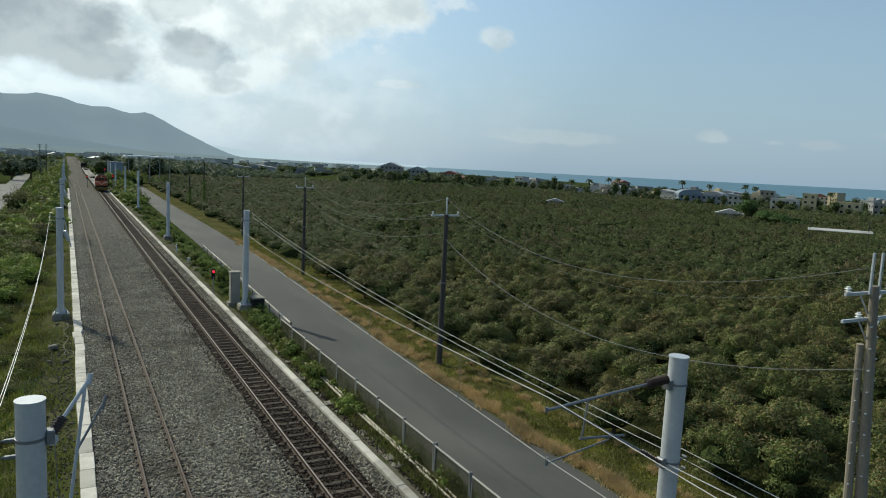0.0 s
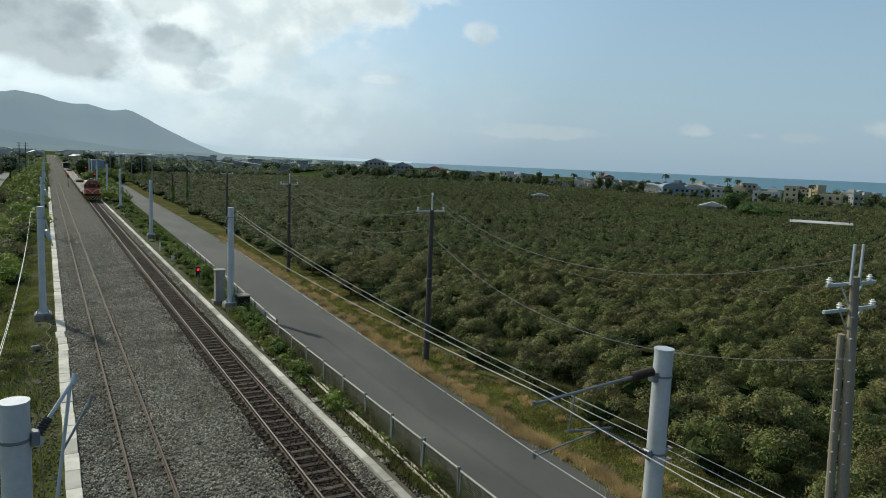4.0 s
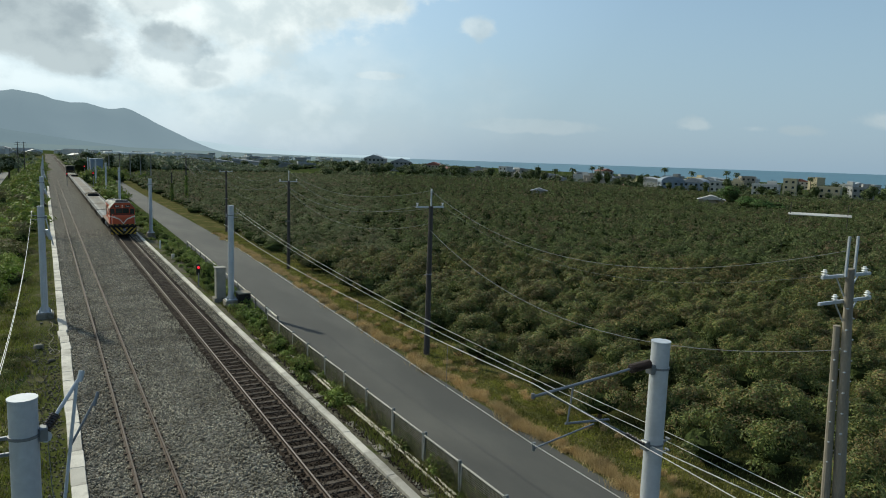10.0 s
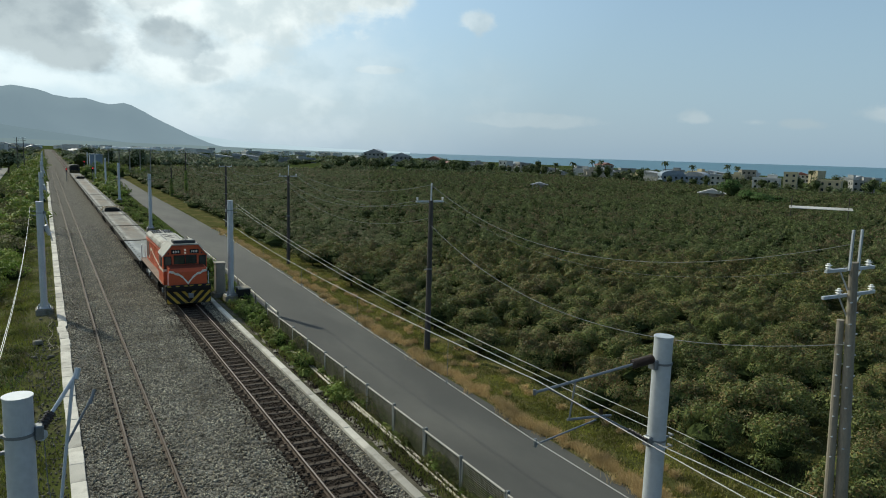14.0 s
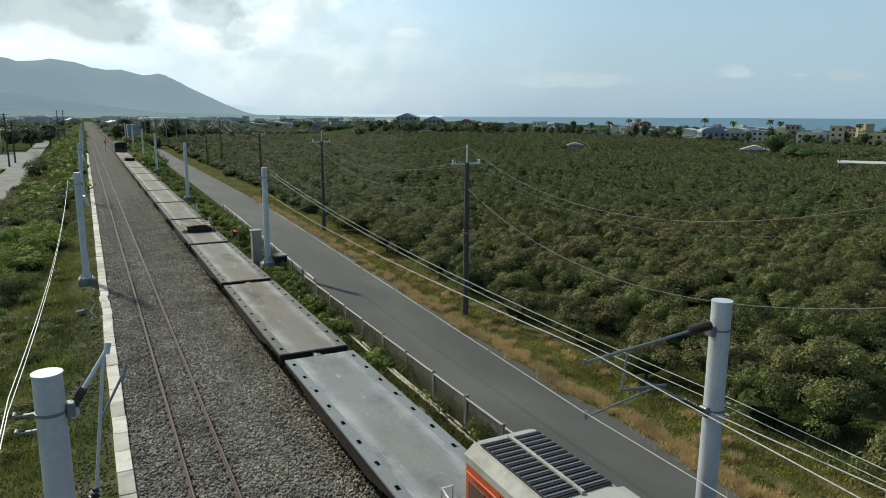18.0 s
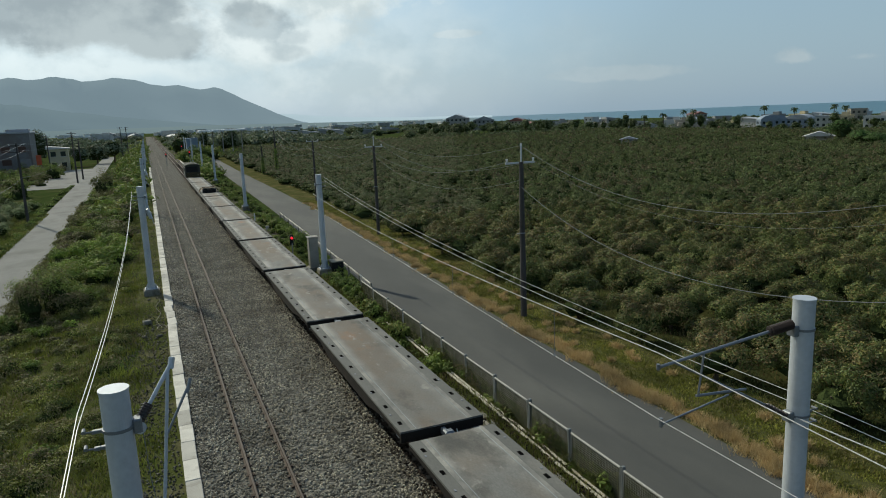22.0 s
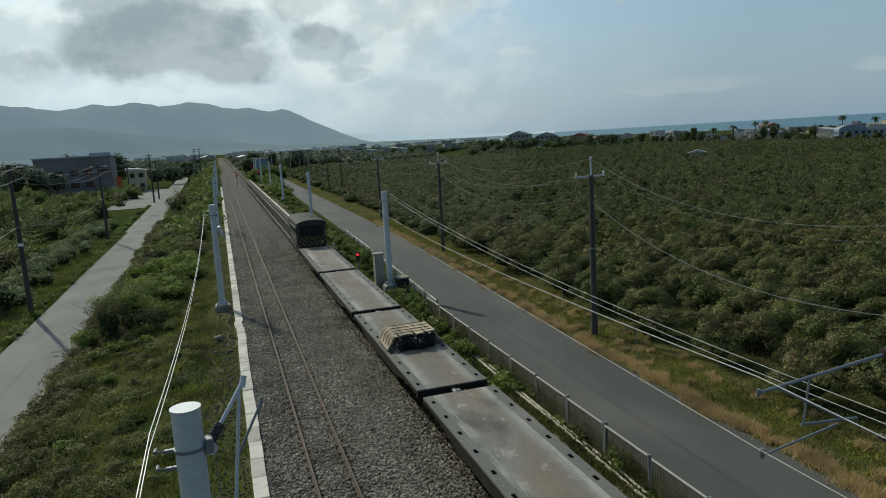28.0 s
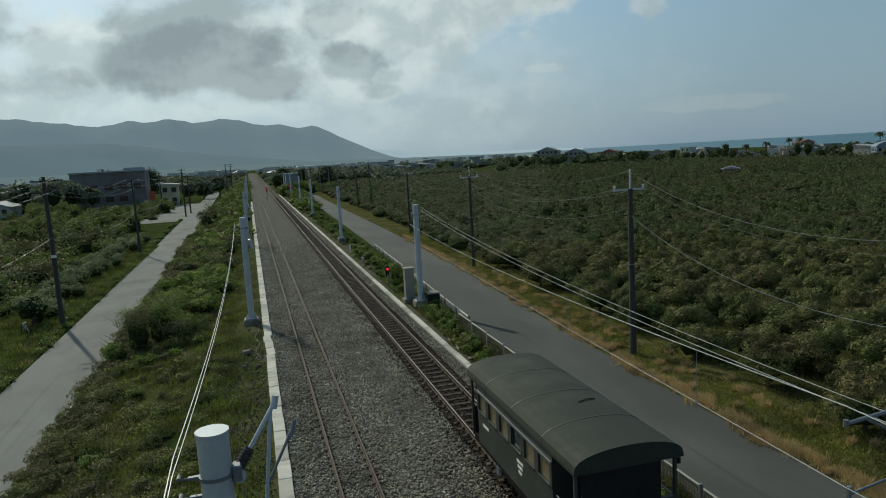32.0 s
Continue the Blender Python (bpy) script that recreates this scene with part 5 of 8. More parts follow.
def build_trackside():
    c = thing("relay_cabinet", "pale grey steel relay cabinet on a plinth by the mast", "cabinet", pose(9.75, 48.9, -0.3))
    part("plinth", Shape().box((0, 0, 0.12), (0.95, 0.85, 0.4), ch=0.02), M_CONC_DARK, c)
    part("body", Shape().box((0, 0, 1.36), (0.64, 0.62, 2.1), ch=0.015), M_CABINET, c)
    part("lid", Shape().box((0, 0, 2.44), (0.76, 0.74, 0.08), ch=0.02), M_CABINET, c, "pale overhanging lid")
    part("door", Shape().box((0, -0.32, 1.36), (0.54, 0.03, 1.9), ch=0.01), M_CABINET, c)
    part("handle", Shape().box((0.19, -0.35, 1.4), (0.03, 0.04, 0.16)), M_STEEL_DK, c)
    b = thing("cable_box", "dark trackside box among the shrubs", "box", pose(10.9, 47.0, -0.5))
    part("body", Shape().box((0, 0, 0.55), (0.8, 0.9, 1.1), ch=0.03), M_BLACK, b)
    part("lid", Shape().box((0, 0, 1.13), (0.9, 1.0, 0.08), ch=0.02), M_CONC_DARK, b)

    def signal(x, y, z, s, label):
        g = thing("signal", label, "railway signal", pose(x, y, -0.3), group="railway signals")
        part("post", Shape().rod((0, 0, 0), (0, 0, z), 0.06 * s, 8), M_STEEL_DK, g)
        h = part("head", Shape().box((0, 0.05, z + 0.28 * s), (0.34 * s, 0.16, 0.95 * s), ch=0.05), M_BLACK, g, "black signal head")
        part("lamp", Shape().rod((0, -0.05, z + 0.48 * s), (0, -0.09, z + 0.48 * s), 0.115 * s, 14), M_RED_LIGHT, h, "lit red lamp")
        part("hood", Shape().rod((0, -0.05, z + 0.50 * s), (0, -0.22, z + 0.50 * s), 0.16 * s, 12, cap=False), M_BLACK, h)
        part("lens", Shape().rod((0, -0.05, z + 0.10 * s), (0, -0.09, z + 0.10 * s), 0.10 * s, 12), M_GLASS_DK, h)

    signal(9.35, 54.7, 1.15, 0.85, "low black signal showing a red light by the track")
    signal(10.4, 205, 2.9, 1.3, "distant black signal showing a red light")
    signal(4.3, 205, 2.7, 1.1, "distant black signal showing a red light")
    signal(10.9, 260, 3.2, 1.3, "distant black signal showing a red light")
    r = thing("junk_block", "loose pale concrete block on the bank", "rubble", pose(-1.35, 40.3, -0.24, 0, 0, 20))
    part("block", Shape().box((0, 0, 0.08), (0.42, 0.30, 0.20), ch=0.05), M_CONC_DARK, r)
    rng = np.random.default_rng(31)
    for i in range(4):
        r = thing("rubble_block", "broken concrete lump beside the kerb", "rubble", pose(-0.75 - rng.random() * 0.8, 37 + rng.random() * 9, -0.24, 0, 0, rng.random() * 90), group="rubble")
        part("block", Shape().box((0, 0, 0.04), (0.14 + 0.2 * rng.random(), 0.12 + 0.1 * rng.random(), 0.10), ch=0.04), M_GRAVEL, r)
    cab = [(-0.75 + 0.12 * math.sin(i * 1.1), 45.8 - i * 0.55, -0.15 + 0.02 * math.sin(i * 2.0)) for i in range(14)]
    solid("loose_cable", Shape().tube(cab, 0.016, 5), M_POLE_C, "loose pale cable lying by the kerb", "cable")
    ring = [(-0.62 + 0.22 * math.cos(a * 0.5), 38.6 + 0.45 * math.sin(a * 0.5), -0.10) for a in range(14)]
    solid("cable_coil", Shape().tube(ring, 0.018, 5), M_POLE_C, "small coil of pale cable by the kerb", "cable")
    mk = thing("track_marker", "short white marker post beside the track", "marker post", pose(9.7, 78, -0.3))
    part("post", Shape().box((0, 0, 0.4), (0.14, 0.10, 0.9), ch=0.02), M_WHITE, mk)
    mk = thing("track_marker", "short white marker post beside the track", "marker post", pose(9.8, 70, -0.3))
    part("post", Shape().box((0, 0, 0.25), (0.3, 0.2, 0.5), ch=0.04), M_CONCRETE, mk)


build_trackside()

# ---- vegetation ----


def bush_points(n, rng, r, h, lobes):
    """Leaves on the outside of a low bush made of separate rounded clumps, darker hollows between them."""
    a = rng.uniform(0, 2 * math.pi, lobes)
    q = np.sqrt(rng.uniform(0.02, 1.0, lobes))
    lc = np.stack([np.cos(a) * q * 0.80, np.sin(a) * q * 0.80, 0.19 + 0.63 * (1 - q ** 2) + rng.uniform(-0.16, 0.18, lobes)], 1)
    lr = rng.uniform(0.17, 0.30, lobes)
    k = rng.integers(0, lobes, n)
    d = rng.normal(size=(n, 3))
    d[:, 2] = np.where(rng.random(n) < 0.8, np.abs(d[:, 2]), d[:, 2])
    d /= np.linalg.norm(d, axis=1, keepdims=True)
    p = lc[k] + d * lr[k][:, None] * rng.uniform(0.72, 1.16, (n, 1))
    nr = d + 0.30 * rng.normal(size=(n, 3)) + np.array([0, 0, 0.12])
    return p * np.array([r, r, h]), nr


def orchard():
    rng = np.random.default_rng(42)
    crowns, trunks = [], []
    for v in range(10):
        r = np.random.default_rng(100 + v)
        fine = v < 5                      # the first five serve the nearest trees
        n = 4200 if fine else 1900
        p, nr = bush_points(n, r, 1.0, 1.0, 22)
        tips = r.permutation(np.argsort(-p[:, 2] + 0.25 * r.normal(size=n))[:int(n * 0.42)])[:(420 if fine else 230)]
        crown = quad_mesh("crown", p, r.uniform(0.026, 0.048, n) * (1.0 if fine else 1.35), nr, M_LEAF, aspect=0.40, rng=r)
        crown.materials.append(M_SHOOT)
        young = np.zeros(n, np.int32)
        young[tips] = 1                   # reddish young leaves at the tips
        crown.polygons.foreach_set("material_index", young)
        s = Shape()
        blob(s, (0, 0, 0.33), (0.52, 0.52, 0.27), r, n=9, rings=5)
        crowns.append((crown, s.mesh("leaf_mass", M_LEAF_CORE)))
        s = Shape().rod((0, 0, 0), (0.05, 0.02, 0.6), 0.10, 7, r2=0.07)
        for k in range(4):
            a = k * 1.6 + r.random()
            s.rod((0.05, 0.02, 0.55), (0.5 * math.cos(a), 0.5 * math.sin(a), 1.1), 0.05, 5, r2=0.025)
        trunks.append(s.mesh("trunk", M_BARK))
    spots = []
    gx, gy = 2.6, 2.5
    for i in range(0, 130):
        for j in range(-6, 196):
            x = 18.6 + i * gx + (j % 2) * 1.3 + rng.normal(0, 0.40)
            y = j * gy - 2 + 0.8 * math.sin(i * 1.7) + rng.normal(0, 0.40)
            if x < verge_edge(y) - 0.45 + 0.5 * rng.random():
                continue
            if x > 352 or math.hypot(x, y) > (392 if x > 0.65 * y else 345) and x > 0.45 * y or math.atan2(x + 1, max(y, 0.1)) > radians(78) or x > 60 and math.atan2(x, max(y, 0.1)) > radians(69):
                continue
            if y > 332 and x < 0.36 * y:
                continue
            # cart tracks through the orchard, and a tree missing here and there
            if 150 < x < 163 and rng.random() < 0.4 or abs(y - 92 - 0.10 * x) < 1.6 and x > 40 or abs(y - 176 + 0.16 * x) < 2.4 or rng.random() < 0.012:
                continue
            spots.append((x, y, rng.uniform(1.45, 1.95) * (1.0 if rng.random() > 0.1 else 0.8)))
    spots.sort(key=lambda q: (q[0] - 14) ** 2 + (q[1] - 14) ** 2)
    mid_c, mid_s, mid_n = [], [], []
    far_c, far_s, far_n = [], [], []
    low_c, low_s, low_n = [], [], []        # the lower, paler plot along the lane
    core = Shape()
    for k, (x, y, r) in enumerate(spots):
        d = math.hypot(x, y)
        h = rng.uniform(1.25, 1.90)
        if k < 300:
            v = int(rng.integers(0, 5)) + (0 if k < 130 else 5)
            t = thing("fruit_tree", "low bushy dark green fruit tree with reddish shoots", "tree", pose(x, y, ground_height(x, y) + 0.03, 0, 0, rng.uniform(0, 360)), group="orchard trees")
            part("trunk", trunks[v], None, t)
            for name, me in zip(("crown", "leaf_mass"), crowns[v]):
                c = part(name, me, None, t)
                c.location, c.scale = (0, 0, 0.22), (r, r, h)
        else:
            low = y > 58 and x < 0.44 * y + 3 * math.sin(y * 0.11)
            r *= 1.0 if low else 0.92 if d < 95 else 0.80
            h *= 0.78 if low else 1.0
            n, ls = (330, 0.094) if d < 95 else (125, 0.145) if d < 190 else (46, 0.24) if d < 300 else (24, 0.36)
            p, nr = bush_points(n, rng, r, h, 15 if d < 190 else 5)
            z = ground_height(x, y) + 0.26
            p = p + np.array([x, y, z + rng.uniform(-0.1, 0.15)])
            (low_c if low else mid_c if d < 120 else far_c).append(p)
            (low_n if low else mid_n if d < 120 else far_n).append(nr)
            (low_s if low else mid_s if d < 120 else far_s).append(rng.uniform(0.7, 1.25, n) * ls)
            if d < 260:
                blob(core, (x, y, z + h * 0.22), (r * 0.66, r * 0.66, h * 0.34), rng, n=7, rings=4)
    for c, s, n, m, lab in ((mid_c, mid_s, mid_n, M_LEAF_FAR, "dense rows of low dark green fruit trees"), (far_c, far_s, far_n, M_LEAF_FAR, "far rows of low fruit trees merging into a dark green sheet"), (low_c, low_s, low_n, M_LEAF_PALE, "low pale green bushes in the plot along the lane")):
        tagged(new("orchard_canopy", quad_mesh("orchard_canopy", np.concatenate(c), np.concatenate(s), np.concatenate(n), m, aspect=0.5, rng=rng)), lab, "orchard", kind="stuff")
    solid("orchard_inner_foliage", core, M_LEAF_CORE, "dark lumps for the shade inside the orchard rows", "orchard", kind="stuff")


orchard()


def shrub(x, y, z, r, h, material=None, seed=0, n=500, leaf=0.09, label="dense wild green shrub", group="wild shrubs"):
    rng = np.random.default_rng(seed)
    t = thing("shrub", label, "shrub", pose(x, y, z), group=group)
    p, nr = crown_points(n, rng, r, h * 0.62, lobes=10, flat=0.2)
    p[:, 2] += h * 0.45
    p[:, 2] = np.abs(p[:, 2])
    part("foliage", quad_mesh("foliage", p, rng.uniform(0.6, 1.3, n) * leaf, nr, material or M_SHRUB, aspect=0.45, rng=rng), None, t)
    s = Shape()
    for k in range(6):
        a = k * 1.05 + rng.random()
        s.rod((0, 0, 0), (0.5 * r * math.cos(a), 0.5 * r * math.sin(a), h * 0.6), 0.025, 5, r2=0.012)
    part("woody_base", s, M_BARK, t)
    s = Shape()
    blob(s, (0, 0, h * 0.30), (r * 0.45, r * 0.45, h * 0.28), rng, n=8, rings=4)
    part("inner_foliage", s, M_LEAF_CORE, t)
    return t


def tree(x, y, z, h, r, seed, label="dark leafy tree", material=None, leaf=0.35, n=700, group="distant trees"):
    rng = np.random.default_rng(seed)
    z = min(z, ground_height(x, y)) if x > 200 else z
    t = thing("tree", label, "tree", pose(x, y, z), group=group)
    s = Shape().rod((0, 0, 0), (0.1 * r, 0, h * 0.55), 0.05 * r + 0.08, 7, r2=0.03 * r + 0.04)
    for k in range(5):
        a = k * 1.26 + rng.random()
        s.rod((0.05 * r, 0, h * (0.35 + 0.04 * k)), (0.6 * r * math.cos(a), 0.6 * r * math.sin(a), h * 0.75), 0.03 * r, 5, r2=0.015 * r)
    part("trunk", s, M_BARK, t)
    p, nr = crown_points(n, rng, r, h * 0.52, lobes=16, flat=0.55)
    p[:, 2] += h * 0.55
    part("crown", quad_mesh("crown", p, rng.uniform(0.6, 1.3, n) * leaf, nr, material or M_TREE_DK, aspect=0.5, rng=rng), None, t)
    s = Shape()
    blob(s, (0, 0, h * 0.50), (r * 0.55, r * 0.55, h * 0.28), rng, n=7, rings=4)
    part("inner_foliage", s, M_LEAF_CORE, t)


def tufts(name, n, area, h, material, label, seed, wide=0.02, lean=0.5, keep=None):
    """Blades of grass in one mesh."""
    rng = np.random.default_rng(seed)
    x = rng.uniform(area[0], area[1], n)
    y = area[2] + (area[3] - area[2]) * rng.random(n) ** 1.4
    if keep is not None:
        k = keep(x, y, rng)
        x, y = x[k], y[k]
    n = len(x)
    z = np.array([ground_height(a, b) + 0.04 for a, b in zip(x, y)])
    x = x + np.array([lane_right(b) - 16.24 for b in y]) * (area[0] > 11)
    hh = h * rng.uniform(0.5, 1.3, n)
    a = rng.uniform(0, 2 * math.pi, n)
    b = rng.uniform(0, 2 * math.pi, n)
    root = np.stack([x, y, z], 1)
    side = np.stack([np.cos(a), np.sin(a), np.zeros(n)], 1) * (wide * rng.uniform(0.6, 1.6, n))[:, None]
    tip = root + np.stack([np.cos(b) * lean * hh * rng.random(n), np.sin(b) * lean * hh * rng.random(n), hh], 1)
    p = np.stack([root - side, root + side, tip], 1)
    me = bpy.data.meshes.new(name)
    me.vertices.add(3 * n)
    me.vertices.foreach_set("co", p.astype(np.float32).ravel())
    me.loops.add(3 * n)
    me.loops.foreach_set("vertex_index", np.arange(3 * n, dtype=np.int32))
    me.polygons.add(n)
    me.polygons.foreach_set("loop_start", np.arange(0, 3 * n, 3, dtype=np.int32))
    me.materials.append(material)
    me.update(calc_edges=True)
    return tagged(new(name, me), label, "grass", kind="stuff")


def vegetation():
    rng = np.random.default_rng(77)
    patchy = lambda x, y, r: np.sin(x * 1.7 + np.sin(y * 0.6) * 1.5) + np.sin(y * 0.9 + x * 0.5) + r.normal(0, 0.7, len(x)) > -0.9
    thinning = lambda x, y, r: patchy(x, y, r) & (x < -0.9 - 1.5 * r.random(len(x)) - 0.5 * np.sin(y * 0.7))
    heads = []
    for k in range(330):
        y = 7 + 85 * rng.random() ** 1.5
        heads.append((16.62 + rng.normal(0, 0.17) + 0.14 * math.sin(y * 0.8), y, rng.uniform(0.12, 0.34)))
    for k in range(60):
        heads.append((rng.uniform(17.2, 19.3), 8 + 50 * rng.random(), rng.uniform(0.08, 0.2)))
    hx, hy, hr = (np.array(q) for q in zip(*heads))

    def tussock(x, y, r):
        k = r.integers(0, len(hx), len(x))
        x[:] = hx[k] + r.normal(0, 1, len(x)) * hr[k] * 0.6
        y[:] = hy[k] + r.normal(0, 1, len(x)) * hr[k] * 0.65
        return np.ones(len(x), bool)

    tufts("dry_grass_clumps", 90000, (16.2, 18.2, 6, 80), 0.25, M_DRY, "straw-coloured dry grass along the lane edge", 1, 0.010, 1.0, tussock)
    tufts("verge_grass", 100000, (16.7, 20.4, 6, 95), 0.085, M_LAWN, "short yellow-green grass on the verge", 2, 0.026, 0.8)
    tufts("orchard_grass", 9000, (19.8, 24.0, 2, 46), 0.14, M_LEAF, "grass and weeds under the first orchard rows", 6, 0.04, 0.8)
    tufts("bank_grass", 170000, (-9.2, -0.5, 6, 120), 0.24, M_BANK_GRASS, "patchy green grass and weeds on the bank", 3, 0.028, 0.8, thinning)
    tufts("fence_grass", 26000, (9.5, 11.0, 7, 60), 0.26, M_GRASS, "green weeds along the fence foot", 4, 0.022, 0.6)
    tufts("roadside_grass", 45000, (-20.5, -13.7, 25, 110), 0.25, M_GRASS, "bright green grass beside the country road", 5, 0.035, 0.6)
    # creeper on the fence, thickest at its foot
    n = 15000
    y = 7.5 + 32 * rng.random(n) ** 1.1
    up = np.clip(0.34 + 0.30 * np.sin(y * 0.8) + 0.22 * np.sin(y * 2.1 + 1.0) + 0.012 * (y - 10), 0.10, 1.12)
    p = np.stack([10.44 + 0.007 * (y - 20) - 0.05 + rng.normal(0, 0.07, n), y, -0.47 + up * rng.random(n) ** 1.4], 1)
    a = rng.uniform(0, 2 * math.pi, n)
    tagged(new("fence_creeper", quad_mesh("fence_creeper", p, rng.uniform(0.025, 0.06, n), np.stack([np.cos(a) - 0.6, np.sin(a), 0.5 * np.ones(n)], 1), M_BRAMBLE, rng=rng)), "green creeper climbing through the mesh fence", "creeper", kind="stuff")
    # shrubs between the kerb and the lane
    for i in range(46):
        y = 27.5 + i * 1.75 + rng.normal(0, 0.5)
        x = 10.15 + rng.uniform(-0.45, 0.4) + 0.8 * (lane_left(y) - 11.15) * rng.random()
        if abs(y - 48) < 2.2 and x < 11.0:
            x = 10.95
        shrub(x, y, -0.45, rng.uniform(0.35, 0.85), rng.uniform(0.5, 1.15), M_SHRUB, 300 + i, 420, 0.070, "bushy green weeds between kerb and lane", "lineside shrubs")
    shrub(10.2, 56.0, -0.45, 0.9, 2.2, M_SHRUB, 390, 600, 0.09, "tall rounded shrub beside the signal", "lineside shrubs")
    # wild growth on the bank: a dark thicket over the road, bright bushes beyond it, scrub further on
    for i, (x, y, r, h) in enumerate(((-7.6, 46.2, 1.5, 3.0), (-6.4, 47.4, 1.7, 3.2), (-8.2, 49.4, 1.4, 2.7), (-7.0, 50.4, 1.6, 3.1), (-5.6, 49.0, 1.2, 1.9), (-8.5, 52.6, 1.2, 2.0), (-5.4, 46.4, 1.3, 1.9), (-4.7, 48.2, 1.1, 1.5), (-6.0, 52.6, 1.4, 2.4), (-7.4, 53.8, 1.3, 2.2), (-8.6, 44.6, 1.0, 1.5))):
        shrub(x, y, ground_height(x, y), r, h, M_SHRUB if i % 3 else M_BRAMBLE, 560 + i, 1500, 0.055, "tall dark tangled shrub overhanging the country road", "bank shrubs")
    for i in range(30):
        x, y = -8.3 + 5.2 * rng.random(), 54.5 + 15 * (i / 30) + rng.normal(0, 0.6)
        shrub(x, y, ground_height(x, y), rng.uniform(1.0, 1.6), rng.uniform(1.2, 2.2), M_SHRUB_BRIGHT if i % 3 else M_SHRUB, 520 + i, 800, 0.085, "bright green leafy shrub on the railway bank", "bank shrubs")
    for i in range(22):
        x, y = -8.4 + 5.6 * rng.random(), 69 + 22 * (i / 22) + rng.normal(0, 0.8)
        shrub(x, y, ground_height(x, y), rng.uniform(1.1, 1.8), rng.uniform(1.1, 2.1), (M_BRAMBLE, M_SHRUB)[i % 2], 540 + i, 700, 0.10, "wild leafy shrub on the railway bank", "bank shrubs")
    for i, (x, y) in enumerate(((-7.2, 43.4), (-6.7, 42.6), (-5.2, 42.8), (-4.2, 44.8), (-6.4, 36.4), (-5.0, 33.0), (-6.9, 29.0), (-4.6, 26.0), (-3.4, 38.6))):
        shrub(x, y, ground_height(x, y), rng.uniform(0.45, 0.75), rng.uniform(0.5, 0.8), M_SHRUB_BRIGHT if i < 3 else M_SHRUB, 580 + i, 420, 0.055, "low bright green bush on the railway bank", "bank shrubs")
    for i in range(26):
        y = 92 + i * 7.2 + rng.normal(0, 2)
        x = rng.uniform(-8.0, -3.0)
        shrub(x, y, ground_height(x, y), rng.uniform(1.4, 2.4), rng.uniform(1.2, 2.2), (M_SHRUB, M_BRAMBLE, M_SHRUB_BRIGHT)[i % 3], 600 + i, 420, 0.16, "wild leafy shrub on the railway bank", "bank shrubs")
    for i, (x, y, h) in enumerate(((-8.2, 133, 4.2), (-7.4, 139, 4.6))):
        shrub(x, y, ground_height(x, y), 2.2, h, M_BRAMBLE, 630 + i, 700, 0.16, "rounded small tree at the road's edge", "bank shrubs")
    # bare stems that lean out over the road
    for i in range(9):
        x, y = -8.7 + rng.normal(0, 0.35), 44.5 + 9 * rng.random()
        z = ground_height(max(x, -9), y)
        st = thing("leaning_stem", "dry bare stem leaning over the road's edge", "stem", pose(x, y, z), group="leaning stems")
        L = rng.uniform(1.0, 1.7)
        part("stalk", Shape().tube([(0, 0, 0), (-0.2 * L, 0.1 * rng.normal(), 0.6 * L), (-0.62 * L, 0.25 * rng.normal(), 0.95 * L)], 0.009, 4), M_BARK, st)
    # silvery hedge beyond the country road, with a grass strip before it
    for i in range(62):
        y = 60 + i * 0.95 + rng.normal(0, 0.4)
        x = -15.7 - rng.uniform(0, 3.6) + left_shift(y)
        shrub(x, y, -1.05, rng.uniform(0.95, 1.5), rng.uniform(1.2, 1.9), M_SHRUB_GREY, 700 + i, 620, 0.085, "silvery green hedge shrub by the country road", "roadside hedge")
    for i in range(60):
        y = 66 + 140 * rng.random()
        x = -20 - 45 * rng.random() + left_shift(y)
        shrub(x, y, -1.05, rng.uniform(1.8, 3.2), rng.uniform(2.2, 4.4), (M_SHRUB, M_BRAMBLE, M_SHRUB_GREY, M_BRAMBLE_DRY)[i % 4] if y < 120 else M_SHRUB, 800 + i, 520, 0.17, "overgrown thicket shrub behind the country road", "thicket")
    tree(-16.6, 58.6, -1.05, 2.9, 1.7, 850, "small roadside tree with a bare trunk", M_SHRUB_GREY, 0.10, 900, "roadside hedge")


vegetation()


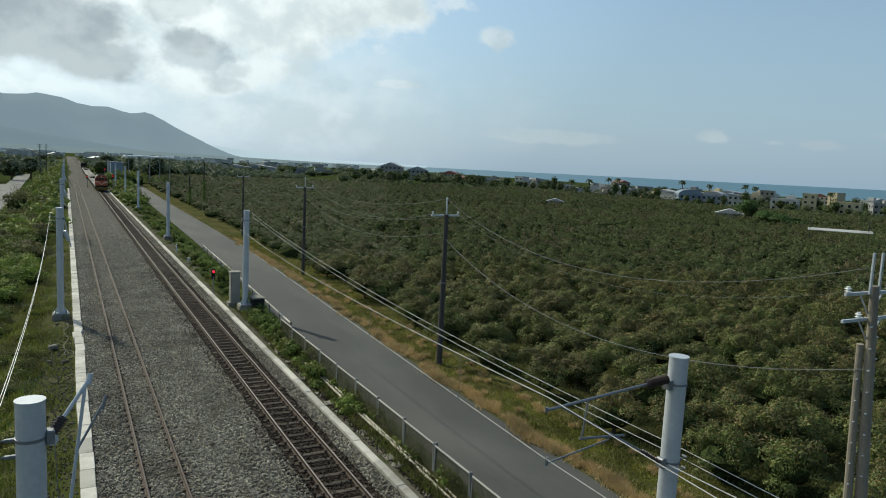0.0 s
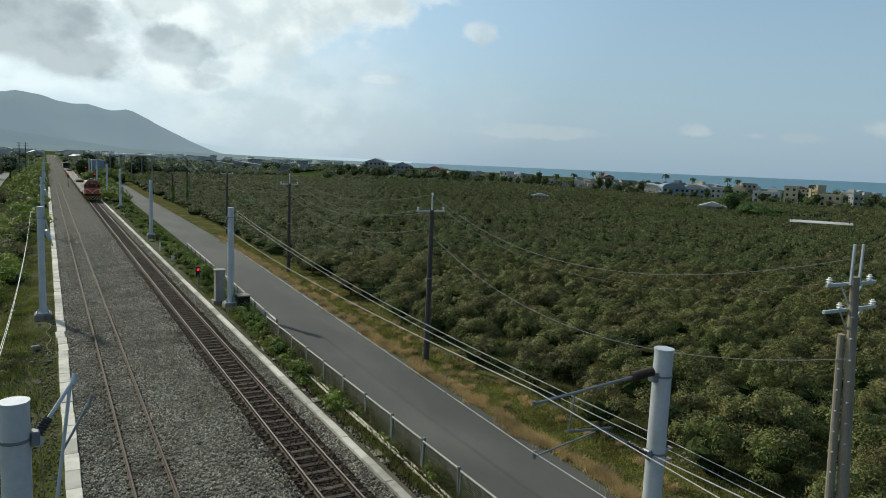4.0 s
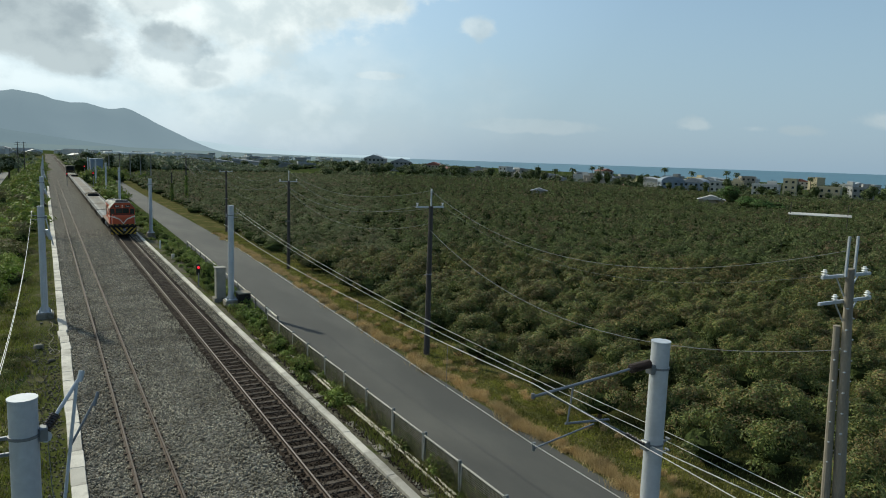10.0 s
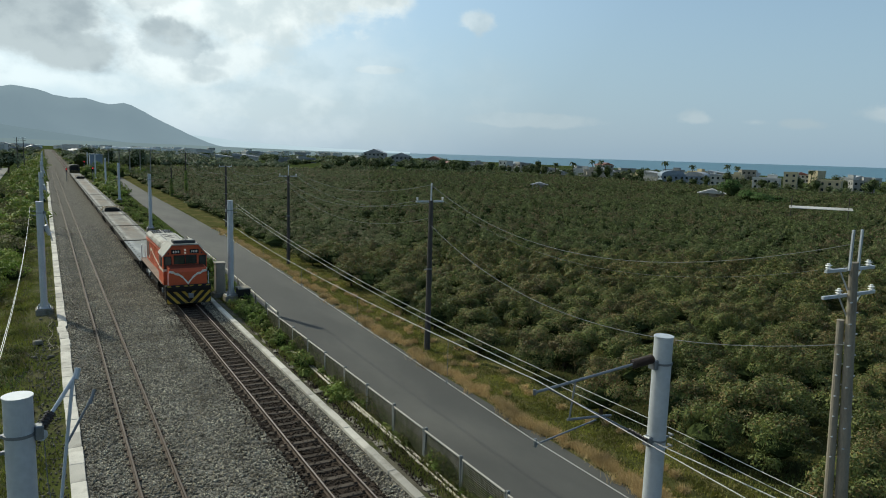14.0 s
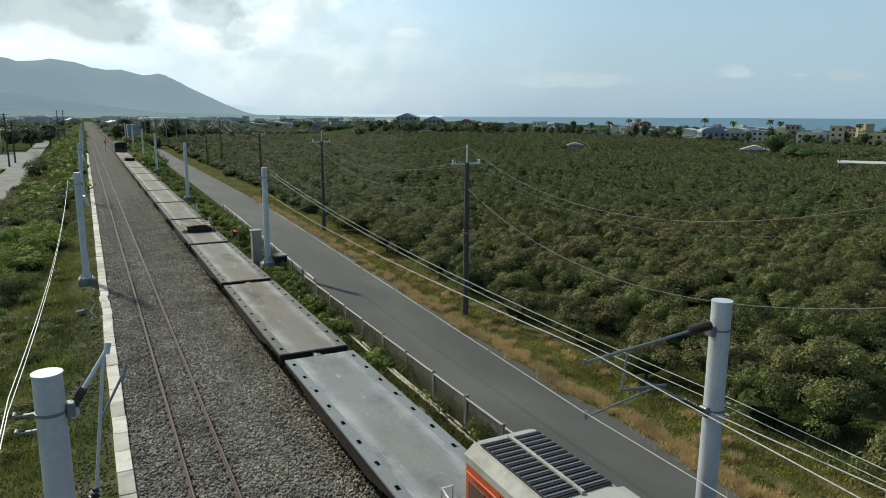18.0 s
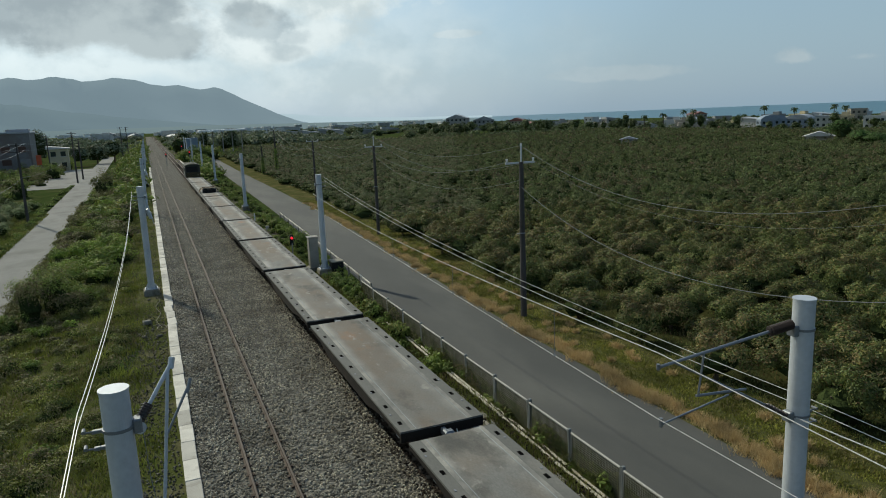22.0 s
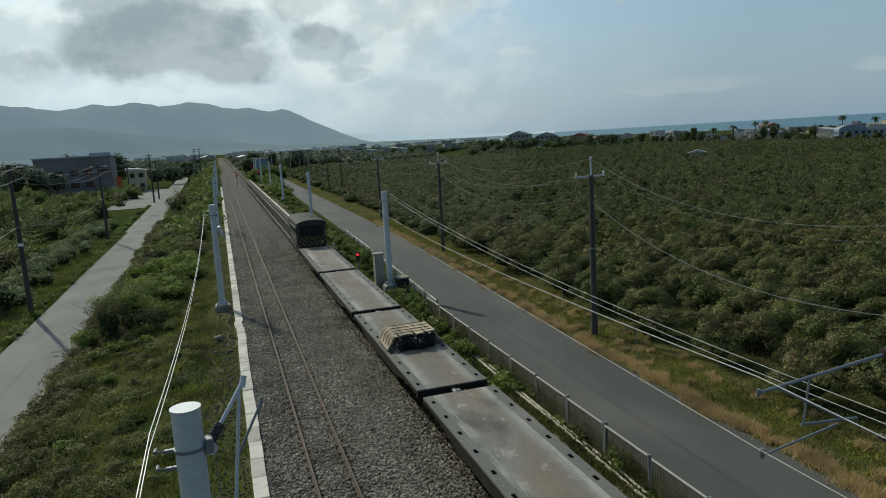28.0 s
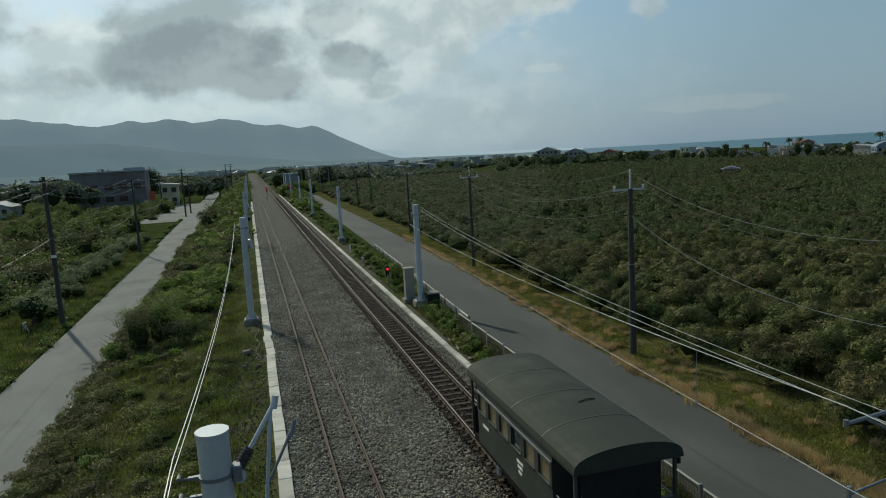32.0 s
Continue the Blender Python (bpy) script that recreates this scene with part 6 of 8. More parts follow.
def undergrowth():
    """Low tangled growth that covers the bank and the waste land, past counting."""
    rng = np.random.default_rng(88)

    def clumps(name, spots, leaf, n, material, label):
        c, s, q = [], [], []
        core = Shape()
        for x, y, z, r, h in spots:
            p, nr = crown_points(n, rng, r, h, lobes=7, flat=0.2)
            c.append(p + np.array([x, y, z + h * 0.35])), q.append(nr), s.append(rng.uniform(0.6, 1.3, n) * leaf)
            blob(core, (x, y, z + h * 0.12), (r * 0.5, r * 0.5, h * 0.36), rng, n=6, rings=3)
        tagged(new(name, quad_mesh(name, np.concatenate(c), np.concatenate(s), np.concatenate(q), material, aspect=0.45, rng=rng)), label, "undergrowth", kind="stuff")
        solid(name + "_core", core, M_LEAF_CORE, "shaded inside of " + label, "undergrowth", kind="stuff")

    bank, rimmed = [], []
    for k in range(620):
        y = 12 + 120 * rng.random() ** 1.3
        x = rng.uniform(-8.9, -2.3)
        if x > -4.2 and rng.random() < 0.55:
            continue
        r = rng.uniform(0.45, 1.15) * (1.0 if y < 90 else 1.5)
        bank.append((x, y, ground_height(x, y), r, r * rng.uniform(0.38, 0.80) * (1.0 if y < 56 else 1.3)))
    for k in range(190):
        y = 14 + 32 * rng.random()
        x = -9.15 + abs(rng.normal(0, 0.75))
        r = rng.uniform(0.4, 0.85)
        rimmed.append((x, y, ground_height(x, y), r, r * rng.uniform(0.6, 1.0)))
    for k in range(150):
        y = 46 + 75 * rng.random()
        r = rng.uniform(0.35, 0.8)
        rimmed.append((-9.1 + left_shift(y) + rng.normal(0, 0.25), y, -1.0, r, r * rng.uniform(0.6, 1.1)))
    clumps("bank_bramble", bank[1::2], 0.048, 420, M_BRAMBLE, "dull green brambles on the railway bank")
    clumps("bank_undergrowth", bank[::2], 0.048, 420, M_BANK_GRASS, "low green ground cover on the railway bank")
    clumps("withered_bramble", rimmed[::2], 0.048, 420, M_BRAMBLE_DRY, "withered brown brambles along the country road")
    clumps("rim_bramble", rimmed[1::2], 0.048, 420, M_BRAMBLE, "dark brambles along the country road")
    waste = []
    for k in range(950):
        y = 52 + 210 * rng.random()
        x = left_shift(y) - 19.4 - (8 + 0.35 * y) * rng.random()
        r = rng.uniform(1.0, 2.6)
        waste.append((x, y, -1.05, r, r * rng.uniform(0.6, 1.35)))
    clumps("waste_undergrowth", waste[::2], 0.17, 150, M_SHRUB, "tangled olive undergrowth on the waste land")
    clumps("waste_bramble", waste[1::2], 0.17, 150, M_BRAMBLE, "dull brown-green brambles on the waste land")
    rim = []
    for k in range(520):
        y = 14 + 150 * rng.random() ** 1.2
        x = (-9.05 + abs(rng.normal(0, 0.3)) if rng.random() < 0.6 else -13.8 - abs(rng.normal(0, 0.35))) + left_shift(y)
        r = rng.uniform(0.2, 0.9)
        rim.append((x, y, -1.02, r, r * rng.uniform(0.4, 0.8)))
    clumps("roadside_weeds", rim, 0.075, 90, M_SHRUB, "weeds growing over the edges of the country road")
    hedge = []
    for k in range(420):
        y = 95 + 330 * rng.random()
        x = rng.uniform(-7.6, -1.6) if rng.random() < 0.5 else rng.uniform(9.8, 10.6) + (lane_left(y) - 11.15) * rng.random() if y < 240 else rng.uniform(9.8, 30)
        if x > 0 and y < 150:
            continue
        if x > 12 and y > 325:
            continue
        r = rng.uniform(1.3, 2.6) * (1.5 if y > 200 else 1.0)
        hedge.append((x, y, ground_height(x, y), r, r * rng.uniform(0.5, 0.95)))
    clumps("lineside_hedges", hedge, 0.34, 100, M_SHRUB, "green thickets lining the railway in the distance")
    fields = []
    for k in range(1300):
        x, y = polar(rng.uniform(-40, 30), rng.uniform(300, 900))
        if abs(x - 4.5) < 7.5 or x > 10 and y < 420:
            continue
        r = rng.uniform(2.5, 6.0)
        fields.append((x, y, -0.6, r, r * rng.uniform(0.45, 0.95)))
    clumps("distant_greenery", fields, 0.8, 45, M_TREE_HAZED, "hedges and scrub on the far plain")
    screen = []
    for k in range(330):
        x, y = polar(rng.uniform(33, 70), rng.uniform(398, 420)) if k % 3 else polar(rng.uniform(20, 34), rng.uniform(335, 362))
        r = rng.uniform(1.2, 3.2)
        screen.append((x, y, ground_height(x, y), r, r * rng.uniform(0.6, 1.15)))
    clumps("village_hedges", screen, 0.6, 60, M_TREE_DK, "dark hedges before the village")
    belt = []
    for k in range(150):
        az = rng.uniform(4.2, 17)
        x, y = polar(az, rng.uniform(374, 406))
        r = rng.uniform(3.0, 4.6)
        belt.append((x, y, -0.5, r, r * (1.3 if az < 11 else 0.6) * rng.uniform(0.7, 1.1)))
    clumps("field_thicket", belt, 0.46, 150, M_TREE_HAZED, "tall green thicket behind the field strip")
    among = []
    for k in range(420):
        x, y = polar(rng.uniform(24, 70), rng.uniform(425, 660))
        if x > 660:
            continue
        r = rng.uniform(2.0, 4.5)
        among.append((x, y, ground_height(x, y), r, r * rng.uniform(1.0, 1.8)))
    clumps("village_greenery", among, 0.62, 60, M_TREE_DK, "gardens and trees among the village houses")
    lane = []
    for k in range(300):
        y = 26 + 124 * rng.random() ** 1.2
        x = rng.uniform(9.5, 10.7) + 0.85 * (lane_left(y) - 11.15) * rng.random()
        if 45 < y < 50 and x < 10.8:
            continue
        r = rng.uniform(0.2, 0.65)
        lane.append((x, y, -0.45, r, r * rng.uniform(0.6, 1.1)))
    for k in range(110):
        y = 8 + 27 * rng.random()
        r = rng.uniform(0.15, 0.38)
        lane.append((10.55 + rng.normal(0, 0.07), y, -0.48, r, r * rng.uniform(0.8, 2.0)))
    clumps("lineside_undergrowth", lane, 0.075, 150, M_SHRUB, "low green weeds between kerb and lane")


undergrowth()


def palm(x, y, z, h, seed):
    rng = np.random.default_rng(seed)
    t = thing("palm_tree", "tall slender palm with a tuft of fronds", "palm", pose(x, y, min(z, ground_height(x, y))), group="palms by the village")
    part("trunk", Shape().tube([(0, 0, 0), (0.15, 0, h * 0.5), (0.1, 0.1, h)], 0.22, 6), M_BARK, t)
    s = Shape()
    for k in range(26):
        a = k * 0.449 * 2 + rng.random() * 0.3
        L = rng.uniform(1.7, 2.9)
        up = rng.uniform(-1.2, 3.2)
        c, q = math.cos(a), math.sin(a)
        w = 0.5
        pts = [(0, 0.05), (0.4 * L, 0.05 + 0.5 * up), (0.75 * L, 0.62 * up - 0.25), (L, 0.45 * up - 1.1)]
        vs = []
        for i, (d, zz) in enumerate(pts):
            ww = w * (0.4, 1.0, 0.8, 0.1)[i]
            vs += [(c * d - q * ww + 0.1, q * d + c * ww + 0.1, h + zz - 0.12), (c * d + 0.1, q * d + 0.1, h + zz), (c * d + q * ww + 0.1, q * d - c * ww + 0.1, h + zz - 0.12)]
        fs = [(3 * i + j, 3 * i + j + 1, 3 * i + j + 4, 3 * i + j + 3) for i in range(3) for j in range(2)]
        s.add(vs, fs)
    part("crown", s, M_TREE_DK, t)


# ---- the village, far buildings and hills ----


def house(x, y, w, d, floors, wall, roof="flat", roof_mat=None, rz=0.0, label="", seed=0, tank=False, z=None, win=True):
    rng = np.random.default_rng(seed)
    z = ground_height(x, y) if z is None else z
    h = 3.1 * floors
    t = thing("house", label or "small rendered village house with a flat roof", "house", pose(x, y, z, 0, 0, rz), group="village houses")
    part("wall", Shape().box((0, 0, h / 2), (w, d, h)), wall, t)
    rm = roof_mat or M_ROOF_GREY
    if roof == "flat":
        s = Shape()
        for cx, cy, sx, sy in ((0, -d / 2, w + 0.3, 0.25), (0, d / 2, w + 0.3, 0.25), (-w / 2, 0, 0.25, d + 0.3), (w / 2, 0, 0.25, d + 0.3)):
            s.box((cx, cy, h + 0.35), (sx, sy, 0.8))
        s.box((0, 0, h + 0.05), (w - 0.1, d - 0.1, 0.12))
        part("roof", s, wall, t, "flat roof with a parapet")
        if rng.random() < 0.6:
            part("stair_head", Shape().box((w * 0.2, 0, h + 1.3), (w * 0.35, d * 0.4, 2.4), ch=0.05), wall, t)
    elif roof == "gable":
        part("roof", Shape().prism([(-w / 2 - 0.5, h - 0.05), (w / 2 + 0.5, h - 0.05), (0, h + w * 0.18)], "y", -d / 2 - 0.5, d / 2 + 0.5), rm, t)
    elif roof == "shed":
        part("roof", Shape().prism([(-w / 2 - 0.5, h + 0.02), (w / 2 + 0.5, h + 0.02), (w / 2 + 0.5, h + 0.25), (-w / 2 - 0.5, h + w * 0.12 + 0.3)], "y", -d / 2 - 0.4, d / 2 + 0.4), rm, t)
    elif roof == "arch":
        prof = [(-w / 2 - 0.3, h)] + [(-(w / 2 + 0.3) * math.cos(math.pi * i / 12), h + w * 0.22 * math.sin(math.pi * i / 12)) for i in range(1, 12)] + [(w / 2 + 0.3, h)]
        part("roof", Shape().prism(prof, "y", -d / 2 - 0.3, d / 2 + 0.3), rm, t)
    if win:
        wm = Shape().box((0, 0, 0), (1.3, 0.12, 1.35)).mesh("window", M_GLASS_DK)
        sm = Shape().box((0, 0, 0), (1.6, 0.22, 0.10)).mesh("sill", M_WALL_WHITE)
        for f in range(floors):
            for face in range(2):
                span = w if face == 0 else d
                nwin = max(2, int(span / 2.8))
                for k in range(nwin):
                    u = -span / 2 + span * (k + 0.5) / nwin
                    zz = f * 3.1 + 1.75
                    if face == 0:
                        m, ms = pose(u, -d / 2 - 0.02, zz), pose(u, -d / 2 - 0.06, zz - 0.75)
                    else:
                        m, ms = pose(-w / 2 - 0.02, u, zz, 0, 0, 90), pose(-w / 2 - 0.06, u, zz - 0.75, 0, 0, 90)
                    q = part("window", wm, None, t)
                    q.matrix_basis = m
                    q = part("sill", sm, None, t)
                    q.matrix_basis = ms
    if tank:
        part("water_tank", Shape().rod((-w * 0.2, d * 0.1, h + 0.8), (-w * 0.2, d * 0.1, h + 2.2), 0.7, 12), M_STEEL, t, "steel roof tank")
    return t


def village():
    rng = np.random.default_rng(9)
    walls = [M_WALL_GREY, M_WALL_WHITE, M_WALL_CREAM, M_WALL_BEIGE, M_WALL_GREY, M_WALL_WHITE]
    spec = [  # bearing, distance, width, depth, storeys, wall, roof, label
        (39.3, 325, 20, 12, 1, M_WALL_WHITE, "gable", M_ROOF_GREY, "low white hall with a pale sheet roof"),
        (41.6, 330, 9, 9, 2, M_WALL_BEIGE, "flat", None, "beige two-storey village house with a flat roof"),
        (44.9, 300, 11, 10, 1, M_WALL_BEIGE, "gable", M_ROOF_RED, "small house with a red sheet roof"),
        (47.9, 300, 16, 14, 2, M_WALL_BLUE, "arch", M_WALL_BLUE, "large blue-grey sheet-clad house with an arched roof"),
        (49.8, 300, 14, 14, 2, M_WALL_BLUE, "arch", M_ROOF_GREY, "large blue-grey sheet-clad house with an arched roof"),
        (51.3, 325, 11, 11, 2, M_WALL_WHITE, "shed", M_ROOF_GREY, "white two-storey house with a sheet roof"),
        (52.4, 330, 13, 11, 2, M_WALL_CREAM, "flat", None, "cream two-storey village house"),
        (53.3, 350, 11, 10, 3, M_WALL_BEIGE, "flat", None, "beige three-storey village house"),
        (54.7, 300, 17, 12, 2, M_WALL_WHITE, "flat", None, "long white two-storey house with many windows"),
        (56.3, 325, 9, 9, 3, M_WALL_CREAM, "flat", None, "yellow three-storey house above its neighbours"),
        (58.9, 300, 13, 10, 2, M_WALL_CREAM, "flat", None, "yellow two-storey house with a flat roof"),
        (60.8, 320, 14, 11, 2, M_WALL_GREY, "flat", None, "grey two-storey village house"),
        (63.5, 310, 15, 11, 2, M_WALL_WHITE, "shed", M_ROOF_GREY, "white house with a blue-grey sheet roof"),
        (43.3, 350, 14, 10, 2, M_WALL_GREY, "flat", None, "grey two-storey village house"),
        (35.6, 420, 16, 11, 2, M_WALL_GREY, "gable", M_ROOF_GREY, "grey village house among trees"),
        (31.0, 520, 16, 11, 2, M_WALL_BEIGE, "flat", None, "beige village house among trees"),
        (26.3, 540, 20, 12, 3, M_WALL_GREY, "gable", M_ROOF_GREY, "grey village house with a tiled roof"),
        (29.0, 560, 18, 12, 3, M_WALL_BEIGE, "gable", M_ROOF_RED, "house with a red roof among trees"),
        (24.2, 540, 20, 14, 3, M_WALL_GREY, "gable", M_ROOF_GREY, "grey village house with a tiled roof"),
    ]
    for k, (az, d, w, dp, fl, wl, rf, rm, lab) in enumerate(spec):
        x, y = polar(az, d * (1.42 if az > 33 else 1.0))
        house(x, y, w * 0.8, dp * 0.75, fl, wl, rf, rm, rz=-az + rng.uniform(-18, 18), label=lab, seed=k, tank=rng.random() < 0.4)
    for k in range(64):
        az = rng.uniform(24, 70)
        x, y = polar(az, rng.uniform(450, 620) if az > 33 else rng.uniform(540, 660))
        if x > 640:
            continue
        house(x, y, rng.uniform(7, 14), rng.uniform(8, 12), int(rng.integers(1, 4)) if k % 3 == 0 and az > 33 else int(rng.integers(1, 3)), walls[int(rng.integers(0, 6))], ("flat", "flat", "gable", "shed")[int(rng.integers(0, 4))],
              M_ROOF_GREY if rng.random() < 0.75 else M_ROOF_RED, rz=-az + rng.uniform(-40, 40), seed=50 + k, win=k < 24,
              label="village house seen over the orchard")
    for az, d, h in ((38.9, 300, 9), (40.3, 300, 10), (41.8, 345, 11), (42.5, 345, 11), (47.4, 305, 12), (49.4, 340, 10), (51.9, 330, 11), (52.6, 345, 10), (57.6, 340, 9)):
        palm(*polar(az, d * 1.42), -0.5, h * 1.05, int(az * 10))
    for k in range(150):
        az = rng.uniform(20, 70)
        x, y = polar(az, (rng.uniform(430, 620) if k % 3 else rng.uniform(405, 422)) if az > 33 else rng.uniform(350, 520))
        tree(x, y, -0.5, rng.uniform(4.5, 9.0), rng.uniform(2.2, 4.4), 900 + k, n=300, leaf=0.40, label="dark leafy tree among the village houses")
    for k in range(40):
        az = rng.uniform(7, 30)
        x, y = polar(az, rng.uniform(430, 640))
        tree(x, y, -0.5, rng.uniform(3.0, 6), rng.uniform(3, 7), 980 + k, n=220, leaf=0.6, label="dark leafy tree beyond the orchard")
    for k, (az, d, h) in enumerate(((23.2, 515, 8.5), (25.2, 512, 8.0), (27.4, 520, 9.0), (28.0, 516, 7.5), (30.0, 525, 9.0), (22.4, 520, 7.0), (37.0, 430, 12.5), (37.5, 436, 15.0), (38.0, 428, 12.0), (36.5, 440, 11.0), (42.3, 440, 13.5), (43.0, 446, 12.5), (45.6, 450, 11.5), (33.4, 470, 10.5), (34.6, 466, 10.0), (52.0, 452, 11.0), (59.2, 440, 11.0), (61.5, 440, 10.0))):
        x, y = polar(az, d)
        tree(x, y, -0.5, h, 3.6, 1240 + k, n=700, leaf=0.34, label="tall dark tree standing above the village roofs")
    # the solitary trees in the orchard
    x, y = polar(52.4, 195)
    tree(x, y, -0.5, 7.2, 3.6, 1201, n=1800, leaf=0.22, material=M_LEAF_GREEN, label="round dark green tree above the orchard", group="orchard standards")
    for k, (az, d) in enumerate(((53.6, 186), (54.7, 184), (55.5, 184))):
        x, y = polar(az, d)
        tree(x, y, -0.5, 4.4 - 0.5 * k, 3.6, 1210 + k, n=1500, leaf=0.20, material=M_LEAF_GREEN, label="bright green thicket above the orchard", group="orchard standards")
    x, y = polar(31.3, 370)
    tree(x, y, -0.5, 8.2, 3.4, 1220, n=600, leaf=0.35, label="dense upright tree above the orchard", group="orchard standards")
    x, y = polar(20.3, 330)
    tree(x, y, -0.5, 5, 4.5, 1221, n=400, leaf=0.4, label="low dark tree above the orchard", group="orchard standards")
    x, y = polar(16.0, 480)
    tree(x, y, -0.5, 7, 9, 1222, n=400, leaf=0.7, label="low dark tree above the orchard", group="orchard standards")
    # sheds in the orchard
    x, y = polar(51.0, 205)
    house(x, y, 6.5, 4.0, 1, M_WALL_BEIGE, "gable", M_WALL_WHITE, rz=-51, label="low shed with a white sheet roof in the orchard", win=False, z=-1.7)
    x, y = polar(37.7, 215)
    house(x, y, 4.4, 3, 1, M_WALL_GREY, "gable", M_ROOF_GREY, rz=-38, label="low grey shed in the orchard", win=False, z=-1.75)
    x0, y0 = polar(56.5, 136)
    g = thing("shelter_roof", "long narrow pale sheet roof on thin posts in the orchard", "shelter")
    dx, dy = 0.62, -0.78
    sheet = Shape()
    sheet.add([(x0 + dx * u - dy * v, y0 + dy * u + dx * v, 2.62 + 0.34 * v + w) for u in (0, 9.8) for v in (-0.5, 0.5) for w in (0, 0.07)], [(0, 2, 3, 1), (4, 5, 7, 6), (0, 1, 5, 4), (2, 6, 7, 3), (1, 3, 7, 5), (0, 4, 6, 2)])
    part("roof", sheet, M_WALL_WHITE, g)
    for k in (0.3, 9.2):
        part("post", Shape().rod((x0 + dx * k, y0 + dy * k, -0.5), (x0 + dx * k, y0 + dy * k, 4.6), 0.07, 6), M_POLE_DK, g)


village()


def far_left():
    b = thing("warehouse", "long dark sheet-clad warehouse behind the thicket", "warehouse", pose(-43, 250, -1.0, 0, 0, 4))
    part("wall", Shape().box((0, 0, 5.5), (21, 26, 11.2)), M_DARKWALL, b)
    part("roof", Shape().box((0, 0, 11.3), (21.6, 27, 0.5), ch=0.1).box((7, 0, 11.9), (6, 8, 0.9), ch=0.1), M_ROOF_GREY, b)
    for k in range(5):
        part("window", Shape().box((-8 + k * 4, -13.04, 6.5), (2.4, 0.12, 1.6)), M_RUST_GRILLE, b)
        part("window", Shape().box((-8 + k * 4, -13.04, 2.8), (2.4, 0.12, 1.6)), M_RUST_GRILLE, b)
    part("door", Shape().box((8.5, -13.05, 1.8), (3.2, 0.12, 3.6)), M_WALL_GREY, b)
    house(-24.0, 232, 5, 7, 2, M_WALL_CREAM, "shed", M_WALL_WHITE, rz=3, label="small cream house with a white sheet roof", seed=70, z=-1.0)
    house(-70, 228, 9, 8, 1, M_WALL_WHITE, "gable", M_ROOF_GREY, rz=-5, label="white house half hidden by trees", seed=71, z=-1.0)
    house(-78, 205, 12, 10, 1, M_WALL_GREY, "shed", M_ROOF_GREY, rz=-5, label="grey shed half hidden by trees", seed=72, z=-1.0)
    for k, (x, y, h, r) in enumerate(((-50, 228, 10.5, 4.2), (-45, 226, 9.0, 3.6), (-55, 225, 11.0, 4.6), (-60, 243, 13.0, 5.5), (-67, 240, 11.5, 5.0), (-50, 274, 15.0, 6.0), (-42, 276, 14.6, 5.5), (-35, 278, 14.2, 4.5), (-20, 250, 7.5, 4.0), (-16, 262, 8.5, 4.5), (-11, 270, 9.0, 4.5), (-74, 236, 9.5, 5.0))):
        tree(x, y, -1.0, h, r, 1400 + k, n=650, leaf=0.5, material=M_TREE_HAZED, label="tall spreading dark tree behind the warehouse")
    o = thing("orange_panel", "upright orange panel beside the cream house", "panel", pose(-28.9, 229, -1.0))
    part("board", Shape().box((0, 0, 3.4), (1.3, 0.25, 2.8), ch=0.03), M_ORANGE, o)
    part("post", Shape().rod((-0.5, 0, 0), (-0.5, 0, 2.1), 0.07, 8), M_STEEL_DK, o)
    part("post", Shape().rod((0.5, 0, 0), (0.5, 0, 2.1), 0.07, 8), M_STEEL_DK, o)
    c = thing("parked_van", "parked white van by the warehouse", "van", pose(-58, 170, -1.0, 0, 0, 80))
    part("body", Shape().prism([(-2.2, 0.35), (2.2, 0.35), (2.25, 1.0), (1.4, 1.15), (0.9, 1.95), (-2.15, 1.95)], "x", -0.85, 0.85), M_WALL_WHITE, c)
    part("window", Shape().box((0, 0.4, 1.55), (1.74, 2.2, 0.5)), M_GLASS_DK, c)
    for sx in (-0.8, 0.8):
        for sy in (-1.4, 1.4):
            part("wheel", Shape().rod((sx - 0.1, sy, 0.33), (sx + 0.1, sy, 0.33), 0.33, 12), M_BLACK, c)
    g = thing("green_tree_row", "row of dark trees behind the warehouse", "tree row")
    g["kind"] = "stuff"
    rng = np.random.default_rng(55)
    pp, nn, ss = [], [], []
    for k in range(70):
        az = rng.uniform(-42, -1.5) if k < 45 else rng.uniform(2.6, 12)
        x, y = polar(az, rng.uniform(270, 560))
        r = rng.uniform(3, 6)
        p, nr = crown_points(170, rng, r, r * 0.75, lobes=8)
        pp.append(p + np.array([x, y, r * 0.55])), nn.append(nr), ss.append(rng.uniform(0.6, 1.2, 170) * 0.75)
    part("foliage", quad_mesh("foliage", np.concatenate(pp), np.concatenate(ss), np.concatenate(nn), M_TREE_HAZED, rng=rng), None, g)
    for k, (x, y, h) in enumerate(((-14.4, 57.4, 10.9), (-15.1, 101, 10.0), (-14.9, 171, 11.0), (-14.7, 183, 9.4), (-23, 200, 10.5), (-9.0, 300, 12), (-7.0, 300, 12))):
        t = thing("utility_pole", "dark utility pole with crossarms by the country road", "utility pole", pose(x, y, -1.05), group="poles by the country road")
        part("pole", Shape().rod((0, 0, 0), (0, 0, h), 0.19, 9, r2=0.12), M_POLE_DK, t)
        for zz in (h - 0.3, h - 1.1):
            part("crossarm", Shape().box((0, 0, zz), (1.8, 0.09, 0.1)), M_POLE_DK, t)
        for sx in (-0.8, 0.8):
            part("insulator", Shape().rod((sx, 0, h - 0.25), (sx, 0, h - 0.1), 0.06, 6), M_WHITE, t)
        if k == 0:
            part("strap", Shape().rod((0, 0, 5.1), (0, 0, 5.3), 0.18, 8), M_WHITE, t, "white band")
    pts = [(-14.0, 14.0, 10.2), (-14.4, 57.4, 9.7), (-15.1, 101, 8.9), (-14.9, 171, 9.8)]
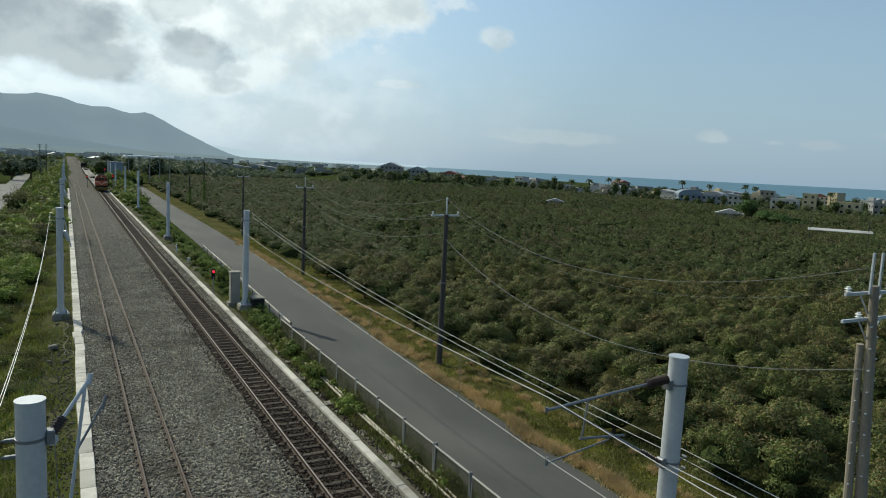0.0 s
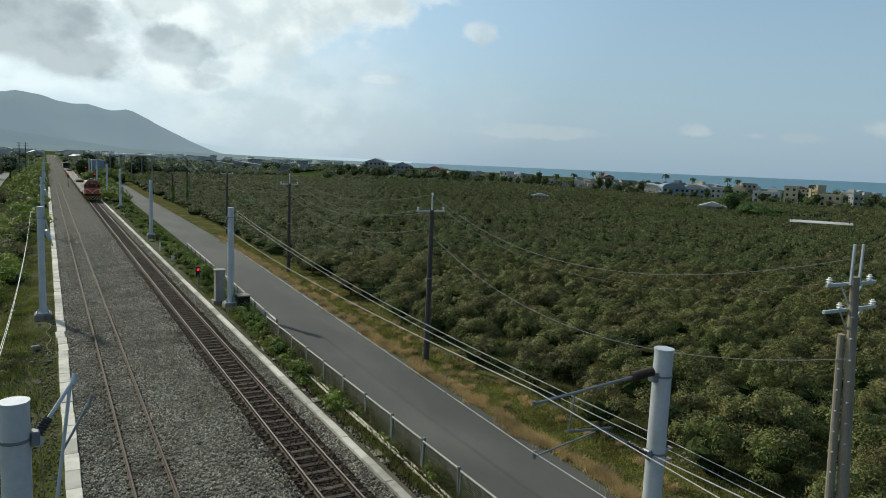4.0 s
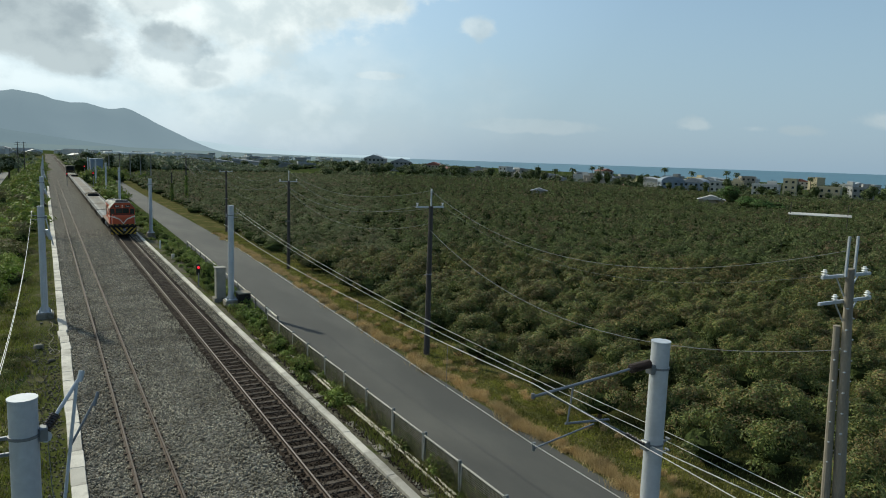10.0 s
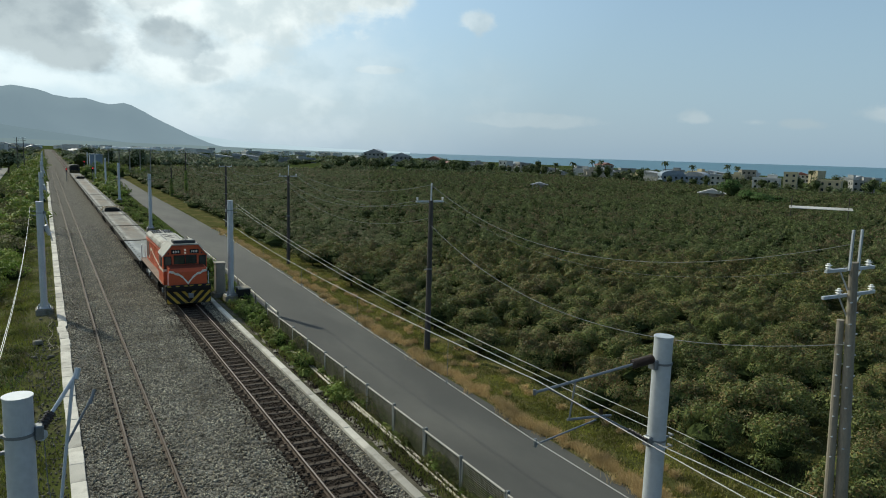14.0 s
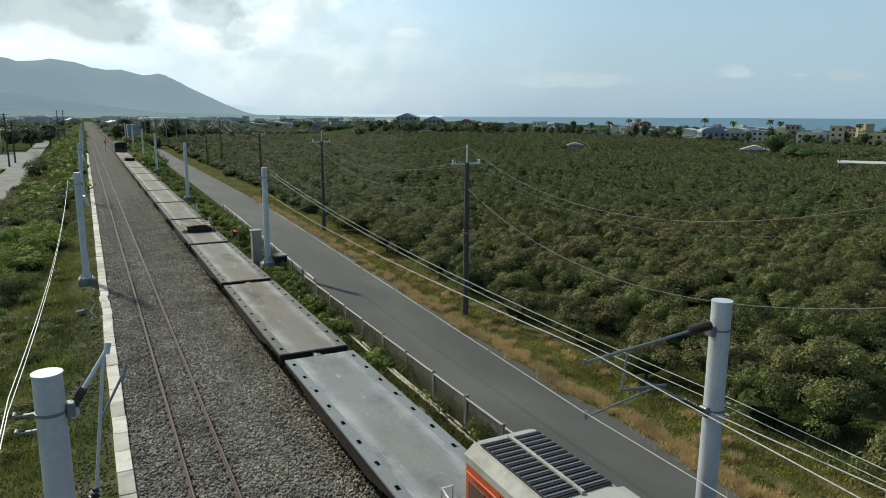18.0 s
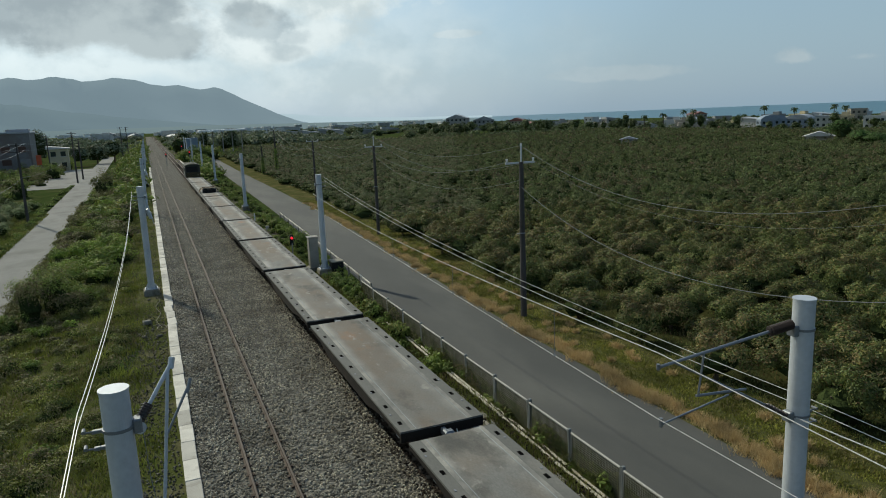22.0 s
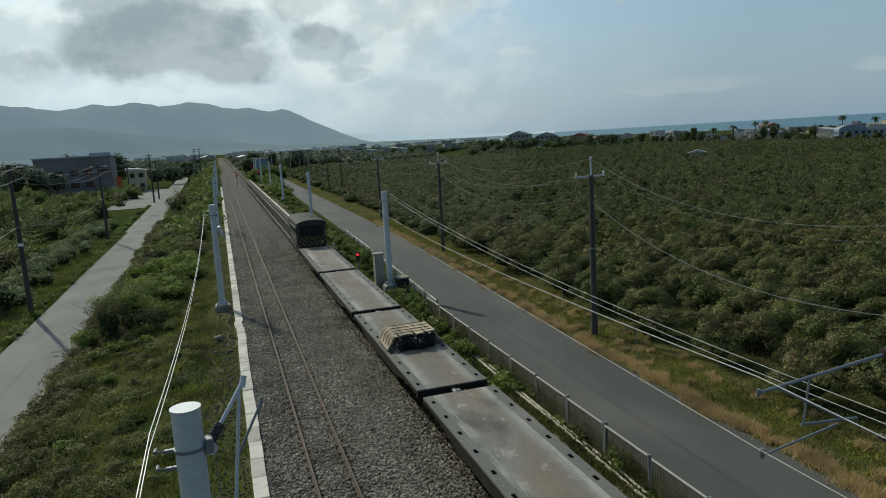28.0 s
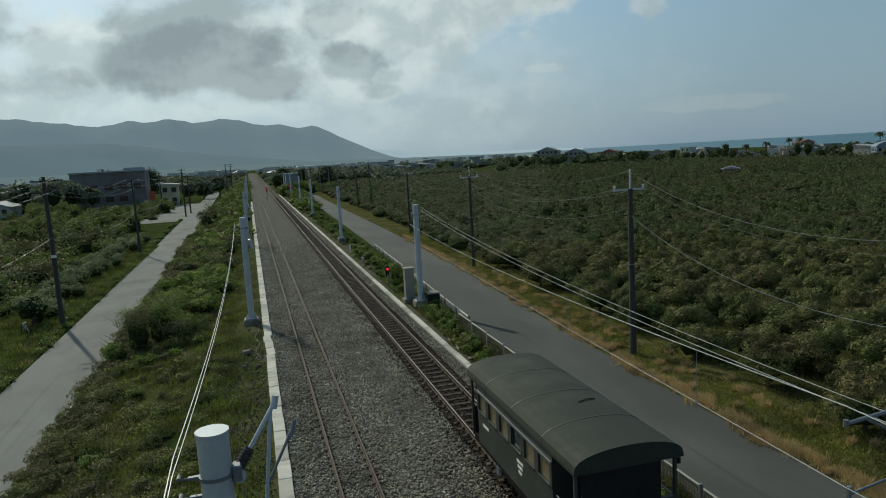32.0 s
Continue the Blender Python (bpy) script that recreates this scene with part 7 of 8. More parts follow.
    for dx, dz in ((-0.8, 0), (0.8, 0), (-0.8, -0.8), (0.8, -0.8), (0.1, -4.2)):
        wire("power_line", [lerp_line((a[0] + dx, a[1], a[2] + dz), (b[0] + dx, b[1], b[2] + dz), 0.9, 10) for a, b in zip(pts, pts[1:])], 0.012, M_STEEL_DK, "sagging power line along the country road")
    m = thing("bicycle", "dark bicycle with pale frame leaning by the road pole", "bicycle", pose(-16.3, 55.6, -1.03, 0, 0, 35))
    for sy in (-0.5, 0.5):
        rim = [(0, sy + 0.33 * math.cos(a * 0.5236), 0.34 + 0.33 * math.sin(a * 0.5236)) for a in range(13)]
        part("wheel", Shape().tube(rim, 0.03, 5), M_BLACK, m)
    part("frame", Shape().tube([(0, -0.5, 0.34), (0, -0.1, 0.8), (0, 0.4, 0.85), (0, 0.5, 0.34)], 0.03, 5).tube([(0, -0.1, 0.8), (0, 0.0, 0.3), (0, 0.4, 0.85)], 0.03, 5), M_WALL_WHITE, m)
    part("saddle", Shape().box((0, -0.15, 0.92), (0.18, 0.3, 0.08), ch=0.02), M_BLACK, m)


far_left()


def station_far():
    p = thing("platform_roof", "long pale platform canopy in the distance", "platform canopy", pose(0, 0, 0))
    part("roof", Shape().box((25.0, 262, 8.35), (16.0, 9, 0.45), ch=0.1), M_WHITE, p)
    for k in range(5):
        part("column", Shape().rod((18.4 + k * 3.3, 262, -0.5), (18.4 + k * 3.3, 262, 8.2), 0.18, 8), M_WALL_GREY, p)
    h = thing("relay_house", "pale grey trackside relay house in the distance", "hut", pose(13.0, 236, -0.5))
    part("wall", Shape().box((0, 0, 3.4), (3.4, 5, 6.8)), M_WALL_BLUE, h)
    part("roof", Shape().box((0, 0, 6.92), (3.6, 5.2, 0.24), ch=0.05), M_WALL_BLUE, h)
    part("door", Shape().box((0.6, -2.54, 1.2), (1.0, 0.08, 2.2)), M_WALL_WHITE, h)
    for k, (x, y, r, hh) in enumerate(((11.2, 228.5, 2.3, 4.8), (13.2, 227.5, 2.5, 5.2), (15.2, 228.5, 2.4, 4.9), (9.9, 226, 1.7, 3.6), (17.2, 230, 2.4, 4.6), (19.4, 233, 2.4, 4.4))):
        shrub(x, y, -0.5, r, hh, M_SHRUB, 1500 + k, 520, 0.26, "tall green shrub before the relay house", "lineside shrubs")
    rng = np.random.default_rng(61)
    for k in range(12):
        x, y = polar(rng.uniform(-3.0, 3.0), rng.uniform(640, 900))
        if abs(x - 4.5) < 9:
            x += 16 if x > 4.5 else -16
        house(x, y, rng.uniform(8, 18), rng.uniform(8, 14), int(rng.integers(1, 3)), M_WALL_WHITE if k % 3 else M_WALL_GREY, "flat" if k % 3 else "gable", None, rz=rng.uniform(-20, 20), seed=90 + k, label="distant town building by the station", win=False)
    for k in range(10):
        tree(*polar(rng.uniform(2.4, 7.0), rng.uniform(275, 330)), -0.5, rng.uniform(6, 11), rng.uniform(3, 6), 1300 + k, n=420, leaf=0.42, material=M_TREE_HAZED, label="dark tree behind the platform canopy")
    for k in range(7):
        x, y = polar(rng.uniform(9, 19), rng.uniform(480, 640))
        house(x, y, rng.uniform(9, 16), 8, 1, M_WALL_WHITE if k % 2 else M_WALL_GREY, "shed", M_ROOF_GREY, rz=rng.uniform(-10, 10) - 14, seed=120 + k, label="long low pale shed beyond the fields", win=False)
    w = thing("shore_wall", "long pale wall along the far shore fields", "wall")
    for k in range(12):
        part("panel", Shape().box((40 + k * 14, 640, 1.2), (13.6, 1.0, 3.4)), M_CONCRETE, w)


station_far()


def ridge(name, profile, dist, material, label, thick=900, seed=0):
    """A mountain chain: (bearing, elevation in degrees) along the crest."""
    rng = np.random.default_rng(seed)
    az = np.linspace(profile[0][0], profile[-1][0], 150)
    el = np.interp(az, [p[0] for p in profile], [p[1] for p in profile])
    k = np.arange(150)
    el = el + (0.05 * np.sin(k * 0.9) + 0.03 * np.sin(k * 2.3 + 1) + 0.02 * rng.standard_normal(150)) * np.clip((el - 0.5) / 2.0, 0, 1)
    rows = []
    for j, (fr, hh) in enumerate(((-1.0, 0.0), (-0.75, 0.22), (-0.5, 0.48), (-0.25, 0.76), (0.0, 1.0), (0.4, 0.7), (1.0, 0.0))):
        row = []
        for i in range(150):
            d = dist + fr * thick * 0.5 * (1 + 0.25 * math.sin(i * 0.35 + j))
            x, y = polar(az[i], d)
            z = dist * math.tan(radians(max(el[i], 0.0))) * (hh + (0.07 * math.sin(i * 0.55 + j * 1.7) if 0 < hh < 1 else 0)) + (9 if hh == 1.0 else 0) - 6
            row.append((x, y, z))
        rows.append(row)
    s = Shape()
    s.add([p for r in rows for p in r], [(j * 150 + i, j * 150 + i + 1, (j + 1) * 150 + i + 1, (j + 1) * 150 + i) for j in range(len(rows) - 1) for i in range(149)])
    solid(name, s, material, label, "mountain", kind="structure", smooth=True)


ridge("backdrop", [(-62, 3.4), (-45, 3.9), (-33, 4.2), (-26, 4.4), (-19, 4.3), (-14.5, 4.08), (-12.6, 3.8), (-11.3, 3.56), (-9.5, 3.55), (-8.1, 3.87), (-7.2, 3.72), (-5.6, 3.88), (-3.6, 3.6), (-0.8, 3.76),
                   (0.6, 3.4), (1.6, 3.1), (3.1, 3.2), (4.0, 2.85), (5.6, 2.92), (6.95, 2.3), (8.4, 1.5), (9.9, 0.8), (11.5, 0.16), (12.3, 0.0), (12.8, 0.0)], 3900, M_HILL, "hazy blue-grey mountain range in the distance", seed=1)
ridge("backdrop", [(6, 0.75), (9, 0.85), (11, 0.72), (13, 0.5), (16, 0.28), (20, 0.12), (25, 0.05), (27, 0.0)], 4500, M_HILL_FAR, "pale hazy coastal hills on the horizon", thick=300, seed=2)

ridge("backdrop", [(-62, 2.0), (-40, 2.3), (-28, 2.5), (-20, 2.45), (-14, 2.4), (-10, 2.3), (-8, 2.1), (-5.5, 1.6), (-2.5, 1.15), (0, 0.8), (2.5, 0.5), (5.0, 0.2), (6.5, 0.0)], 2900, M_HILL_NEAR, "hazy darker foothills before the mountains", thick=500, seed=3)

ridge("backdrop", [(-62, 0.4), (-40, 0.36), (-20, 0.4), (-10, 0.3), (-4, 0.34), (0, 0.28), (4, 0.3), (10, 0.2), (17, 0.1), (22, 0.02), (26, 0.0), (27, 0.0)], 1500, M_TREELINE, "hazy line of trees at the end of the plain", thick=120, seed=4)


def far_town():
    rng = np.random.default_rng(64)
    s = Shape()
    for k in range(150):
        x, y = polar(rng.uniform(-40, 24), rng.uniform(820, 1450))
        if abs(x - 4.5) < 10:
            continue
        w, d, h = rng.uniform(7, 18), rng.uniform(7, 14), rng.uniform(3.0, 5.5)
        z, q = rng.uniform(-0.6, 0.6), rng.uniform(-0.5, 0.5)
        s.box((x, y, z + h / 2 - 0.5), (w, d, h), rz=q)
        s.box((x, y, z + h - 0.45), (w + 0.8, d + 0.8, 0.3), rz=q, ch=0.1)
    solid("far_town", s, M_TOWN, "hazy low buildings of a distant town", "town", kind="stuff")


far_town()

# ---- the train ----
PITCH = 13.0


def bogie(parent, y, axles, name="bogie", gap=1.25):
    b = part(name, Shape().box((-0.92, y, 0.52), (0.12, gap * (axles - 1) + 1.0, 0.26), ch=0.05).box((0.92, y, 0.52), (0.12, gap * (axles - 1) + 1.0, 0.26), ch=0.05).box((0, y, 0.55), (1.8, 0.35, 0.22), ch=0.03), M_UNDER, parent, "grimy bogie frame")
    wm = Shape()
    for sx in (-0.56, 0.56):
        wm.rod((sx - 0.06, 0, 0), (sx + 0.06, 0, 0), 0.42, 18).rod((sx - (0.05 if sx > 0 else -0.05) - 0.02, 0, 0), (sx - (0.05 if sx > 0 else -0.05) + 0.02, 0, 0), 0.45, 18)
    wm.rod((-0.98, 0, 0), (0.98, 0, 0), 0.07, 8)
    me = wm.mesh("wheelset", M_UNDER)
    for k in range(axles):
        w = part("wheelset", me, None, b)
        w.location = (0, y + (k - (axles - 1) / 2) * gap, 0.42)
    box = Shape().box((0, 0, 0), (0.12, 0.30, 0.28), ch=0.04).mesh("axle_box", M_STEEL_DK)
    for k in range(axles):
        for sx in (-1.02, 1.02):
            w = part("axle_box", box, None, b)
            w.location = (sx, y + (k - (axles - 1) / 2) * gap, 0.46)


def coupler(parent, y, way):
    part("coupler", Shape().box((0, y + way * 0.18, 0.82), (0.16, 0.5, 0.18), ch=0.03).box((0.05, y + way * 0.40, 0.82), (0.30, 0.20, 0.26), ch=0.05), M_STEEL_DK, parent, "worn steel knuckle coupler")


def chevrons(parent, y, way, half, z0, z1, pitch, band, material, proud=0.0):
    """Painted bands that climb outwards from the middle at forty-five degrees, cut at the panel's edges."""
    for sx in (-1, 1):
        k = -math.ceil((z1 - z0) / pitch)
        while k * pitch < half:
            lo, hi = k * pitch, k * pitch + band
            k += 1
            # corners of the band x - z between lo and hi, inside the panel
            line = lambda c: [(max(c, 0.0), z0 + max(-c, 0.0)), (min(c + z1 - z0, half), min(z1, z0 + half - c))]
            (a, b), (d, c) = line(lo), line(hi)
            if a[1] > z1 - 0.02 or d[0] > half - 0.02:
                continue
            ring = [a, b] + ([(half, z1)] if b[1] >= z1 - 1e-6 and b[0] < half and c[1] < z1 - 1e-6 else []) + [c, d] + ([(0.0, z0)] if d[0] > 0 and a[1] > z0 else [])
            n = len(ring)
            s = Shape().add([(sx * q, y + way * e, z) for e in (proud + 0.006, proud) for q, z in ring], [tuple(range(n)), tuple(range(2 * n - 1, n - 1, -1))] + [(i, (i + 1) % n, n + (i + 1) % n, n + i) for i in range(n)])
            part("warning_stripe", s, material, parent)


def flat_wagon(deck, label, edge):
    t = thing("flat_wagon", label, "flat wagon", group="flat wagons")
    L, W, Z = 12.27, 2.72, 1.02
    part("deck", Shape().box((0, L / 2, Z - 0.03), (W - 0.72, L, 0.06)), deck, t)
    for sx in (-1, 1):
        part("edge_plate", Shape().box((sx * (W / 2 - 0.18), L / 2, Z - 0.031), (0.36, L, 0.066), ch=0.004), edge, t, "painted edge plate")
        sill = [(0.0, Z - 0.06), (L, Z - 0.06), (L, Z - 0.20), (L - 1.9, Z - 0.22), (L - 3.6, Z - 0.48), (3.6, Z - 0.48), (1.9, Z - 0.22), (0.0, Z - 0.20)]
        part("side_sill", Shape().prism(sill, "x", sx * (W / 2 - 0.02) - 0.02, sx * (W / 2 - 0.02) + 0.02), M_UNDER, t)
        # no recess: a thin black plate paints the dark of each pocket
        pocket = Shape().box((0, 0, 0), (0.11, 0.24, 0.012)).mesh("stake_pocket", M_HOLE)
        for k in range(9):
            q = part("stake_pocket", pocket, None, t)
            q.location = (sx * (W / 2 - 0.20), 0.62 + k * (L - 1.24) / 8, Z + 0.002)
        ring = Shape().box((0, 0, 0), (0.05, 0.09, 0.03)).mesh("lashing_ring", M_STEEL_DK)
        for k in range(6):
            q = part("lashing_ring", ring, None, t)
            q.location = (sx * (W / 2 - 0.13), 1.3 + k * 2.0, Z + 0.004)
        part("seam", Shape().box((sx * (W / 2 - 0.52), L / 2, Z + 0.002), (0.025, L - 0.1, 0.006)), M_DECK_B, t, "scuffed weld line")
    for y in (0.04, L - 0.04):
        part("end_beam", Shape().box((0, y, Z - 0.19), (W, 0.10, 0.30), ch=0.02), M_UNDER, t)
    part("centre_sill", Shape().box((0, L / 2, Z - 0.30), (0.55, L - 0.3, 0.42)).box((-0.7, L / 2, Z - 0.42), (0.5, 1.4, 0.5)).box((0.7, L / 2 + 0.6, Z - 0.40), (0.4, 1.0, 0.4)), M_UNDER, t)
    for y in (2.0, L - 2.0):
        bogie(t, y, 2, gap=1.65)
    for y, w in ((0.0, -1), (L, 1)):
        coupler(t, y, w)
        part("brake_hose", Shape().tube([(0.45, y, 0.75), (0.45, y + w * 0.14, 0.6), (0.3, y + w * 0.22, 0.55)], 0.025, 5), M_WIRE, t, "pale brake hose")
    part("brake_wheel", Shape().rod((1.25, 0.9, 0.72), (1.33, 0.9, 0.72), 0.22, 12), M_UNDER, t)
    return t


def timber_load(sleek):
    """A strapped bundle of boards over a black box for frame and shadow."""
    t = thing("timber_bundle", "strapped bundle of weathered timber boards lying on the wagon" if sleek else "rough strapped pile of old timber and dark bags on the wagon", "timber bundle", group="timber bundles")
    z = 1.02
    rng = np.random.default_rng(3 if sleek else 4)
    # black box stands for the dark frame and the shadow inside the bundle
    part("bearer", Shape().box((0, 0.1, z + 0.30), (1.5, 1.5, 0.60), ch=0.08), M_BLACK, t, "black box for the dark frame and inner shadow under the boards")
    bm = Shape().box((0, 0, 0), (0.22, 1.75, 0.06), ch=0.01).mesh("board", M_TIMBER)
    for k in range(8):
        x = -0.84 + k * 0.24
        q = part("board", bm, None, t)
        q.matrix_basis = pose(x, 0.25 + rng.normal(0, 0.05), z + 0.74 + rng.normal(0, 0.012), rng.normal(0, 1), rng.normal(0, 3), rng.normal(0, 2))
    for sx in (-1, 1):
        for k in range(3):
            q = part("board", bm, None, t)
            q.matrix_basis = pose(sx * (0.96 + k * 0.13), 0.3 + rng.normal(0, 0.08), z + 0.62 - k * 0.21, 0, sx * 58, rng.normal(0, 2))
    for y in (-0.35, 0.05, 0.5, 0.95):
        pts = [(-1.32, y - 0.1, z + 0.02), (-1.12, y, z + 0.56), (-0.86, y, z + 0.80), (0.86, y + 0.05, z + 0.80), (1.12, y + 0.05, z + 0.56), (1.32, y + 0.2, z + 0.02)]
        part("strap", Shape().tube(pts, 0.018, 5), M_ROPE, t)
    if not sleek:
        for k in range(7):
            s = Shape()
            blob(s, (-0.75 + k * 0.25, -0.62 + rng.normal(0, 0.06), z + 0.28), (0.19, 0.27, 0.32), rng, n=8, rings=5)
            part("sack", s, M_BLACK, t, "dark sagging sack")
    else:
        part("front_sacking", Shape().box((0.05, -0.62, z + 0.25), (1.9, 0.35, 0.5), ch=0.12), M_BLACK, t)
    low = Matrix.Diagonal((0.98, 1.0, 0.74 if sleek else 0.88, 1.0))
    for ch in t.children:
        ch.matrix_basis = pose(0, 0, z) @ low @ pose(0, 0, -z) @ ch.matrix_basis
    return t


def locomotive():
    t = thing("diesel_locomotive", "orange diesel locomotive with a grey roof and white stripe", "locomotive")
    part("underframe", Shape().box((0, 7.1, 1.15), (2.56, 13.4, 0.20), ch=0.03).box((0, 7.1, 0.70), (1.7, 3.4, 0.62), ch=0.12), M_UNDER, t)
    for sx in (-1, 1):
        part("walkway", Shape().box((sx * 1.14, 7.9, 1.27), (0.50, 11.4, 0.05), ch=0.01), M_WALKWAY, t, "dusty grey side walkway")
        part("fuel_tank", Shape().rod((sx * 0.95, 5.5, 0.72), (sx * 0.95, 8.7, 0.72), 0.28, 12), M_UNDER, t)
        part("air_reservoir", Shape().rod((sx * 1.12, 9.0, 0.82), (sx * 1.12, 10.2, 0.82), 0.17, 10), M_STEEL_DK, t)
    bogie(t, 3.0, 3, gap=1.45)
    bogie(t, 11.2, 3, gap=1.45)
    # pilot with warning stripes
    pil = part("pilot", Shape().box((0, 0.72, 0.82), (2.70, 0.16, 1.14), ch=0.03), M_BLACK, t, "black buffer plate with yellow stripes")
    chevrons(pil, 0.64, -1, 1.32, 0.27, 1.37, 0.50, 0.22, M_YELLOW)
    for sx in (-1, 1):
        part("front_handrail", Shape().tube([(sx * 1.22, 0.70, 1.25), (sx * 1.22, 0.70, 2.15), (sx * 1.0, 0.78, 2.2)], 0.022, 6), M_STEEL, t, "pale front handrail")
        part("corner_step", Shape().box((sx * 1.2, 0.95, 0.55), (0.35, 0.4, 0.04)).box((sx * 1.2, 0.95, 0.9), (0.35, 0.4, 0.04)).box((sx * 1.36, 0.95, 0.9), (0.04, 0.42, 0.9)), M_UNDER, t)
    coupler(t, 0.55, -1)
    coupler(t, 13.9, 1)
    part("rear_plate", Shape().box((0, 13.72, 0.90), (2.6, 0.14, 0.80), ch=0.03), M_BLACK, t)
    # low nose before the cab
    nose = part("nose", Shape().prism([(0.85, 1.28), (0.85, 2.16), (0.98, 2.36), (1.78, 2.46), (1.78, 1.28)], "x", -1.14, 1.14), M_ORANGE, t, "low orange nose")
    part("nose_top", Shape().prism([(0.99, 2.366), (1.78, 2.466), (1.78, 2.475), (0.99, 2.375)], "x", -1.06, 1.06), M_NOSE_TOP, nose, "dull anti-glare nose top")
    # cab
    prof = [(-1.34, 1.25), (1.34, 1.25), (1.34, 3.02), (0.78, 3.70), (-0.78, 3.70), (-1.34, 3.02)]
    cab = part("cab", Shape().prism(prof, "y", 1.76, 3.75), M_ORANGE, t)
    roof = [(-1.38, 2.98), (-1.38, 3.04), (-0.80, 3.76), (0.80, 3.76), (1.38, 3.04), (1.38, 2.98), (0.80, 3.68), (-0.80, 3.68)]
    part("cab_roof", Shape().prism(roof, "y", 1.62, 3.85), M_LOCO_ROOF, t, "pale sooty roof with sloping shoulders")
    ac = part("roof_unit", Shape().box((0, 2.35, 3.84), (1.36, 0.85, 0.20), ch=0.03), M_GRILLE, t, "low ventilator box on the cab roof")
    part("intake", Shape().box((0.04, 1.915, 3.84), (1.16, 0.03, 0.13)), M_GRILLE, ac, "dark intake slot")
    part("unit_lid", Shape().box((0, 2.36, 3.945), (1.12, 0.66, 0.03), ch=0.02), M_LOCO_ROOF, ac, "sooty grey lid")
    part("fan", Shape().rod((0.1, 2.4, 3.95), (0.1, 2.4, 3.98), 0.19, 16), M_GRILLE, ac)
    part("roof_hatch", Shape().box((0.1, 3.25, 3.77), (0.9, 0.10, 0.05)), M_GRILLE, t)
    part("roof_hatch", Shape().box((-0.2, 3.48, 3.785), (0.3, 0.12, 0.07), ch=0.02), M_GRILLE, t)
    part("roof_hatch", Shape().box((0.4, 3.52, 3.785), (0.28, 0.16, 0.08), ch=0.02), M_GRILLE, t)
    for x in (-0.36, 0.36):
        fr = part("window_frame", Shape().box((x, 1.755, 2.78), (0.70, 0.03, 0.56), ch=0.02), M_BLACK, cab)
        part("windscreen", Shape().box((x, 1.735, 2.78), (0.62, 0.03, 0.48), ch=0.02), M_GLASS_DK, fr, "dark windscreen pane")
        part("wiper", Shape().rod((x + 0.2, 1.70, 3.02), (x - 0.05, 1.70, 2.62), 0.012, 5), M_BLACK, cab)
    for sx in (-1, 1):
        fr = part("window_frame", Shape().box((sx * 1.06, 1.755, 2.62), (0.46, 0.03, 0.78), ch=0.06), M_BLACK, cab)
        part("corner_window", Shape().box((sx * 1.06, 1.735, 2.62), (0.38, 0.03, 0.70), ch=0.06), M_GLASS_DK, fr)
        part("side_window", Shape().box((sx * 1.345, 2.75, 2.60), (0.04, 1.1, 0.62), ch=0.02), M_GLASS_DK, cab)
        part("window_bar", Shape().box((sx * 1.365, 2.75, 2.60), (0.02, 0.05, 0.62)), M_ORANGE, cab)
        b = part("number_board", Shape().box((sx * 0.56, 1.74, 3.28), (0.56, 0.06, 0.25), ch=0.05), M_BLACK, cab, "dark number board with pale bars")
        for k in range(4):
            part("figure_bar", Shape().box((sx * 0.56 - 0.15 + k * 0.10, 1.705, 3.28), (0.055, 0.02, 0.13)), M_CREAM, b)
        part("marker_lamp", Shape().rod((sx * 1.02, 1.70, 3.18), (sx * 1.02, 1.77, 3.18), 0.05, 10), M_GRILLE, cab)
    for z in (3.20, 3.38):
        part("headlight", Shape().rod((0, 1.70, z), (0, 1.77, z), 0.062, 14), M_HEADLIGHT, cab, "round headlight")
    # white V on the nose
    for sx in (-1, 1):
        s = Shape()
        pts = [(0.0, 1.44), (0.30, 1.82), (0.56, 2.02), (0.78, 2.06), (0.86, 2.15), (1.14, 2.20)]
        for (a, za), (b, zb) in zip(pts, pts[1:]):
            s.add([(sx * q, yy, zz) for yy in (0.838, 0.852) for q, zz in ((a, za - 0.07), (b, zb - 0.07), (b, zb + 0.06), (a, za + 0.08))],
                  [(0, 1, 2, 3), (0, 1, 5, 4), (2, 3, 7, 6)])
        part("white_stripe", s, M_CREAM, nose)
        part("white_stripe", Shape().box((sx * 1.24, 1.752, 2.17), (0.19, 0.02, 0.14)), M_CREAM, cab)
    part("front_step", Shape().box((0, 0.97, 1.27), (2.6, 0.96, 0.05)), M_UNDER, t)
    # hood
    part("hood", Shape().prism([(-0.94, 1.25), (0.94, 1.25), (0.94, 3.08), (-0.94, 3.08)], "y", 3.76, 13.3), M_ORANGE, t, "orange engine hood")
    shoulder = [(-0.965, 3.00), (-0.965, 3.16), (-0.90, 3.32), (-0.76, 3.43), (-0.58, 3.46), (0.58, 3.46), (0.76, 3.43), (0.90, 3.32), (0.965, 3.16), (0.965, 3.00)]
    part("hood_roof", Shape().prism(shoulder, "y", 3.86, 10.5), M_LOCO_ROOF, t, "pale rounded hood roof")
    low = [(x, z - (0.10 if z > 3.2 else 0)) for x, z in shoulder]
    part("radiator_roof", Shape().prism(low, "y", 10.5, 13.34), M_LOCO_ROOF, t)
    for sx in (-1, 1):
        g = part("radiator_grille", Shape().box((sx * 0.37, 11.95, 3.37), (0.66, 2.4, 0.04)), M_GRILLE, t, "dark radiator grille")
        for k in range(26):
            part("slat", Shape().box((sx * 0.37, 10.80 + k * 0.092, 3.395), (0.64, 0.030, 0.022)), M_STEEL_DK if k % 2 else M_UNDER, g)
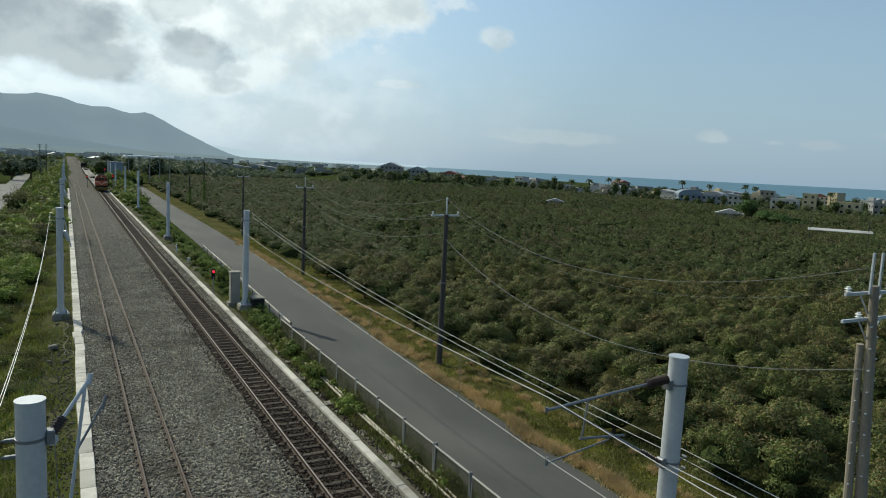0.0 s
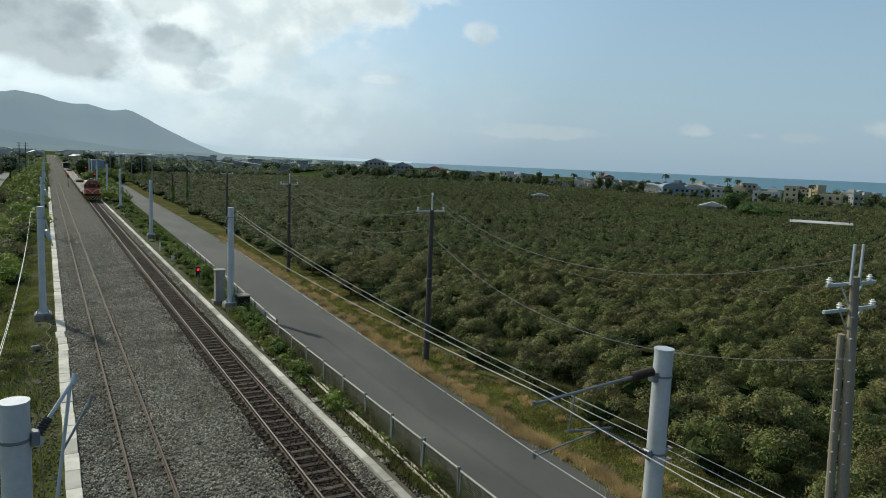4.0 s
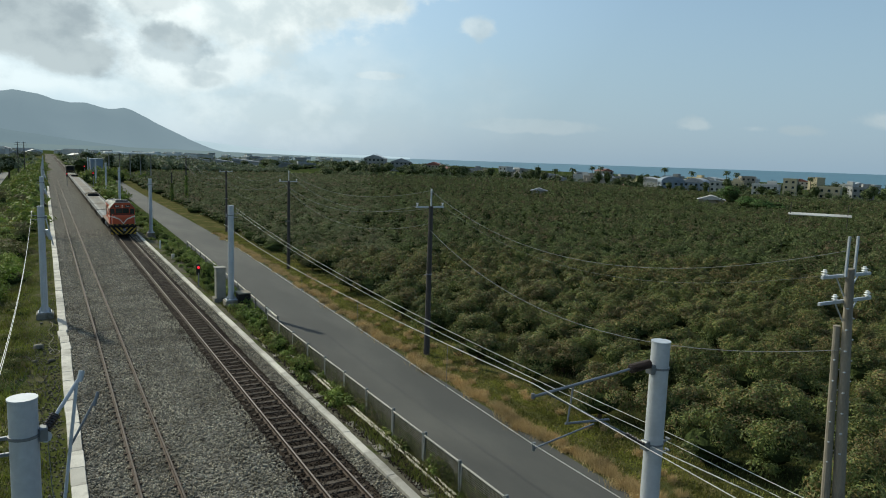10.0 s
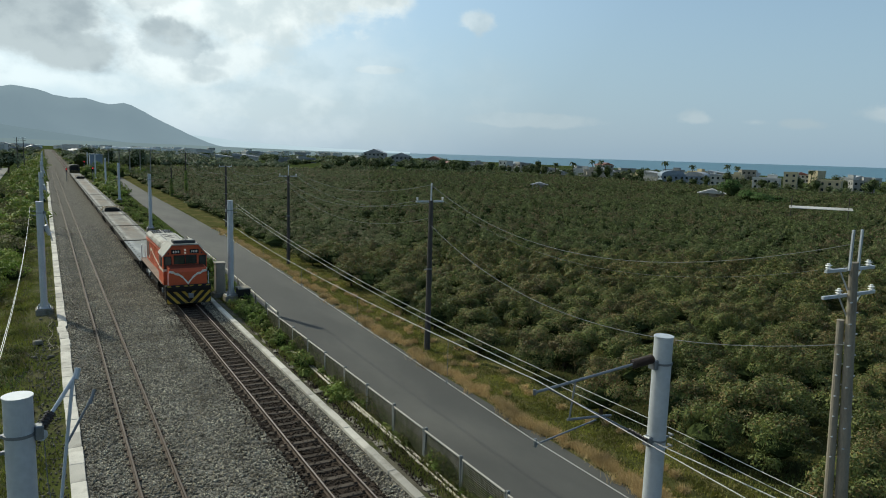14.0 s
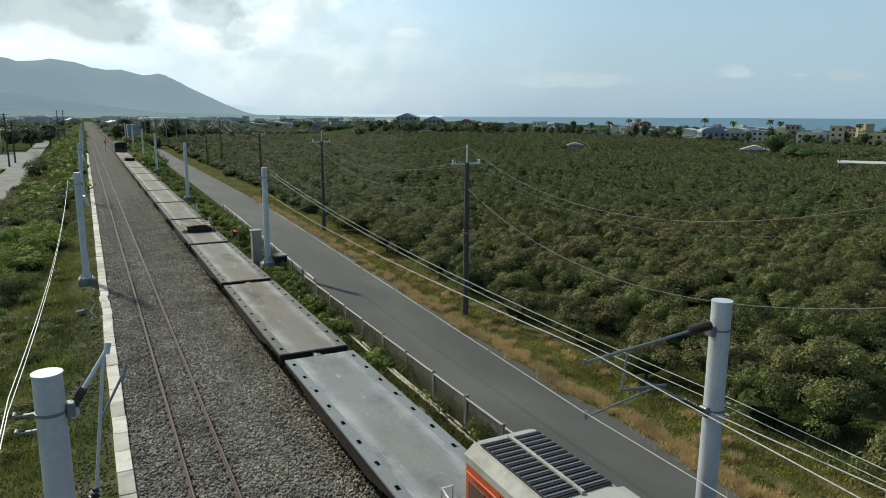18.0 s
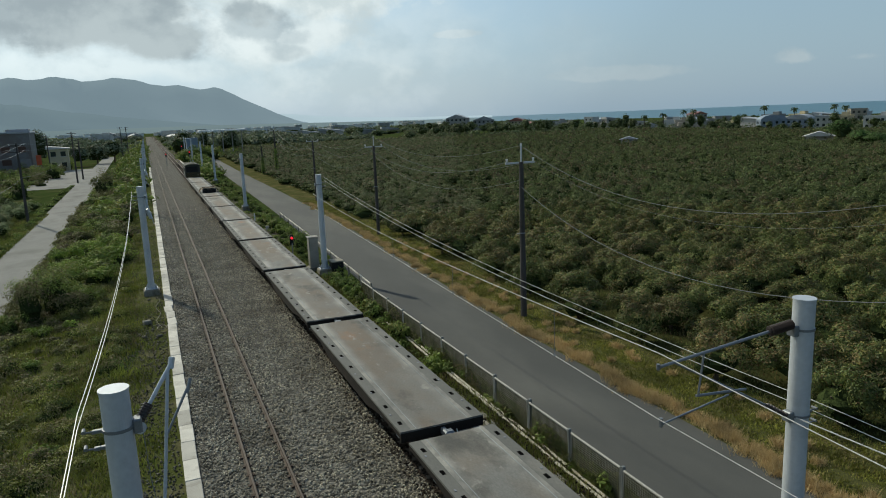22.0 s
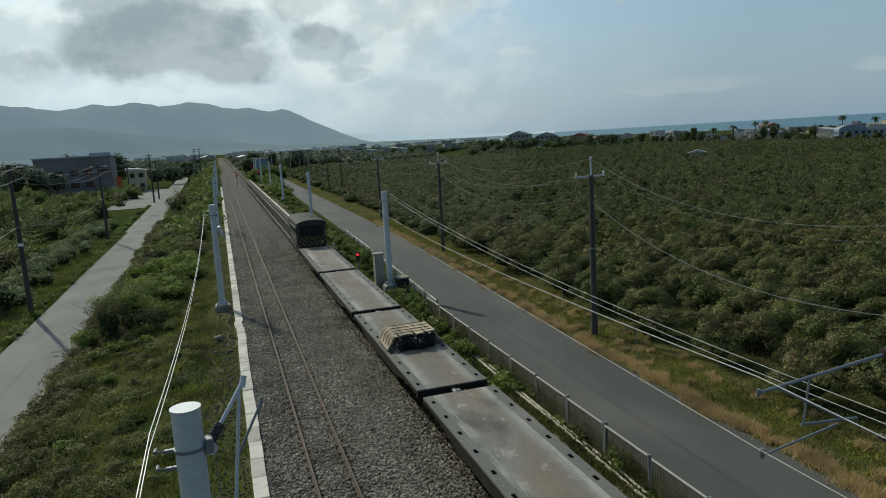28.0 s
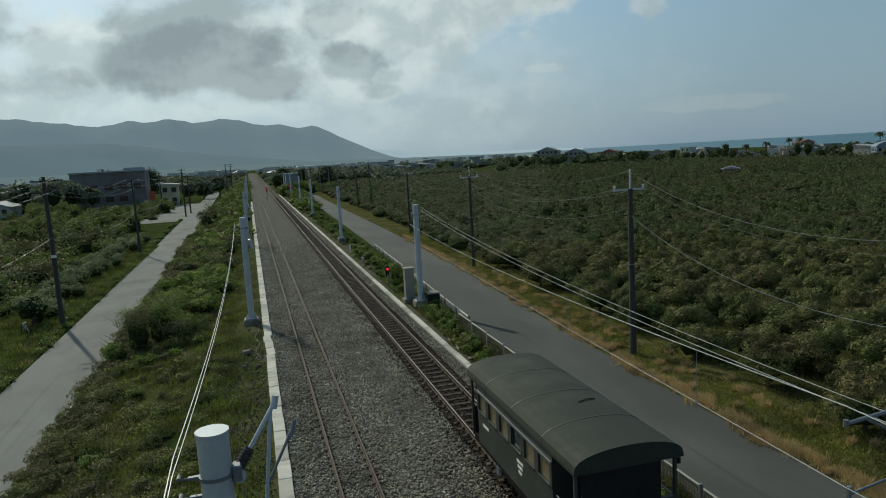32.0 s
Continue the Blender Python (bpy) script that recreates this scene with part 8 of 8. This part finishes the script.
    part("roof_walk", Shape().box((0, 11.95, 3.40), (0.07, 2.5, 0.06)), M_LOCO_ROOF, t)
    soot = np.random.default_rng(12)
    for x, y, w in ((-0.16, 9.25, 0.30), (0.18, 9.0, 0.24), (-0.06, 8.45, 0.34), (0.16, 7.80, 0.26)):
        hatch = Shape()
        blob(hatch, (x, y, 3.452), (w, w * 0.8, 0.03), soot, n=11, rings=4)
        part("exhaust_hatch", hatch, M_BLACK, t, "soot-black exhaust outlet")
    for x in (-0.48, 0.48):
        s = Shape()
        for k in range(8):
            s.rod((x, 5.9 + k * 0.5, 3.46), (x, 5.9 + k * 0.5, 3.52), 0.02, 5)
        part("roof_rail", s.tube([(x, 5.9, 3.52), (x, 9.4, 3.52)], 0.012, 5), M_STEEL_DK, t)
    for y in (4.4, 5.6, 9.8):
        part("roof_seam", Shape().prism([(p[0] * 1.006, p[1] + 0.006) for p in shoulder], "y", y, y + 0.035), M_WALKWAY, t)
    part("pipe", Shape().tube([(-0.97, 4.5, 3.1), (-0.9, 4.5, 3.38), (-0.6, 4.5, 3.5), (0.5, 4.5, 3.5)], 0.022, 5), M_GRILLE, t)
    for sx in (-1, 1):
        for k in range(14):
            part("door_joint", Shape().box((sx * 0.943, 3.9 + k * 0.62, 2.15), (0.012, 0.022, 1.55)), M_UNDER, t)
        for y in (12.1, 12.85):
            part("side_grille", Shape().box((sx * 0.945, y, 2.10), (0.03, 0.66, 1.15), ch=0.01), M_RUST_GRILLE, t, "brown side louvre panel")
        for y in (6.0, 6.45, 4.6):
            lv = part("louvre", Shape().box((sx * 0.946, y, 2.2), (0.03, 0.36, 0.9), ch=0.01), M_ORANGE, t)
            for k in range(7):
                part("slat", Shape().box((sx * 0.965, y, 1.84 + k * 0.12), (0.015, 0.32, 0.03)), M_CREAM, lv)
        pts = [(12.15, 1.62), (11.7, 1.62), (11.35, 1.80), (11.1, 2.18), (10.8, 2.36), (10.4, 2.30), (9.2, 2.06), (7.2, 1.80), (5.2, 1.60), (3.40, 1.52)]
        s = Shape()
        for (a, za), (b, zb) in zip(pts, pts[1:]):
            s.add([(sx * 0.953, a, za - 0.08), (sx * 0.953, b, zb - 0.08), (sx * 0.953, b, zb + 0.08), (sx * 0.953, a, za + 0.08)], [(0, 1, 2, 3)])
        part("white_stripe", s, M_CREAM, t)
        part("white_stripe", Shape().box((sx * 1.345, 2.75, 2.13), (0.012, 1.96, 0.15)), M_CREAM, cab)
        s = Shape()
        for k in range(7):
            s.rod((sx * 0.94, 4.2 + k * 1.45, 2.86), (sx * 1.02, 4.2 + k * 1.45, 2.90), 0.014, 5)
        part("handrail", s.tube([(sx * 1.02, 3.9, 2.90), (sx * 1.02, 13.2, 2.90)], 0.02, 6), M_ORANGE, t)
        part("end_railing", Shape().tube([(sx * 1.28, 13.75, 1.2), (sx * 1.28, 13.75, 2.3), (sx * 1.02, 13.75, 2.3), (sx * 1.02, 13.75, 1.2)], 0.02, 5).tube([(sx * 1.3, 13.3, 1.2), (sx * 1.3, 13.3, 2.25), (sx * 1.28, 13.75, 2.3)], 0.02, 5), M_STEEL, t, "pale grey end railing")
        part("step_ladder", Shape().box((sx * 1.3, 13.5, 0.8), (0.08, 0.5, 0.04)).box((sx * 1.3, 13.5, 0.5), (0.08, 0.5, 0.04)).box((sx * 1.3, 13.25, 0.75), (0.06, 0.04, 0.9)), M_UNDER, t)
    part("horn", Shape().rod((0.3, 3.6, 3.55), (0.3, 3.1, 3.60), 0.05, 8, r2=0.09), M_GRILLE, t)
    return t


def guard_van():
    t = thing("guard_van", "dark green guard van with an arched roof and tan panes", "guard van")
    L, W = 7.3, 2.56
    part("underframe", Shape().box((0, L / 2, 0.92), (2.4, L, 0.24), ch=0.02).box((0, L / 2, 0.62), (1.2, 2.4, 0.4)), M_UNDER, t)
    bogie(t, L / 2, 2, "running_gear", gap=3.9)
    hw = W / 2
    for sx in (-1, 1):
        side = part("side_wall", Shape().box((sx * (hw - 0.04), (1.15 + L - 0.7) / 2, 1.52), (0.08, L - 1.85, 1.0)).box((sx * (hw - 0.04), (1.15 + L - 0.7) / 2, 2.80), (0.08, L - 1.85, 0.36)), M_VAN, t, "dark green side wall")
        n = 6
        w = (L - 1.85) / n
        for k in range(n):
            y = 1.15 + w * (k + 0.5)
            fr = part("window_frame", Shape().box((sx * (hw - 0.03), y - w / 2 + 0.06, 2.32), (0.09, 0.12, 0.62)).box((sx * (hw - 0.03), y + w / 2 - 0.06, 2.32), (0.09, 0.12, 0.62)).box((sx * (hw + 0.005), y, 2.045), (0.06, w - 0.2, 0.05)), M_VAN, side)
            part("pane", Shape().box((sx * (hw - 0.05), y, 2.32), (0.02, w - 0.22, 0.56)), M_GLASS_DK if k == 2 else M_PANE_TAN, fr, "dark open pane" if k == 2 else "tan blinded pane")
        part("drip_rail", Shape().box((sx * (hw + 0.02), (1.15 + L - 0.7) / 2, 2.66), (0.05, L - 1.85, 0.05)), M_STEEL_DK, side)
        for k in range(3):
            part("lettering_bar", Shape().box((sx * (hw + 0.004), 3.2, 1.78 - k * 0.14), (0.012, 0.42 - 0.1 * k, 0.08)), M_CREAM, side, "faded white lettering bar")
        part("lettering_bar", Shape().box((sx * (hw + 0.004), 5.9, 1.72), (0.012, 0.5, 0.09)), M_CREAM, side, "faded white lettering bar")
        for y in (0.06, L - 0.06):
            part("corner_post", Shape().box((sx * (hw - 0.05), y, 1.98), (0.07, 0.07, 1.95)), M_VAN, t)
        part("gate", Shape().tube([(sx * (hw - 0.05), 0.2, 1.0), (sx * (hw - 0.05), 0.2, 1.9), (sx * (hw - 0.05), 1.05, 1.9)], 0.022, 5), M_STEEL_DK, t)
    for y in (1.19, L - 0.74):
        part("end_wall", Shape().box((0, y, 2.0), (W - 0.14, 0.08, 1.95)), M_VAN, t)
        part("door", Shape().box((0.1, y - 0.06 if y < 3 else y + 0.06, 1.95), (0.7, 0.05, 1.75), ch=0.01), M_BLACK, t)
    part("platform", Shape().box((0, L / 2, 1.06), (W - 0.1, L - 0.2, 0.06)), M_UNDER, t)
    for y, o in ((0.05, -1), (L - 0.05, 1)):
        p = part("end_panel", Shape().box((0, y, 1.40), (W - 0.14, 0.07, 0.98), ch=0.01), M_BLACK, t, "black end panel with yellow chevrons")
        # black sheet stands in for the shade within the open end
        part("end_screen", Shape().box((-0.12, y, 2.42), (W - 0.62, 0.05, 1.06)), M_BLACK, t)
        part("panel_rail", Shape().box((0, y, 1.91), (W - 0.14, 0.09, 0.05)), M_VAN, t)
        chevrons(p, y, o, W / 2 - 0.09, 0.93, 1.87, 0.40, 0.19, M_YELLOW_OLD, 0.035)
        coupler(t, y, o)
    arc = [(-hw - 0.06 + 0, 2.90)] + [(-(hw + 0.06) * math.cos(math.pi * i / 14), 2.98 + 0.42 * math.sin(math.pi * i / 14) ** 0.8) for i in range(0, 15)] + [(hw + 0.06, 2.90)]
    part("roof", Shape().prism(arc, "y", -0.12, L + 0.12), M_VAN_ROOF, t, "dark arched canvas roof")
    for y in (1.6, 3.6, 5.6):
        part("roof_seam", Shape().prism([(p[0] * 1.004, p[1] + 0.008) for p in arc], "y", y, y + 0.04), M_VAN, t)
    part("roof_patch", Shape().tube([(0.15, 2.6, 3.42), (0.45, 2.75, 3.405), (0.7, 2.78, 3.36)], 0.015, 4), M_BLACK, t)
    part("lamp_bracket", Shape().box((hw + 0.06, 0.1, 2.72), (0.08, 0.1, 0.14)), M_BLACK, t)
    part("lamp_bracket", Shape().box((0.85, -0.02, 1.35), (0.10, 0.08, 0.14)), M_CREAM, t, "small pale tail bracket")
    return t


TRAIN = []                      # thing, offset of its front behind the fourth wagon's front
loco = locomotive()
loco.scale = (1, 1, 1.05)
TRAIN.append((loco, -3 * PITCH - 14.2))
first = flat_wagon(M_DECK, "empty flat wagon with a worn grey steel deck", M_DECK_EDGE)
pale = flat_wagon(M_DECK_B, "empty flat wagon with a pale blue-grey steel deck", M_DECK_EDGE_B)
for k in range(13):
    if k == 0:
        w = pale
    elif k == 1:
        w = first
    else:
        w = copy_thing(first, pose(0, 0, 0))
    if k in (3, 10):
        tagged(w, label="flat wagon carrying a strapped timber bundle")
    TRAIN.append((w, (k - 3) * PITCH + 0.2))
TRAIN.append((timber_load(True), 5.65))
TRAIN.append((timber_load(False), 7 * PITCH + 5.8))
TRAIN.append((guard_van(), 10 * PITCH + 0.25))
# metres along the track of the fourth wagon's front, by time
RUN = [(0, 241.0), (3, 211.0), (6, 181.0), (9, 150.0), (13, 108.8), (14, 97.8), (16.5, 69.2), (19, 40.3), (21, 17.3), (23, -5.7), (25.5, -35.9), (28, -66.5), (30, -91.0), (32, -115.0)]

# ---- loose ballast stones close to the camera ----


def stones(name, n, x0, x1, span, material, label, z, seed, bare=0.0, fall=0.0):
    rng = np.random.default_rng(seed)
    y = 11 + span * (1 - np.sqrt(1 - rng.random(n)))
    x = rng.uniform(x0, x1, n)
    keep = np.ones(n, bool)
    for c in (TRACK_L, TRACK_R):
        for sx in (-1, 1):
            keep &= np.abs(x - (c + sx * GAUGE / 2)) > 0.09
    keep &= np.abs(x - TRACK_R) > bare
    x, y = x[keep], y[keep]
    n = len(x)
    base = np.array([(1, 0, 0), (-1, 0, 0), (0, 1, 0), (0, -1, 0), (0, 0, 1), (0, 0, -1)], float)
    size = rng.uniform(0.022, 0.050, (n, 1, 1)) * rng.uniform(0.6, 1.3, (n, 1, 3))
    jit = 1 + rng.normal(0, 0.2, (n, 6, 1))
    a = rng.uniform(0, math.pi, n)
    b = rng.uniform(-0.6, 0.6, n)
    p = base[None] * size * jit
    ca, sa = np.cos(a)[:, None], np.sin(a)[:, None]
    px, py = p[:, :, 0] * ca - p[:, :, 1] * sa, p[:, :, 0] * sa + p[:, :, 1] * ca
    pz = p[:, :, 2]
    cb, sb = np.cos(b)[:, None], np.sin(b)[:, None]
    px, pz = px * cb - pz * sb, px * sb + pz * cb
    v = np.stack([px + x[:, None], py + y[:, None], pz + z + (fall * (x - x1) + rng.uniform(0, 0.012, n))[:, None]], 2)
    f = np.array([(0, 2, 4), (2, 1, 4), (1, 3, 4), (3, 0, 4), (2, 0, 5), (1, 2, 5), (3, 1, 5), (0, 3, 5)])
    idx = (f[None] + 6 * np.arange(n)[:, None, None]).reshape(-1)
    me = bpy.data.meshes.new(name)
    me.vertices.add(6 * n)
    me.vertices.foreach_set("co", v.astype(np.float32).ravel())
    me.loops.add(len(idx))
    me.loops.foreach_set("vertex_index", idx.astype(np.int32))
    me.polygons.add(8 * n)
    me.polygons.foreach_set("loop_start", np.arange(0, 24 * n, 3, dtype=np.int32))
    me.materials.append(material)
    me.update(calc_edges=True)
    tagged(new(name, me), label, "ballast", kind="stuff")


stones("ballast_stones", 66000, 0.12, 8.58, 88, M_STONE, "loose grey ballast stones", -0.155, 15, 0.98)
stones("track_stones", 12500, 5.62, 8.05, 70, M_STONE_RUST, "rust-brown ballast stones between the sleepers", -0.170, 16)
stones("bank_gravel", 6000, -2.4, -0.45, 75, M_GRAVEL, "loose gravel spilled on the top of the bank", -0.215, 18, fall=0.09)
stones("path_gravel", 6000, 8.98, 10.3, 50, M_STONE_RUST, "loose gravel between kerb and fence", -0.30, 17)


def motions():
    for ob, off in TRAIN:
        walk(ob, [(t, pose(TRACK_R, s + off - 0.26, 0)) for t, s in RUN])


motions()
